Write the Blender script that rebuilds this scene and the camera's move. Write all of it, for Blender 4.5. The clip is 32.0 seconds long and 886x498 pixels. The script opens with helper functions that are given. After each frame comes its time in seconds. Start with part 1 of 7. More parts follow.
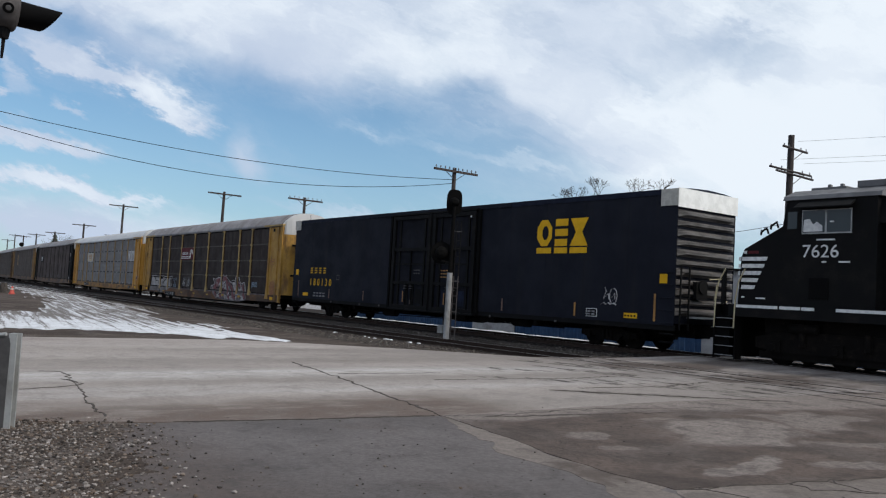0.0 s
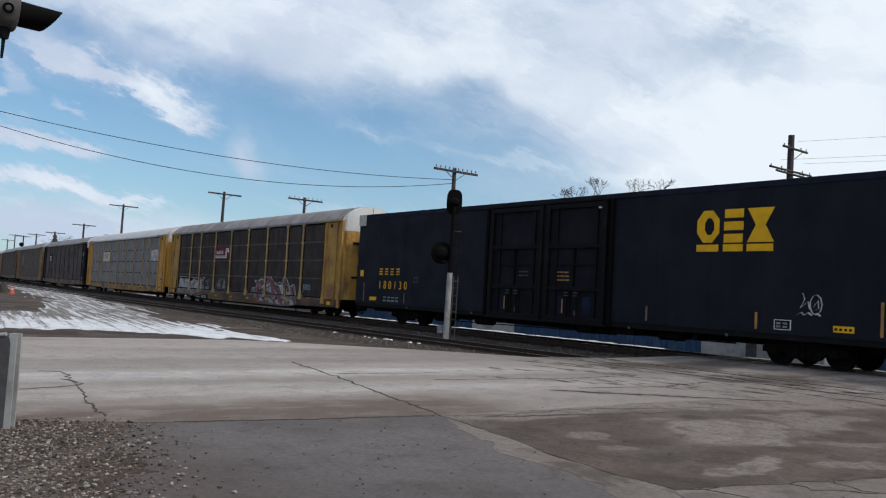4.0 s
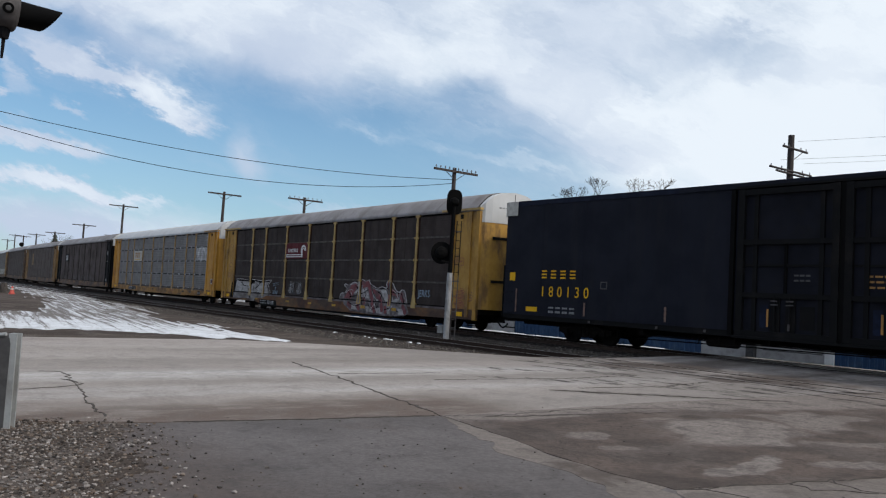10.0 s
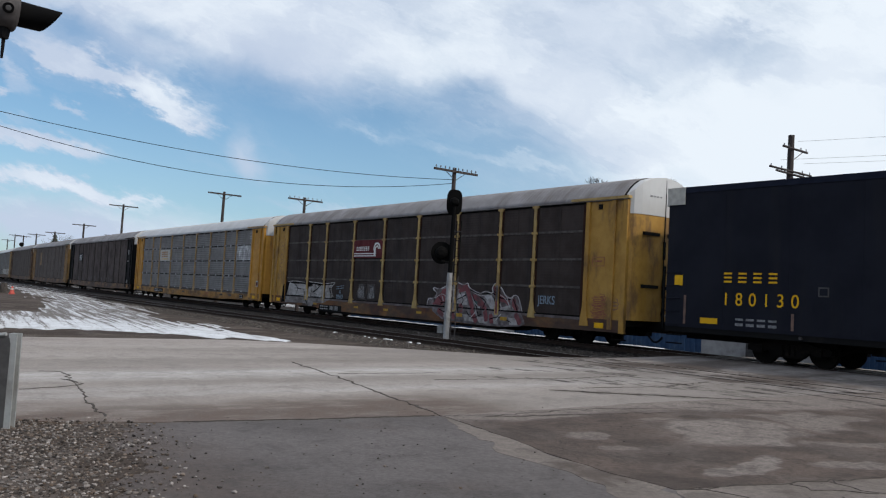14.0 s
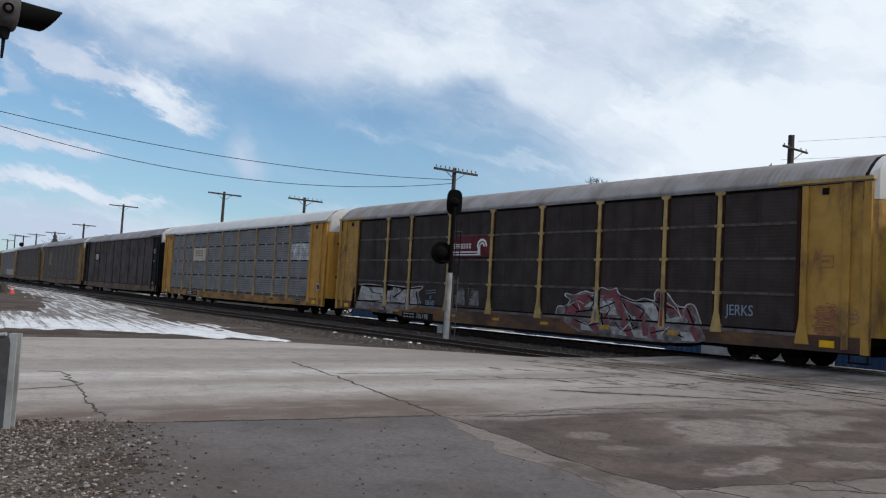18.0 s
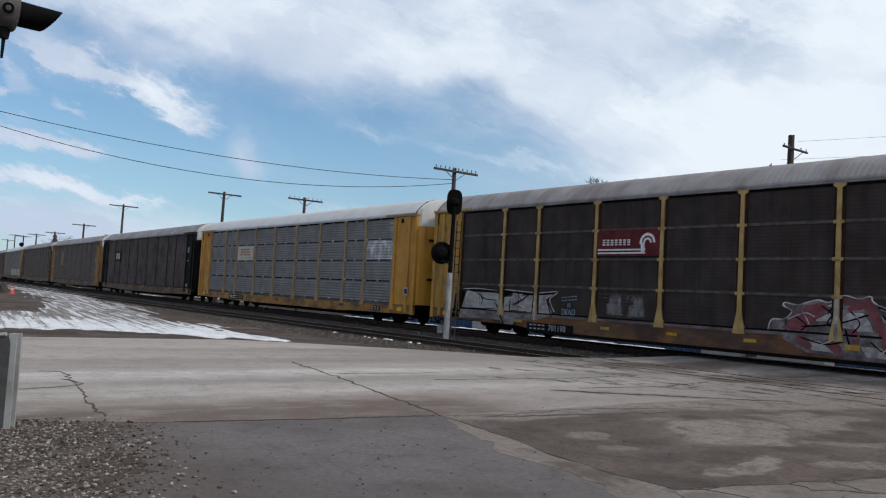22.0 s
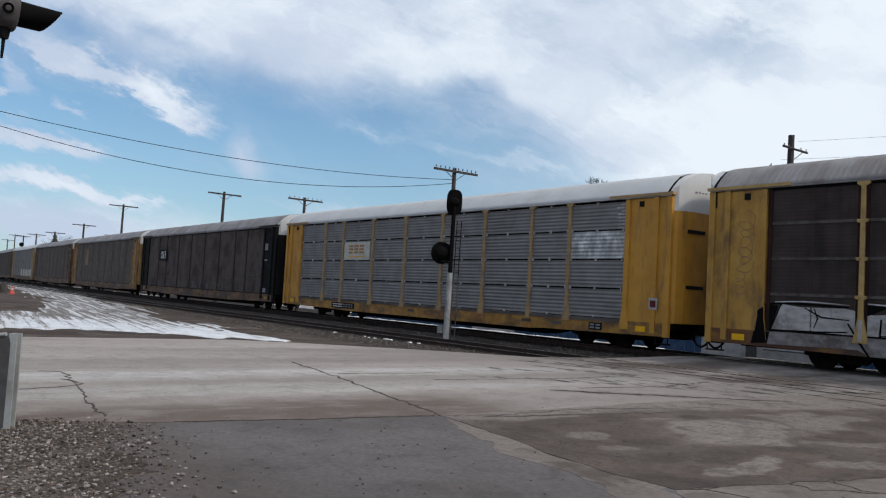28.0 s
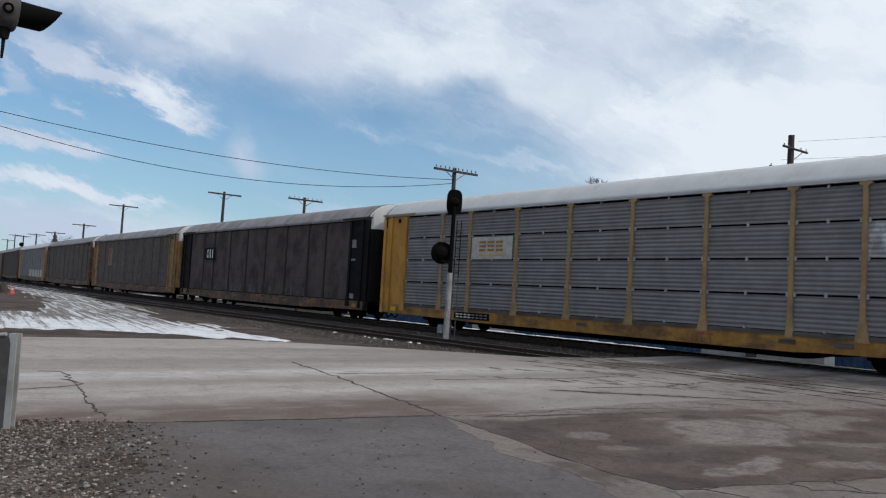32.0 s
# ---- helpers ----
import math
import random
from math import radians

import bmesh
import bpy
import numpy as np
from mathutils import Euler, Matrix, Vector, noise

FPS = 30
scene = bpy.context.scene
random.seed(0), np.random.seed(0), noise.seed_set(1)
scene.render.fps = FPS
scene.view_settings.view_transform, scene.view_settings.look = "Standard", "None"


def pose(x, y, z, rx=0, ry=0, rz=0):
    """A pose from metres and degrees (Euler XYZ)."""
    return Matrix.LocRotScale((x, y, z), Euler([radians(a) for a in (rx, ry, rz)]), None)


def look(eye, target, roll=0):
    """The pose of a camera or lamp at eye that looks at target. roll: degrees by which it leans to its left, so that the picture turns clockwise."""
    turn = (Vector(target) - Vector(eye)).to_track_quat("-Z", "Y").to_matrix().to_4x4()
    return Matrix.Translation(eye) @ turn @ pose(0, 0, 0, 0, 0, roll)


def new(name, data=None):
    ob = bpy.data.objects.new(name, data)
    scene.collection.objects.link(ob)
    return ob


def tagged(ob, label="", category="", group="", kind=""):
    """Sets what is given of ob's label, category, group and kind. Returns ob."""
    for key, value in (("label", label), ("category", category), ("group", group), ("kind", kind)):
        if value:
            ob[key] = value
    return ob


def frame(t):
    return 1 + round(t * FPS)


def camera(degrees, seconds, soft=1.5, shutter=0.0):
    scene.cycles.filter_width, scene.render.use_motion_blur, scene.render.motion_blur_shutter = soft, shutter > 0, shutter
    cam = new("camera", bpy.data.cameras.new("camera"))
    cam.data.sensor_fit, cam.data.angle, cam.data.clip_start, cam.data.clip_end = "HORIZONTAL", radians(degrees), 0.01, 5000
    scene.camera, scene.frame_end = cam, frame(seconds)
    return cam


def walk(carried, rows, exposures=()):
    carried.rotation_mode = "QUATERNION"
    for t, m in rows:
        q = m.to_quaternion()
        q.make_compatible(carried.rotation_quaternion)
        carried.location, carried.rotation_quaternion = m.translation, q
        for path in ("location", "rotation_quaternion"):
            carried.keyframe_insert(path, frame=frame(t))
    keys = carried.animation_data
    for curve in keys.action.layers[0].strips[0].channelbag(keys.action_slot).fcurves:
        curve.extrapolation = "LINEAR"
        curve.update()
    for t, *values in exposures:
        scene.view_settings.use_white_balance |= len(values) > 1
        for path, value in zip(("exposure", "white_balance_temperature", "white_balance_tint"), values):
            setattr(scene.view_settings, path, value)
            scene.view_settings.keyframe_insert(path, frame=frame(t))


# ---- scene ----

# Camera: fixed on a stand beside the road, looking across the crossing at the train.
EYE = Vector((0.0, 0.0, 1.401))
AIM = Vector((-0.79551, 0.60330, 0.05649))
cam = camera(55.84, 32.0, soft=1.2)
CAM_POSE = look(EYE, EYE + AIM * 10, 3.19)
walk(cam, [(0.0, CAM_POSE), (32.0, CAM_POSE)], [(0.0, 0.0), (28.0, 0.0), (30.0, -0.07), (32.0, -0.07)])

# Track: a wide curve; a = metres along the main track from the point nearest the camera.
FACE, KAPPA, START = 21.49, 0.000525, -16.35
CENTRE = FACE + 1.55
# metres that the train has rolled, second by second
ROLLED = [0.0, 1.76, 3.54, 5.32, 7.1, 8.89, 10.7, 12.54, 14.42, 16.35, 18.32, 20.29, 22.25, 24.17, 26.07, 28.01, 30.01,
          32.03, 34.07, 36.1, 38.15, 40.28, 42.49, 44.77, 47.1, 49.43, 51.75, 54.09, 56.51, 59.03, 61.65, 64.32, 67.03]


def rolled(t):
    return float(np.interp(t, range(33), ROLLED))


def on_track(a, side=0.0, z=0.0, centre=CENTRE):
    """A pose on the curved track, side metres to its far side."""
    th = KAPPA * a
    return pose(a - side * math.sin(th), centre + KAPPA * a * a / 2 + side * math.cos(th), z, 0, 0, math.degrees(th))


# ---- sky, sun ----
SUN_EL, SUN_DIR = radians(43), Vector((0.92, 0.39))
world = bpy.data.worlds.new("sky")
scene.world = world
world.use_nodes = True


class Nodes:
    """Short hand for node trees."""

    def __init__(self, tree):
        self.t = tree
        tree.nodes.clear()

    def n(self, kind, **inputs):
        node = self.t.nodes.new(kind)
        for key, v in inputs.items():
            if key[0] == "_":
                continue
            self.put(node, key, v)
        return node

    def put(self, node, key, v):
        sock = node.inputs[int(key[1:])] if key[0] == "i" and key[1:].isdigit() else node.inputs[key]
        if isinstance(v, bpy.types.NodeSocket):
            self.t.links.new(v, sock)
        else:
            sock.default_value = v

    def math(self, op, a, b=0.0, c=0.0, clamp=False):
        m = self.t.nodes.new("ShaderNodeMath")
        m.operation, m.use_clamp = op, clamp
        for i, v in enumerate((a, b, c)):
            self.put(m, "i%d" % i, v)
        return m.outputs[0]

    def vmath(self, op, a, b=(0, 0, 0)):
        m = self.t.nodes.new("ShaderNodeVectorMath")
        m.operation = op
        self.put(m, "i0", a)
        self.put(m, "i1", b)
        return m.outputs["Value"] if op in ("DOT_PRODUCT", "LENGTH") else m.outputs[0]

    def noise(self, vec, scale, detail=4.0, rough=0.55, dist=0.0, out=0):
        m = self.n("ShaderNodeTexNoise")
        m.inputs["Scale"].default_value, m.inputs["Detail"].default_value = scale, detail
        m.inputs["Roughness"].default_value, m.inputs["Distortion"].default_value = rough, dist
        self.t.links.new(vec, m.inputs["Vector"])
        return m.outputs[out]

    def ramp(self, v, a, b, lo=0.0, hi=1.0, smooth=True):
        m = self.t.nodes.new("ShaderNodeMapRange")
        m.interpolation_type = "SMOOTHSTEP" if smooth else "LINEAR"
        for i, x in enumerate((v, a, b, lo, hi)):
            self.put(m, "i%d" % i, x)
        return m.outputs[0]

    def mix(self, fac, a, b, how="MIX"):
        m = self.t.nodes.new("ShaderNodeMix")
        m.data_type, m.blend_type = "RGBA", how
        self.put(m, "i0", fac)
        self.put(m, "i6", a if isinstance(a, bpy.types.NodeSocket) else (*a, 1))
        self.put(m, "i7", b if isinstance(b, bpy.types.NodeSocket) else (*b, 1))
        return m.outputs[2]

    def mapping(self, vec, loc=(0, 0, 0), rot=(0, 0, 0), scale=(1, 1, 1), kind="POINT"):
        m = self.t.nodes.new("ShaderNodeMapping")
        m.vector_type = kind
        for i, v in enumerate((vec, loc, rot, scale)):
            self.put(m, "i%d" % i, v)
        return m.outputs[0]


# clouds in view, by their place on the sky: centre, half lengths, tilt, weight
CLOUDS = [(220, 128, 130, 20, -25, 1.0), (305, 162, 75, 27, -24, 1.0), (345, 202, 45, 12, -10, 0.6), (70, 240, 120, 19, -10, 1.9), (120, 92, 70, 8, -24, 0.35), (48, 132, 46, 16, -38, 0.6), (140, 182, 28, 10, -45, 0.9), (16, 152, 26, 9, -5, 0.9),
          (60, 203, 50, 7, -10, 0.5), (105, 322, 150, 18, -11, 1.5), (285, 352, 50, 7, -14, 0.4), (60, 385, 320, 52, -7, 0.62), (250, 420, 420, 46, -4, 0.4), (462, 272, 22, 52, 16, 0.55), (470, 75, 330, 85, -12, 0.36),
          (880, -45, 980, 170, 0, 0.92), (560, 150, 75, 50, -20, 0.32), (650, 130, 280, 100, -8, 0.14), (690, 175, 130, 42, -8, -0.28), (1270, 190, 520, 120, -6, 0.85), (1090, 195, 220, 46, -22, 0.75), (1400, 320, 480, 110, 0, 0.9), (1560, 60, 160, 120, 0, 0.9),
          (885, 285, 130, 9, -15, 0.2), (330, 40, 260, 60, -15, 0.36), (640, 372, 150, 14, -5, 0.55), (650, 222, 50, 12, -12, 0.28), (750, 262, 70, 9, -14, 0.14), (838, 158, 75, 28, -6, -0.36), (930, 268, 150, 36, -14, -0.12),
          (1020, 122, 110, 24, -8, -0.16), (1170, 62, 150, 22, -6, -0.08), (1330, 98, 190, 26, -3, -0.1), (150, 42, 60, 20, -20, -0.32), (300, 62, 70, 16, -20, -0.35), (215, 215, 80, 20, -20, -0.3)]


def build_sky():
    k = Nodes(world.node_tree)
    d = k.n("ShaderNodeTexCoord").outputs["Generated"]
    right, up = CAM_POSE.col[0].xyz, CAM_POSE.col[1].xyz
    ahead = k.math("MAXIMUM", k.vmath("DOT_PRODUCT", d, AIM), 0.2)
    u = k.math("DIVIDE", k.vmath("DOT_PRODUCT", d, right), ahead)
    v = k.math("DIVIDE", k.vmath("DOT_PRODUCT", d, up), ahead)
    p = k.n("ShaderNodeCombineXYZ", X=u, Y=v).outputs[0]
    warp = k.vmath("SUBTRACT", k.noise(p, 3.2, 6, 0.6, out=1), (0.5, 0.5, 0.5))
    soft = k.vmath("ADD", p, k.vmath("MULTIPLY", warp, (0.16, 0.10, 0)))
    slant = k.mapping(k.mapping(p, rot=(0, 0, radians(24))), scale=(1, 2.6, 1))
    curl = k.vmath("SUBTRACT", k.noise(slant, 9.0, 8, 0.68, out=1), (0.5, 0.5, 0.5))
    q = k.vmath("ADD", soft, k.vmath("MULTIPLY", curl, (0.13, 0.075, 0)))
    dens, wisp = 0.0, 0.0
    for x, y, a, b, tilt, w in CLOUDS:
        thin = 0 < b < 45 and w > 0
        m = k.mapping(q if thin else soft, ((x - 784) / 1479, (441 - y) / 1479, 0), (0, 0, radians(tilt)), (a / 1479, b / 1479, 1), "TEXTURE")
        if thin:
            wisp = k.math("ADD", wisp, k.ramp(k.vmath("LENGTH", m), 1.75, 0.0, 0.0, w))
        else:
            dens = k.math("ADD", dens, k.ramp(k.vmath("LENGTH", m), 1.6, 0.0, 0.0, w))
    # the rest of the sky goes on in the same broken cloud
    far = k.ramp(k.vmath("LENGTH", k.vmath("MULTIPLY", p, (1.55, 2.6, 0))), 1.0, 1.7)
    rest = k.ramp(k.noise(k.vmath("MULTIPLY", d, (1.0, 1.0, 1.8)), 2.2, 6, 0.6, 0.4), 0.36, 0.56, 0.25, 1.1)
    dens = k.math("ADD", dens, k.math("MULTIPLY", far, k.math("SUBTRACT", rest, dens)))
    streak = k.mapping(k.mapping(q, rot=(0, 0, radians(24))), scale=(2.2, 9.0, 1))
    fine = k.noise(streak, 1.6, 7, 0.62, 0.5)
    puff = k.noise(k.mapping(soft, scale=(1, 1.7, 1)), 5.0, 7, 0.55, 0.2)
    body = k.math("MULTIPLY", dens, k.math("ADD", 0.25, k.math("ADD", k.math("MULTIPLY", fine, 0.35), k.math("MULTIPLY", puff, 1.05))))
    thread = k.math("MULTIPLY", wisp, k.math("ADD", -0.5, k.math("ADD", k.math("MULTIPLY", fine, 2.2), k.math("MULTIPLY", puff, 0.7))))
    veil = k.ramp(fine, 0.40, 0.75, 0.0, 0.26)
    mask = k.ramp(k.math("MAXIMUM", k.math("ADD", k.math("ADD", body, k.math("MULTIPLY", thread, 0.95)), veil), veil), 0.0, 1.05, 0.04, 1.0)
    body = k.math("ADD", body, thread)
    grey = k.noise(k.mapping(q, loc=(3, 1, 0), scale=(2.4, 5.5, 1)), 1.6, 7, 0.6, 0.4)
    light = k.math("ADD", k.ramp(grey, 0.34, 0.70, 0.0, 0.85), k.math("MULTIPLY", k.math("ADD", k.math("MULTIPLY", u, 1.35), k.math("MULTIPLY", body, 0.36)), 0.75), clamp=True)
    cloud = k.mix(light, (0.54, 0.63, 0.785), (0.83, 0.905, 0.985))
    # thin cloud glows round the hidden sun
    sunward = Vector((SUN_DIR.x * math.cos(SUN_EL), SUN_DIR.y * math.cos(SUN_EL), math.sin(SUN_EL))).normalized()
    halo = k.math("ADD", 1.0, k.math("MULTIPLY", k.math("POWER", k.math("MAXIMUM", k.vmath("DOT_PRODUCT", d, sunward), 0.0), 5.0), 1.6))
    cloud = k.mix(1.0, cloud, k.n("ShaderNodeCombineXYZ", X=halo, Y=halo, Z=halo).outputs[0], "MULTIPLY")
    sky = k.n("ShaderNodeTexSky")
    sky.sky_type, sky.sun_disc = "NISHITA", False
    sky.sun_elevation, sky.sun_rotation = SUN_EL, math.atan2(SUN_DIR.x, SUN_DIR.y)
    sky.air_density, sky.dust_density, sky.altitude = 1.0, 0.6, 200
    blue = k.mix(1.0, sky.outputs[0], (0.073, 0.101, 0.114), "MULTIPLY")
    low = k.n("ShaderNodeSeparateXYZ", Vector=d).outputs[2]
    pale = k.mix(k.ramp(low, 0.28, 0.0, 0.0, 0.4), blue, (0.40, 0.50, 0.64))
    bg = k.n("ShaderNodeBackground", Color=k.mix(mask, pale, cloud), Strength=1.0)
    k.n("ShaderNodeOutputWorld", Surface=bg.outputs[0])


build_sky()
sun = new("sun", bpy.data.lights.new("sun", "SUN"))
sun.data.energy, sun.data.angle, sun.data.color = 2.1, radians(5), (1.0, 0.90, 0.77)
sun.matrix_world = look((SUN_DIR.x * 50, SUN_DIR.y * 50, 50 * math.tan(SUN_EL)), (0, 0, 0))


# ---- materials ----
def surface(name, c1, c2=None, rough=0.7, metal=0.0, scale=3.0, stretch=(1, 1, 1), bump=0.0, bump_scale=60.0, dirt=None, dirt_amount=0.35,
            dirt_scale=1.2, dirt_stretch=(1, 1, 1), spec=0.5, vary=0.0):
    """A paint, stone or metal: two tones by a coarse noise, dirt by a second one, a fine relief."""
    m = bpy.data.materials.new(name)
    m.use_nodes = True
    k = Nodes(m.node_tree)
    co = k.n("ShaderNodeTexCoord").outputs["Object"]
    c2 = c2 or tuple(x * 0.8 for x in c1)
    grain = k.noise(k.mapping(co, scale=stretch), scale, 6, 0.6)
    col = k.mix(k.ramp(grain, 0.35, 0.65), c1, c2)
    if dirt:
        d = k.noise(k.mapping(co, loc=(7, 3, 1), scale=dirt_stretch), dirt_scale, 7, 0.65)
        col = k.mix(k.ramp(d, 0.62 - dirt_amount * 0.4, 0.80 - dirt_amount * 0.25, 0.0, 0.85), col, dirt)
    if vary:
        r = k.n("ShaderNodeObjectInfo").outputs["Random"]
        col = k.mix(k.math("MULTIPLY", r, vary), col, (0.02, 0.02, 0.02))
    b = k.n("ShaderNodeBsdfPrincipled", Metallic=metal, Roughness=rough)
    b.inputs["Specular IOR Level"].default_value = spec
    k.put(b, "Base Color", col)
    k.put(b, "Roughness", k.ramp(grain, 0.3, 0.7, max(0.05, rough - 0.1), min(1, rough + 0.1)))
    if bump:
        bu = k.n("ShaderNodeBump", Strength=bump, Distance=0.02, Height=k.noise(co, bump_scale, 5, 0.6))
        k.put(b, "Normal", bu.outputs[0])
    k.n("ShaderNodeOutputMaterial", Surface=b.outputs[0])
    return m


YELLOW = surface("yellow paint", (0.43, 0.205, 0.016), (0.36, 0.168, 0.014), 0.65, scale=1.2, dirt=(0.16, 0.075, 0.02), dirt_amount=0.30, dirt_scale=1.5, dirt_stretch=(1.5, 1.5, 0.35), bump=0.1)
YELLOW_FADED = surface("faded pale yellow paint", (0.375, 0.205, 0.03), (0.30, 0.158, 0.023), 0.7, scale=1.5, dirt=(0.085, 0.043, 0.02), dirt_amount=0.42, dirt_scale=1.4, dirt_stretch=(1.3, 1.3, 0.45), bump=0.1)
YELLOW_RUSTY = surface("rust-stained orange sill paint", (0.205, 0.092, 0.014), (0.12, 0.038, 0.012), 0.8, scale=1.1, stretch=(0.7, 1, 1.4), dirt=(0.030, 0.020, 0.017), dirt_amount=0.75, dirt_scale=0.9, dirt_stretch=(0.7, 1, 1.2), bump=0.1)
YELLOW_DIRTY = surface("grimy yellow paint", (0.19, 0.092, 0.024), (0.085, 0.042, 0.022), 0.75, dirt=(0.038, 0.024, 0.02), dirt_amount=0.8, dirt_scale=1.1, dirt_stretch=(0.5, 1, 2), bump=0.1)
YELLOW_SILL = surface("scuffed yellow paint", (0.33, 0.16, 0.017), (0.235, 0.108, 0.016), 0.7, dirt=(0.055, 0.03, 0.018), dirt_amount=0.55, dirt_scale=1.3, dirt_stretch=(0.6, 1, 1.5), bump=0.1)
YELLOW_DULL = surface("dull yellow paint", (0.27, 0.145, 0.035), (0.19, 0.10, 0.03), 0.7, dirt=(0.09, 0.055, 0.03), dirt_amount=0.5, dirt_scale=1.6, dirt_stretch=(1.5, 1.5, 0.35))
TAN_POST = surface("faded ochre paint", (0.32, 0.20, 0.08), (0.255, 0.158, 0.065), 0.7, dirt=(0.17, 0.12, 0.08), dirt_amount=0.4, dirt_scale=2)
BROWN_PANEL = surface("brown weathered panel", (0.038, 0.0275, 0.0235), (0.029, 0.021, 0.018), 0.85, scale=1.2, dirt=(0.018, 0.014, 0.0135), dirt_amount=0.42, dirt_scale=1.6, dirt_stretch=(1.6, 1, 0.12), bump=0.1, spec=0.25)
BROWN_STRIP = surface("dusty level strip", (0.085, 0.073, 0.068), (0.048, 0.040, 0.037), 0.85, scale=4, spec=0.25)
GREY_PANEL = surface("galvanised panel", (0.183, 0.178, 0.173), (0.153, 0.148, 0.144), 0.75, 0.0, scale=1.4, dirt=(0.135, 0.128, 0.124), dirt_amount=0.35, dirt_scale=1.1, bump=0.08, spec=0.2)
FLAKED_PANEL = surface("flaking whitewashed panel", (0.60, 0.60, 0.60), (0.30, 0.30, 0.305), 0.7, scale=2.2, stretch=(1.2, 1, 0.8), dirt=(0.19, 0.185, 0.18), dirt_amount=0.62, dirt_scale=1.7, dirt_stretch=(1.5, 1, 0.9), spec=0.3)
LEDGE_GRIME = surface("grimy grey ledge", (0.105, 0.09, 0.08), (0.06, 0.048, 0.042), 0.85, scale=2, stretch=(0.5, 1, 2), spec=0.15)
CLEAN_PANEL = surface("new galvanised panel", (0.37, 0.375, 0.39), (0.24, 0.245, 0.255), 0.5, 0.2, scale=2.5, dirt=(0.22, 0.22, 0.23), dirt_amount=0.4)
TAUPE_PANEL = surface("taupe weathered panel", (0.115, 0.094, 0.083), (0.088, 0.072, 0.063), 0.85, dirt=(0.066, 0.054, 0.048), dirt_amount=0.5, dirt_scale=1.1, dirt_stretch=(1.2, 1, 0.25), bump=0.1, spec=0.15)
DARK_PANEL = surface("dark brown panel", (0.084, 0.065, 0.060), (0.050, 0.039, 0.036), 0.85, scale=0.9, dirt=(0.095, 0.077, 0.069), dirt_amount=0.45, dirt_scale=1.2, dirt_stretch=(0.9, 1, 0.45), bump=0.1, spec=0.12)
DARK_POST = surface("sooty brown post paint", (0.036, 0.029, 0.026), (0.046, 0.037, 0.032), 0.9, spec=0.08)
ROOF_GREY = surface("galvanised roof", (0.218, 0.203, 0.2), (0.178, 0.165, 0.162), 0.65, 0.1, scale=1.2, dirt=(0.125, 0.105, 0.097), dirt_amount=0.5, dirt_scale=0.7, dirt_stretch=(2.2, 0.6, 0.6), bump=0.06)
ROOF_WHITE = surface("white roof paint", (0.43, 0.425, 0.42), (0.395, 0.39, 0.385), 0.6, scale=0.8, dirt=(0.33, 0.31, 0.295), dirt_amount=0.18, dirt_scale=0.7)
ROOF_NAVY = surface("deep blue roof rail paint", (0.010, 0.013, 0.026), (0.008, 0.010, 0.020), 0.7, spec=0.1)
NAVY = surface("dark blue boxcar paint", (0.0112, 0.0124, 0.0192), (0.0092, 0.0104, 0.0162), 0.72, scale=0.8, dirt=(0.0155, 0.0155, 0.019), dirt_amount=0.35, dirt_scale=0.7, dirt_stretch=(1.6, 1, 0.15), bump=0.06, spec=0.09)
DOOR_NAVY = surface("grimy dark blue door paint", (0.0105, 0.0112, 0.0165), (0.0080, 0.0086, 0.0122), 0.75, scale=1.2, dirt=(0.012, 0.0112, 0.0112), dirt_amount=0.4, dirt_scale=1.0, spec=0.07)
PALE_ROOF = surface("dull grey cab roof paint", (0.115, 0.113, 0.115), (0.08, 0.078, 0.08), 0.7, scale=2)
SCUFF_BLUE = surface("scuffed blue paint", (0.009, 0.014, 0.034), (0.007, 0.009, 0.016), 0.7, scale=3, spec=0.1)
SPRAY_PURPLE = surface("faint purple spray paint", (0.215, 0.115, 0.058), (0.17, 0.09, 0.05), 0.75, scale=5)
SPRAY_RUST = surface("thin red spray paint", (0.20, 0.055, 0.03), (0.26, 0.12, 0.04), 0.75, scale=6)
BLACK = surface("black paint", (0.0055, 0.0055, 0.006), (0.008, 0.008, 0.008), 0.7, dirt=(0.015, 0.013, 0.012), dirt_amount=0.3, spec=0.07)
IRON = surface("grimy running gear", (0.0055, 0.005, 0.0045), (0.009, 0.0078, 0.007), 0.95, dirt=(0.018, 0.014, 0.011), dirt_amount=0.25, dirt_scale=4, bump=0.2, spec=0.05)
SILVER_END = surface("dirty aluminium end", (0.085, 0.077, 0.073), (0.030, 0.027, 0.026), 0.6, 0.0, scale=2, stretch=(1, 0.5, 3), dirt=(0.11, 0.10, 0.095), dirt_amount=0.35, dirt_scale=1.5)
DECAL_YELLOW = surface("yellow lettering", (0.70, 0.385, 0.008), (0.60, 0.325, 0.008), 0.7, dirt=(0.42, 0.24, 0.02), dirt_amount=0.12, spec=0.2)
DULL_TAPE = surface("dull reflective tape", (0.15, 0.085, 0.06), (0.09, 0.055, 0.045), 0.7, scale=7)
OCHRE_MARK = surface("faded orange mark", (0.34, 0.16, 0.03), (0.22, 0.11, 0.03), 0.7)
DECAL_WHITE = surface("white lettering", (0.66, 0.66, 0.64), (0.5, 0.5, 0.5), 0.6, scale=8)
SPRAY_PALE = surface("pale spray paint", (0.52, 0.50, 0.50), (0.33, 0.31, 0.31), 0.7, scale=3, dirt=(0.08, 0.06, 0.06), dirt_amount=0.5, dirt_scale=2.2)
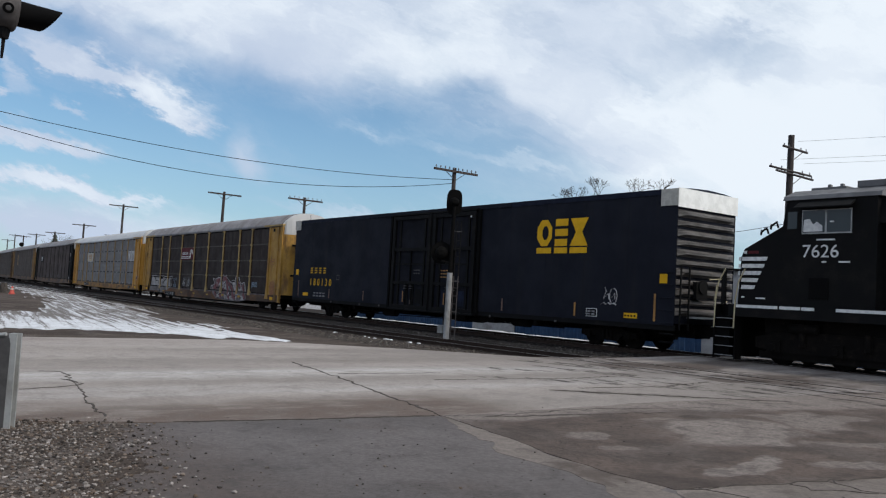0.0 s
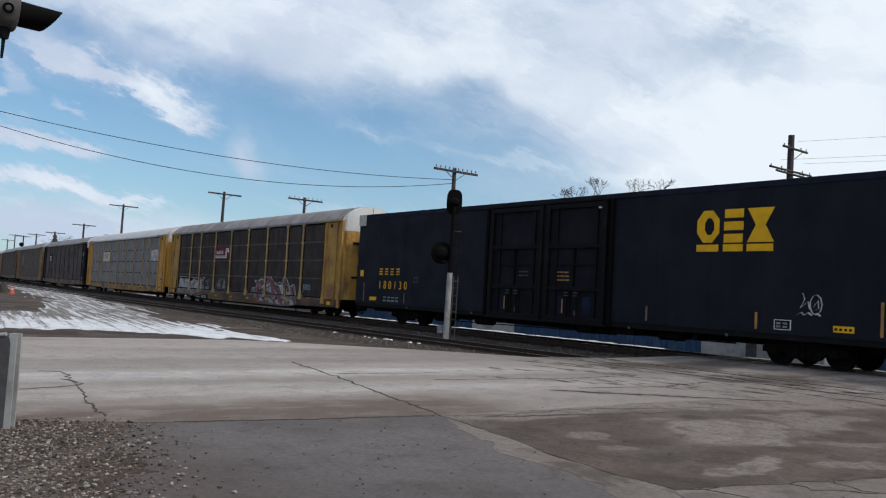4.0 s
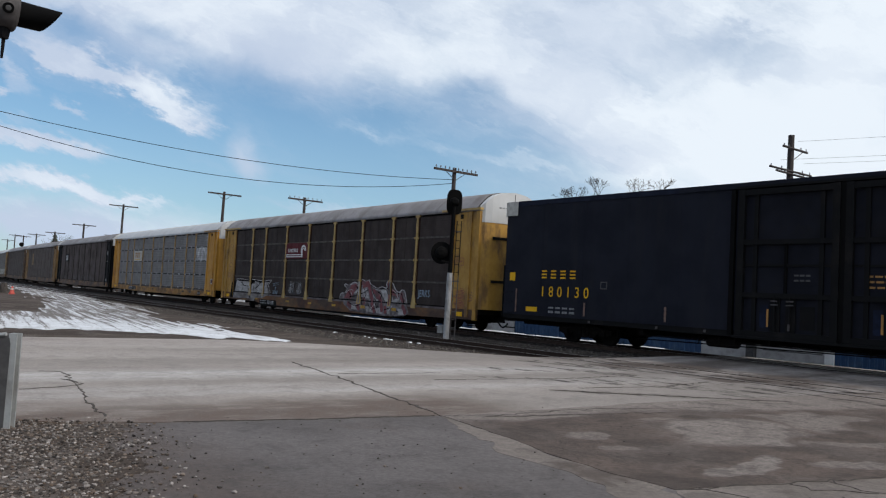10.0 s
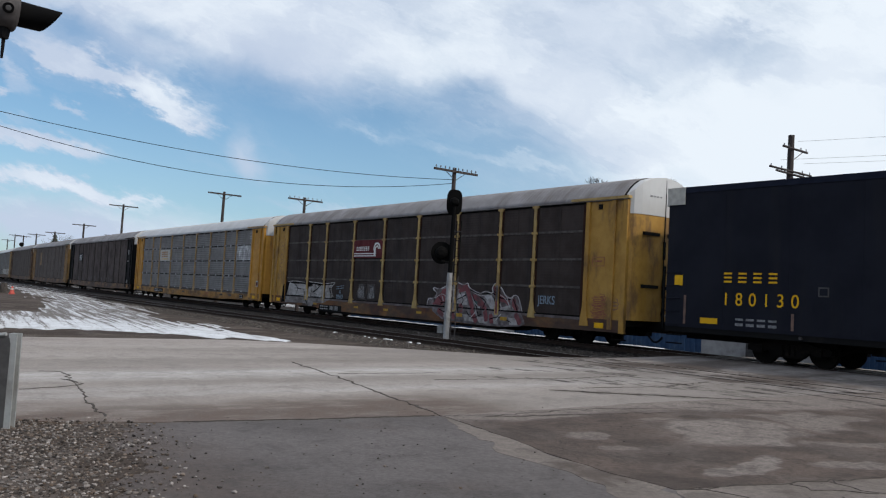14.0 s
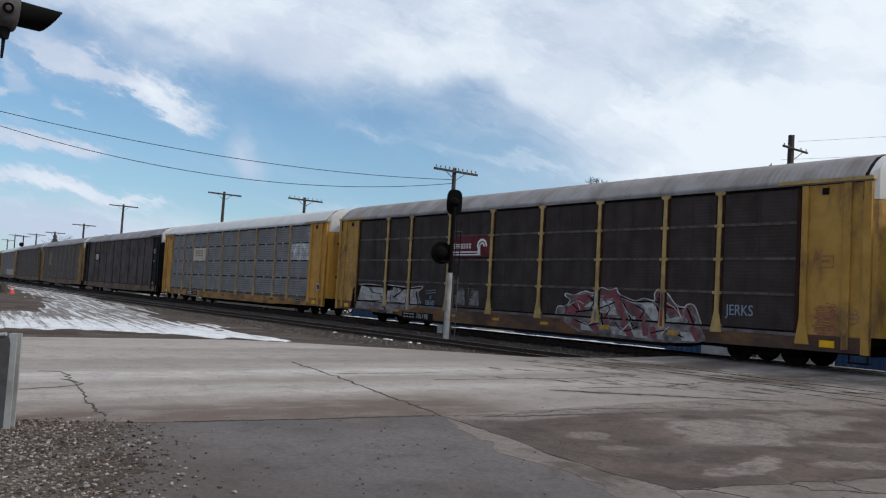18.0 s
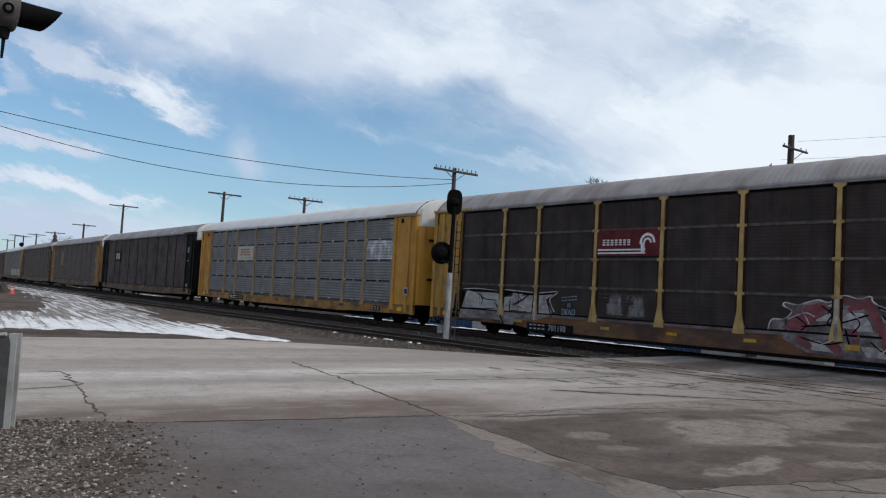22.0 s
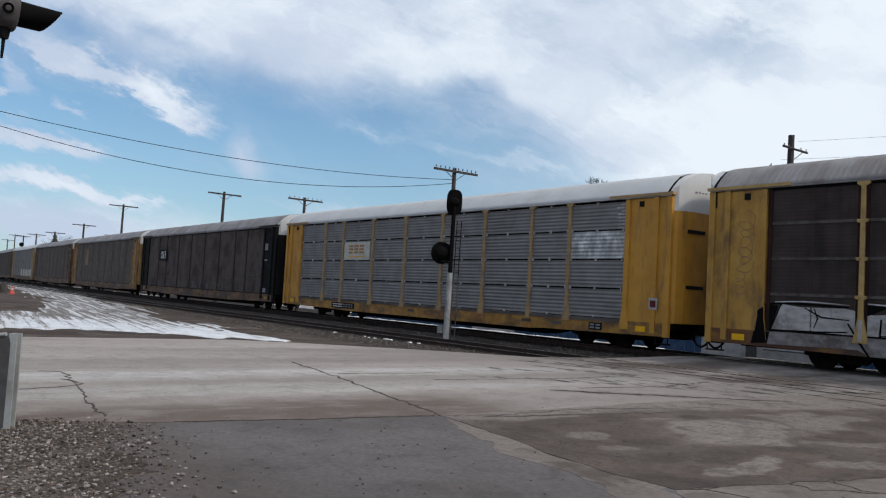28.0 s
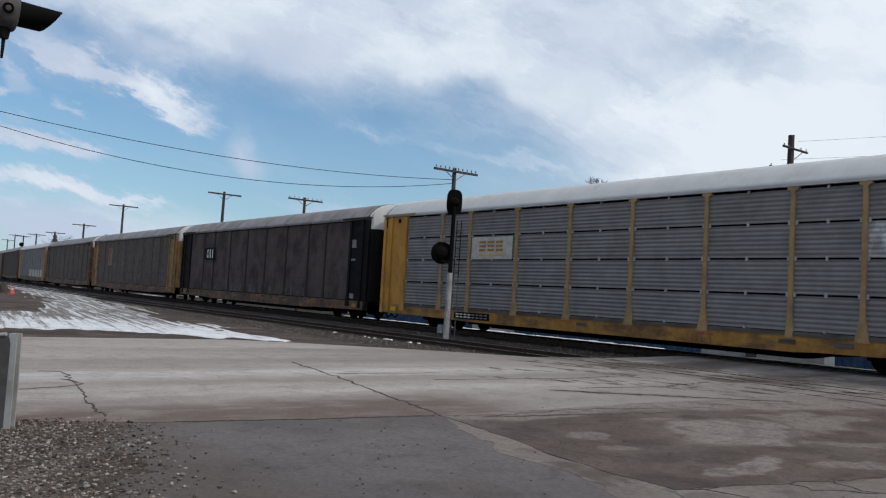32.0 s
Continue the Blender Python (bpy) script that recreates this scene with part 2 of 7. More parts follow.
DECAL_GREY = surface("faded grey lettering", (0.22, 0.22, 0.23), (0.12, 0.12, 0.125), 0.7, scale=12)
DECAL_BLUE = surface("pale blue spray paint", (0.22, 0.29, 0.36), (0.12, 0.165, 0.23), 0.7, scale=14)
DECAL_RED = surface("red sign panel", (0.098, 0.012, 0.015), (0.072, 0.010, 0.013), 0.8, spec=0.25)
SPRAY_RED = surface("maroon spray paint", (0.175, 0.034, 0.042), (0.115, 0.025, 0.032), 0.7, scale=5, dirt=(0.045, 0.03, 0.03), dirt_amount=0.4)
SPRAY_FAINT = surface("faint grey spray paint", (0.10, 0.09, 0.088), (0.06, 0.052, 0.05), 0.8, scale=5, spec=0.2)
SPRAY_GROUND = surface("dusty lilac spray paint", (0.19, 0.165, 0.17), (0.055, 0.042, 0.043), 0.75, scale=3, dirt=(0.05, 0.04, 0.04), dirt_amount=0.5, dirt_scale=2.0)
SPRAY_SILVER = surface("silver spray paint", (0.37, 0.35, 0.34), (0.25, 0.235, 0.228), 0.7, scale=2.5, stretch=(0.7, 1, 2.5), dirt=(0.10, 0.086, 0.082), dirt_amount=0.5, dirt_scale=2.4, dirt_stretch=(1, 1, 0.6))
SPRAY_DUSTY = surface("grimy silver spray paint", (0.21, 0.195, 0.19), (0.13, 0.118, 0.115), 0.75, scale=2.5, stretch=(0.7, 1, 2.5), dirt=(0.06, 0.045, 0.04), dirt_amount=0.5, dirt_scale=2.0)
SPRAY_TEAL = surface("dark teal spray paint", (0.03, 0.085, 0.08), (0.018, 0.045, 0.043), 0.75, scale=6)
POST_STRIP = surface("dark red-brown post strip", (0.036, 0.015, 0.010), (0.020, 0.012, 0.010), 0.9, scale=3, stretch=(1, 1, 0.5), spec=0.1)
LEDGE_PALE = surface("dusty mauve ledge", (0.15, 0.128, 0.13), (0.085, 0.068, 0.066), 0.85, scale=2, stretch=(0.6, 1, 2), dirt=(0.05, 0.036, 0.033), dirt_amount=0.4, dirt_scale=1.3, spec=0.15)
DECAL_DULL = surface("dull grey stencil paint", (0.34, 0.34, 0.335), (0.20, 0.20, 0.20), 0.7, scale=7)
SIGN_YELLOW = surface("dull yellow reflective tape", (0.40, 0.235, 0.012), (0.28, 0.15, 0.012), 0.7, scale=6)
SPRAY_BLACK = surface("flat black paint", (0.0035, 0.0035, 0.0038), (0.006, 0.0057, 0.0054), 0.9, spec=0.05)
TAR = surface("dark crack", (0.072, 0.062, 0.055), (0.036, 0.031, 0.028), 0.95, scale=9, spec=0.08)
STONE_MAT = surface("pale stone", (0.34, 0.31, 0.29), (0.17, 0.15, 0.14), 0.9, scale=9, vary=0.5)
STEEL = surface("galvanised steel", (0.33, 0.335, 0.33), (0.27, 0.275, 0.27), 0.6, 0.3, scale=6, dirt=(0.18, 0.17, 0.16), dirt_amount=0.3)
MAST_PAINT = surface("dull silver paint", (0.26, 0.26, 0.262), (0.20, 0.20, 0.20), 0.7, scale=4, dirt=(0.13, 0.125, 0.12), dirt_amount=0.35, dirt_scale=2.5)
HOUSING = surface("weathered dark lamp casting", (0.062, 0.054, 0.052), (0.034, 0.029, 0.029), 0.75, scale=7, dirt=(0.028, 0.025, 0.025), dirt_amount=0.4, dirt_scale=5)
DARK_STEEL = surface("dull grey casting", (0.055, 0.052, 0.052), (0.04, 0.038, 0.038), 0.75, scale=7)
RAIL_MAT = surface("rusty rail", (0.05, 0.034, 0.028), (0.035, 0.025, 0.02), 0.85, scale=6, spec=0.1)
RAIL_TOP = surface("polished rail head", (0.30, 0.29, 0.28), (0.2, 0.19, 0.185), 0.4, 0.8)
WOOD = surface("creosoted wood", (0.040, 0.030, 0.028), (0.024, 0.018, 0.017), 0.9, scale=6, stretch=(4, 4, 0.4), bump=0.3)
TIE_MAT = surface("oily wooden sleeper", (0.028, 0.024, 0.022), (0.017, 0.015, 0.014), 0.95, scale=5, stretch=(4, 0.5, 4), spec=0.05)
GLASS_CAP = surface("porcelain insulator", (0.10, 0.10, 0.11), (0.07, 0.07, 0.08), 0.3)
BLUE_WALL = surface("blue sheet metal", (0.013, 0.052, 0.125), (0.010, 0.042, 0.105), 0.6, dirt=(0.04, 0.08, 0.14), dirt_amount=0.3)
CONCRETE = surface("pale painted concrete", (0.41, 0.40, 0.395), (0.34, 0.33, 0.325), 0.9, bump=0.2, dirt=(0.2, 0.19, 0.18), dirt_amount=0.3)
WHITE_PAINT = surface("white paint", (0.72, 0.72, 0.70), (0.6, 0.6, 0.58), 0.6)
ORANGE = surface("faded orange plastic", (0.42, 0.05, 0.032), (0.30, 0.04, 0.027), 0.6, scale=9)
BARK = surface("bare branches", (0.05, 0.04, 0.034), (0.035, 0.028, 0.024), 0.95, spec=0.1)
NEEDLES = surface("dark needles", (0.025, 0.035, 0.022), (0.04, 0.05, 0.03), 0.9, scale=3)
CREAM = surface("cream handrail paint", (0.42, 0.36, 0.22), (0.33, 0.28, 0.17), 0.6)
LENS_RED = surface("dark red lens", (0.12, 0.01, 0.01), (0.08, 0.008, 0.008), 0.15)


def window_glass():
    m = bpy.data.materials.new("cab window glass")
    m.use_nodes = True
    k = Nodes(m.node_tree)
    b = k.n("ShaderNodeBsdfPrincipled", Roughness=0.04, IOR=1.45)
    k.put(b, "Base Color", (0.02, 0.025, 0.028, 1))
    k.n("ShaderNodeOutputMaterial", Surface=b.outputs[0])
    return m


GLASS = window_glass()


def paving(name, tones, streak, patch_scale, patch_edges, grit, edge=None, patch_stretch=(1, 1, 1), darker=None, worn=(), lanes=(), fringe=False, grime=(), gloss=0.18):
    """Worn asphalt: two tones in streaks or patches, a third tone of mud, fine grit and pits."""
    tones = [(r * 1.035, g * 0.985, b * 0.965) for r, g, b in tones]
    m = bpy.data.materials.new(name)
    m.use_nodes = True
    k = Nodes(m.node_tree)
    co = k.n("ShaderNodeTexCoord").outputs["Object"]
    warp = k.vmath("ADD", co, k.vmath("MULTIPLY", k.vmath("SUBTRACT", k.noise(co, 1.3, 5, 0.6, out=1), (0.5, 0.5, 0.5)), (0.8, 0.8, 0)))
    a = k.noise(k.mapping(warp, scale=streak), 1.0, 3, 0.5)
    col = k.mix(k.ramp(a, 0.34, 0.66), tones[0], tones[1])
    b = k.noise(k.mapping(warp, scale=patch_stretch), patch_scale, 5, 0.5)
    mud = k.ramp(b, patch_edges[0], patch_edges[1])
    if edge:
        # mud washed against the kerbless edge at x = edge
        x = k.n("ShaderNodeSeparateXYZ", Vector=warp).outputs[0]
        y = k.n("ShaderNodeSeparateXYZ", Vector=warp).outputs[1]
        wash = k.ramp(y, edge + 0.6, edge - 0.5, 0.0, 0.9) if edge > 0 else k.math("MULTIPLY", k.ramp(x, edge - 1.75, edge - 0.3, 0.0, 0.92), k.ramp(y, 9.0, 7.2))
        spots = k.ramp(k.noise(k.mapping(co, scale=(2.2, 0.9, 1)), 1.0, 7, 0.7), 0.30, 0.55, 0.4, 1.0)
        mud = k.math("MAXIMUM", k.math("MULTIPLY", mud, 0.6), k.math("MULTIPLY", wash, spots))
    if worn:
        # places where traffic has worn the mud away: centre, half lengths, turn, weight
        ragged = k.vmath("ADD", co, k.vmath("MULTIPLY", k.vmath("SUBTRACT", k.noise(co, 1.1, 4, 0.5, out=1), (0.5, 0.5, 0.5)), (1.1, 1.1, 0)))
        bare = k.math("MULTIPLY", mud, 0.2)
        for x, y, la, lb, turn, w in worn:
            e = k.mapping(ragged, (x, y, 0), (0, 0, radians(turn)), (la, lb, 1), "TEXTURE")
            bare = k.math("MAXIMUM", bare, k.ramp(k.vmath("LENGTH", k.vmath("MULTIPLY", e, (1, 1, 0))), 1.12, 0.82, 0.0, w))
        if fringe:
            sx = k.n("ShaderNodeSeparateXYZ", Vector=ragged)
            line = k.math("SUBTRACT", sx.outputs[0], k.math("MULTIPLY", k.math("MAXIMUM", k.math("SUBTRACT", sx.outputs[1], 10.5), 0.0), 0.28))
            bare = k.math("MAXIMUM", bare, k.ramp(line, -7.75, -8.35, 0.0, 1.0))
        mud = bare
    col = k.mix(mud, col, tones[2])
    if lanes:
        # salt dried white in the wheel lanes
        sx = k.n("ShaderNodeSeparateXYZ", Vector=warp).outputs[0]
        salt = k.ramp(k.noise(k.mapping(warp, scale=(2.2, 0.05, 1)), 1.0, 4, 0.6), 0.36, 0.62, 0.25, 1.0)
        for x, half, w in lanes:
            off = k.math("ABSOLUTE", k.math("SUBTRACT", sx, x))
            col = k.mix(k.math("MULTIPLY", k.ramp(off, half, half * 0.2, 0.0, w), salt), col, (0.44, 0.42, 0.405))
    if darker:
        # darkens along the road towards the rails, broken up by noise
        far = k.ramp(k.math("ADD", k.n("ShaderNodeSeparateXYZ", Vector=warp).outputs[1], k.math("MULTIPLY", k.noise(k.mapping(co, scale=(1.6, 0.22, 1)), 1.0, 6, 0.65), 5.0)), darker[0] + 2.5, darker[1] + 2.5, 0.0, darker[2])
        col = k.mix(far, col, tuple(t * 0.62 for t in tones[1]))
    if grime:
        # black oily streaks, broken up along their length: centre, half lengths, turn, weight
        torn = k.vmath("ADD", co, k.vmath("MULTIPLY", k.vmath("SUBTRACT", k.noise(k.mapping(co, scale=(0.6, 2.0, 1)), 1.3, 7, 0.7, out=1), (0.5, 0.5, 0.5)), (0.5, 0.42, 0)))
        dashes = k.ramp(k.noise(k.mapping(torn, scale=(1.1, 3.0, 1)), 1.5, 7, 0.7), 0.46, 0.58)
        soot = 0.0
        for x, y, la, lb, turn, w in grime:
            e = k.mapping(torn, (x, y, 0), (0, 0, radians(turn)), (la, lb, 1), "TEXTURE")
            soot = k.math("MAXIMUM", soot, k.ramp(k.vmath("LENGTH", k.vmath("MULTIPLY", e, (1, 1, 0))), 1.25, 0.75, 0.0, w))
        stain = k.math("MULTIPLY", soot, dashes)
    blot = k.noise(warp, 2.6, 6, 0.7)
    col = k.mix(k.ramp(blot, 0.46, 0.68, 0.0, grit * 0.95), col, tuple(t * 0.5 for t in tones[1]))
    g = k.noise(co, 22.0, 5, 0.75)
    col = k.mix(k.ramp(g, 0.30, 0.70, 0.0, grit), col, tuple(t * 0.35 for t in tones[1]))
    pale = k.noise(co, 55.0, 3, 0.7)
    col = k.mix(k.ramp(pale, 0.62, 0.75, 0.0, grit), col, tuple(min(1, t * 1.5) for t in tones[0]))
    if grime:
        col = k.mix(stain, col, (0.016, 0.014, 0.013))
    bs = k.n("ShaderNodeBsdfPrincipled", Roughness=0.92)
    bs.inputs["Specular IOR Level"].default_value = gloss
    if grime:
        k.put(bs, "Specular IOR Level", k.math("MULTIPLY", k.math("SUBTRACT", 1.0, stain), gloss))
    k.put(bs, "Base Color", col)
    h = k.math("ADD", k.math("MULTIPLY", g, 0.6), k.noise(co, 90, 4, 0.7))
    bu = k.n("ShaderNodeBump", Strength=0.35, Distance=0.015, Height=h)
    k.put(bs, "Normal", bu.outputs[0])
    k.n("ShaderNodeOutputMaterial", Surface=bs.outputs[0])
    return m


GRIME = ((-9.6, 17.45, 3.6, 0.32, 0.5, 1.0), (-8.6, 15.6, 3.0, 0.26, -1, 0.85), (-10.5, 16.6, 2.4, 0.35, 4, 0.5), (-14.4, 15.5, 2.0, 0.6, 22, 0.75), (-13.0, 14.4, 1.9, 0.36, 20, 0.8), (-11.3, 12.6, 0.34, 1.3, -28, 0.8),
         (-13.8, 12.6, 0.25, 0.9, -40, 0.8), (-9.3, 12.2, 0.25, 2.0, -32, 0.6), (-10.6, 13.6, 1.5, 0.45, 30, 0.75), (-12.3, 18.8, 2.6, 0.5, 5, 0.7), (-10.0, 14.6, 1.8, 0.25, 15, 0.8), (-9.5, 20.2, 3.2, 0.5, 0, 0.4),
         (-12.3, 11.2, 0.2, 0.7, -25, 0.7), (-15.3, 17.6, 1.6, 0.7, 10, 0.7), (-8.3, 14.4, 1.4, 0.3, 40, 0.6))
ROAD_MAT = paving("salt-bleached road", [(0.345, 0.322, 0.302), (0.235, 0.217, 0.201), (0.092, 0.067, 0.054)], (0.5, 0.045, 1), 0.22, (0.54, 0.74), 0.42, -9.4, (1, 0.35, 1), darker=(9.5, 17.0, 0.5), lanes=((-11.6, 0.9, 0.5), (-13.7, 1.1, 0.75)), grime=GRIME)
CROSS_MAT = paving("salted crossing", [(0.28, 0.262, 0.25), (0.165, 0.151, 0.142), (0.10, 0.084, 0.075)], (1.3, 0.35, 1), 0.6, (0.48, 0.60), 0.6, None, (1, 0.4, 1), grime=GRIME)
APRON_MAT = paving("muddy asphalt apron", [(0.112, 0.088, 0.075), (0.068, 0.055, 0.048), (0.21, 0.187, 0.172)], (1.2, 1.0, 1), 0.75, (0.49, 0.58), 0.6, None, (1.1, 0.9, 1), fringe=True, grime=GRIME[:2],
                   worn=((-6.3, 9.56, 1.5, 0.78, 112, 1.0), (-4.83, 7.57, 0.82, 0.25, 99, 1.0), (-6.77, 7.3, 0.38, 0.2, 127, 0.7), (-6.43, 11.71, 1.2, 0.45, 123, 0.8), (-5.9, 7.05, 0.22, 0.15, 60, 0.6), (-8.1, 7.7, 0.9, 0.16, 86, 0.8),
                         (-6.7, 12.3, 1.1, 0.3, 62, 0.6), (-4.9, 10.4, 0.9, 0.22, 60, 0.6), (-4.4, 8.9, 0.5, 0.16, 70, 0.7), (-3.8, 11.0, 1.2, 0.25, 55, 0.6), (-7.2, 9.6, 0.5, 0.15, 75, 0.6)))
STRIP_MAT = paving("pale worn strip", [(0.18, 0.16, 0.146), (0.128, 0.112, 0.10), (0.088, 0.072, 0.063)], (0.9, 0.9, 1), 1.3, (0.54, 0.64), 0.5)
DRIVE_MAT = paving("grey asphalt", [(0.128, 0.119, 0.118), (0.096, 0.089, 0.088), (0.088, 0.073, 0.066)], (0.5, 0.5, 1), 0.8, (0.55, 0.75), 0.5, 3.0)
GROUND_MAT = paving("gravelly dirt", [(0.104, 0.088, 0.077), (0.062, 0.051, 0.044), (0.128, 0.112, 0.102)], (0.6, 0.25, 1), 0.6, (0.5, 0.65), 0.7, gloss=0.04)
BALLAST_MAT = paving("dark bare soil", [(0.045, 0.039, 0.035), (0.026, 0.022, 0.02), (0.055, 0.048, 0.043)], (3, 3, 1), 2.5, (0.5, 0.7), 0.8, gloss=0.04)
# black siding cinder; on the main line its colour stands in for train shade
CINDER_SHADE_MAT = paving("black cinder and train shade", [(0.026, 0.0225, 0.021), (0.015, 0.013, 0.012), (0.036, 0.031, 0.028)], (3, 3, 1), 2.5, (0.5, 0.7), 0.8, gloss=0.04)
SIDING_GRAVEL = paving("grey gravel", [(0.082, 0.073, 0.066), (0.048, 0.042, 0.038), (0.095, 0.086, 0.079)], (0.7, 0.3, 1), 1.2, (0.48, 0.66), 0.8, gloss=0.04)
CLOD_MAT = surface("dark earth clod", (0.05, 0.042, 0.036), (0.03, 0.025, 0.022), 0.95, scale=9)


def snow_surface():
    """Old snow, scraped to the earth in thin streaks along the wheel tracks."""
    m = bpy.data.materials.new("trodden snow")
    m.use_nodes = True
    k = Nodes(m.node_tree)
    co = k.n("ShaderNodeTexCoord").outputs["Object"]
    along = k.mapping(k.mapping(co, rot=(0, 0, radians(8.3))), scale=(0.15, 4.6, 1))
    worn = k.ramp(k.n("ShaderNodeSeparateXYZ", Vector=co).outputs[0], -23.0, -36.0, -0.085, 0.07)
    streak = k.math("ADD", k.noise(along, 1.0, 8, 0.78), worn)
    tuft = k.noise(co, 2.2, 7, 0.7)
    col = k.mix(k.ramp(k.noise(co, 1.4, 6, 0.6), 0.35, 0.65), (0.56, 0.57, 0.59), (0.43, 0.435, 0.45))
    col = k.mix(k.ramp(streak, 0.46, 0.56, 0.0, 0.7), col, (0.25, 0.238, 0.235))
    col = k.mix(k.ramp(k.math("ADD", k.math("MULTIPLY", streak, 0.75), k.math("MULTIPLY", tuft, 0.25)), 0.515, 0.56, 0.0, 0.95), col, (0.085, 0.07, 0.06))
    col = k.mix(k.ramp(k.noise(k.mapping(co, scale=(0.8, 1.6, 1)), 5.0, 6, 0.75), 0.56, 0.66, 0.0, 0.85), col, (0.16, 0.14, 0.125))
    b = k.n("ShaderNodeBsdfPrincipled", Roughness=0.85)
    k.put(b, "Base Color", col)
    bu = k.n("ShaderNodeBump", Strength=0.4, Distance=0.03, Height=k.noise(co, 8, 6, 0.7))
    k.put(b, "Normal", bu.outputs[0])
    k.n("ShaderNodeOutputMaterial", Surface=b.outputs[0])
    return m


SNOW_PATCH = snow_surface()
SNOW_MAT = surface("old snow", (0.60, 0.61, 0.635), (0.44, 0.45, 0.475), 0.8, scale=1.4, stretch=(0.4, 2, 1), bump=0.4, bump_scale=8, dirt=(0.22, 0.20, 0.185), dirt_amount=0.42, dirt_scale=1.2, dirt_stretch=(0.22, 2.2, 1))
POST_YELLOW = surface("faded yellow post paint", (0.385, 0.258, 0.088), (0.29, 0.19, 0.06), 0.7, dirt=(0.13, 0.075, 0.035), dirt_amount=0.4, dirt_scale=1.4, dirt_stretch=(1, 1, 0.5))
POST_GREY = surface("faded grey post paint", (0.20, 0.165, 0.125), (0.15, 0.125, 0.10), 0.8, dirt=(0.09, 0.075, 0.06), dirt_amount=0.4, dirt_scale=1.2, spec=0.15)
PLAQUE_WHITE = surface("dusty white plaque", (0.44, 0.42, 0.37), (0.34, 0.325, 0.29), 0.7, scale=6)


# ---- building blocks ----
def box(bm, x0, x1, y0, y1, z0, z1):
    vs = [bm.verts.new((x, y, z)) for x in (x0, x1) for y in (y0, y1) for z in (z0, z1)]
    for f in ((0, 1, 3, 2), (4, 6, 7, 5), (0, 4, 5, 1), (2, 3, 7, 6), (0, 2, 6, 4), (1, 5, 7, 3)):
        bm.faces.new([vs[i] for i in f])


def rod(bm, p, q, r0, r1=None, seg=8):
    p, q = Vector(p), Vector(q)
    r1 = r0 if r1 is None else r1
    z = (q - p).normalized()
    x = z.orthogonal().normalized()
    y = z.cross(x)
    rings = []
    for c, r in ((p, r0), (q, r1)):
        rings.append([bm.verts.new(c + (x * math.cos(2 * math.pi * i / seg) + y * math.sin(2 * math.pi * i / seg)) * r) for i in range(seg)])
    for i in range(seg):
        j = (i + 1) % seg
        bm.faces.new((rings[0][i], rings[0][j], rings[1][j], rings[1][i]))
    bm.faces.new(rings[0][::-1])
    bm.faces.new(rings[1])


def prism(bm, outline, axis, lo, hi):
    """An outline in the two other axes, extruded along the axis (0, 1, 2)."""
    def at(p, h):
        c = list(p)
        c.insert(axis, h)
        return c
    a = [bm.verts.new(at(p, lo)) for p in outline]
    b = [bm.verts.new(at(p, hi)) for p in outline]
    n = len(a)
    bm.faces.new(a)
    bm.faces.new(b[::-1])
    for i in range(n):
        j = (i + 1) % n
        bm.faces.new((a[j], a[i], b[i], b[j]))


def finish(bm, name, smooth=False):
    bmesh.ops.recalc_face_normals(bm, faces=bm.faces)
    me = bpy.data.meshes.new(name)
    bm.to_mesh(me)
    bm.free()
    if smooth:
        for p in me.polygons:
            p.use_smooth = True
    return me


def part(name, bm, material, parent=None, label="", smooth=False):
    ob = new(name, finish(bm, name, smooth))
    ob.data.materials.append(material)
    if parent:
        ob.parent = parent
    return tagged(ob, label) if label else ob


def shared(name, mesh, parent, m):
    ob = new(name, mesh)
    ob.parent = parent
    ob.matrix_basis = m
    return ob


def block(name, material, parent, *dims, label=""):
    bm = bmesh.new()
    box(bm, *dims)
    return part(name, bm, material, parent, label)


def glyphs(text, size, spacing):
    cu = bpy.data.curves.new("text", "FONT")
    cu.body, cu.size, cu.extrude, cu.space_character = text, size, 0.004, spacing
    tmp = new("text", cu)
    me = bpy.data.meshes.new_from_object(tmp.evaluated_get(bpy.context.evaluated_depsgraph_get()))
    bpy.data.objects.remove(tmp)
    return me, max(v.co.x for v in me.vertices)


def words(name, text, size, material, parent, x, y, z, squeeze=1.0, spacing=1.0):
    """Lettering on a side that faces -y, its lower left corner at x, z; each figure a part."""
    for i, c in enumerate(text):
        me, own = glyphs(c, size, spacing)
        shift = glyphs(text[:i + 1], size, spacing)[1] - own
        ob = new(name, me)
        me.materials.append(material)
        ob.parent = parent
        ob.matrix_basis = pose(x + shift * squeeze, y, z, 90) @ Matrix.Diagonal((squeeze, 1, 1, 1))


def slab(name, outline, top, material, depth=0.3, ragged=0.0, **tags):
    """A flat piece of ground; ragged: how far its edges wander."""
    bm = bmesh.new()
    if ragged:
        fine = []
        for (ax, ay), (bx, by) in zip(outline, outline[1:] + outline[:1]):
            n = max(1, min(40, int(math.hypot(bx - ax, by - ay) / 0.12)))
            fine += [(ax + (bx - ax) * i / n, ay + (by - ay) * i / n) for i in range(n)]
        outline = []
        for x, y in fine:
            o = noise.noise_vector(Vector((x * 1.1, y * 1.1, 3))) * ragged + noise.noise_vector(Vector((x * 4.5, y * 4.5, 7))) * ragged * 0.45
            outline.append((x + o.x, y + o.y))
    prism(bm, outline, 2, top - depth, top)
    return tagged(part(name, bm, material), **tags)


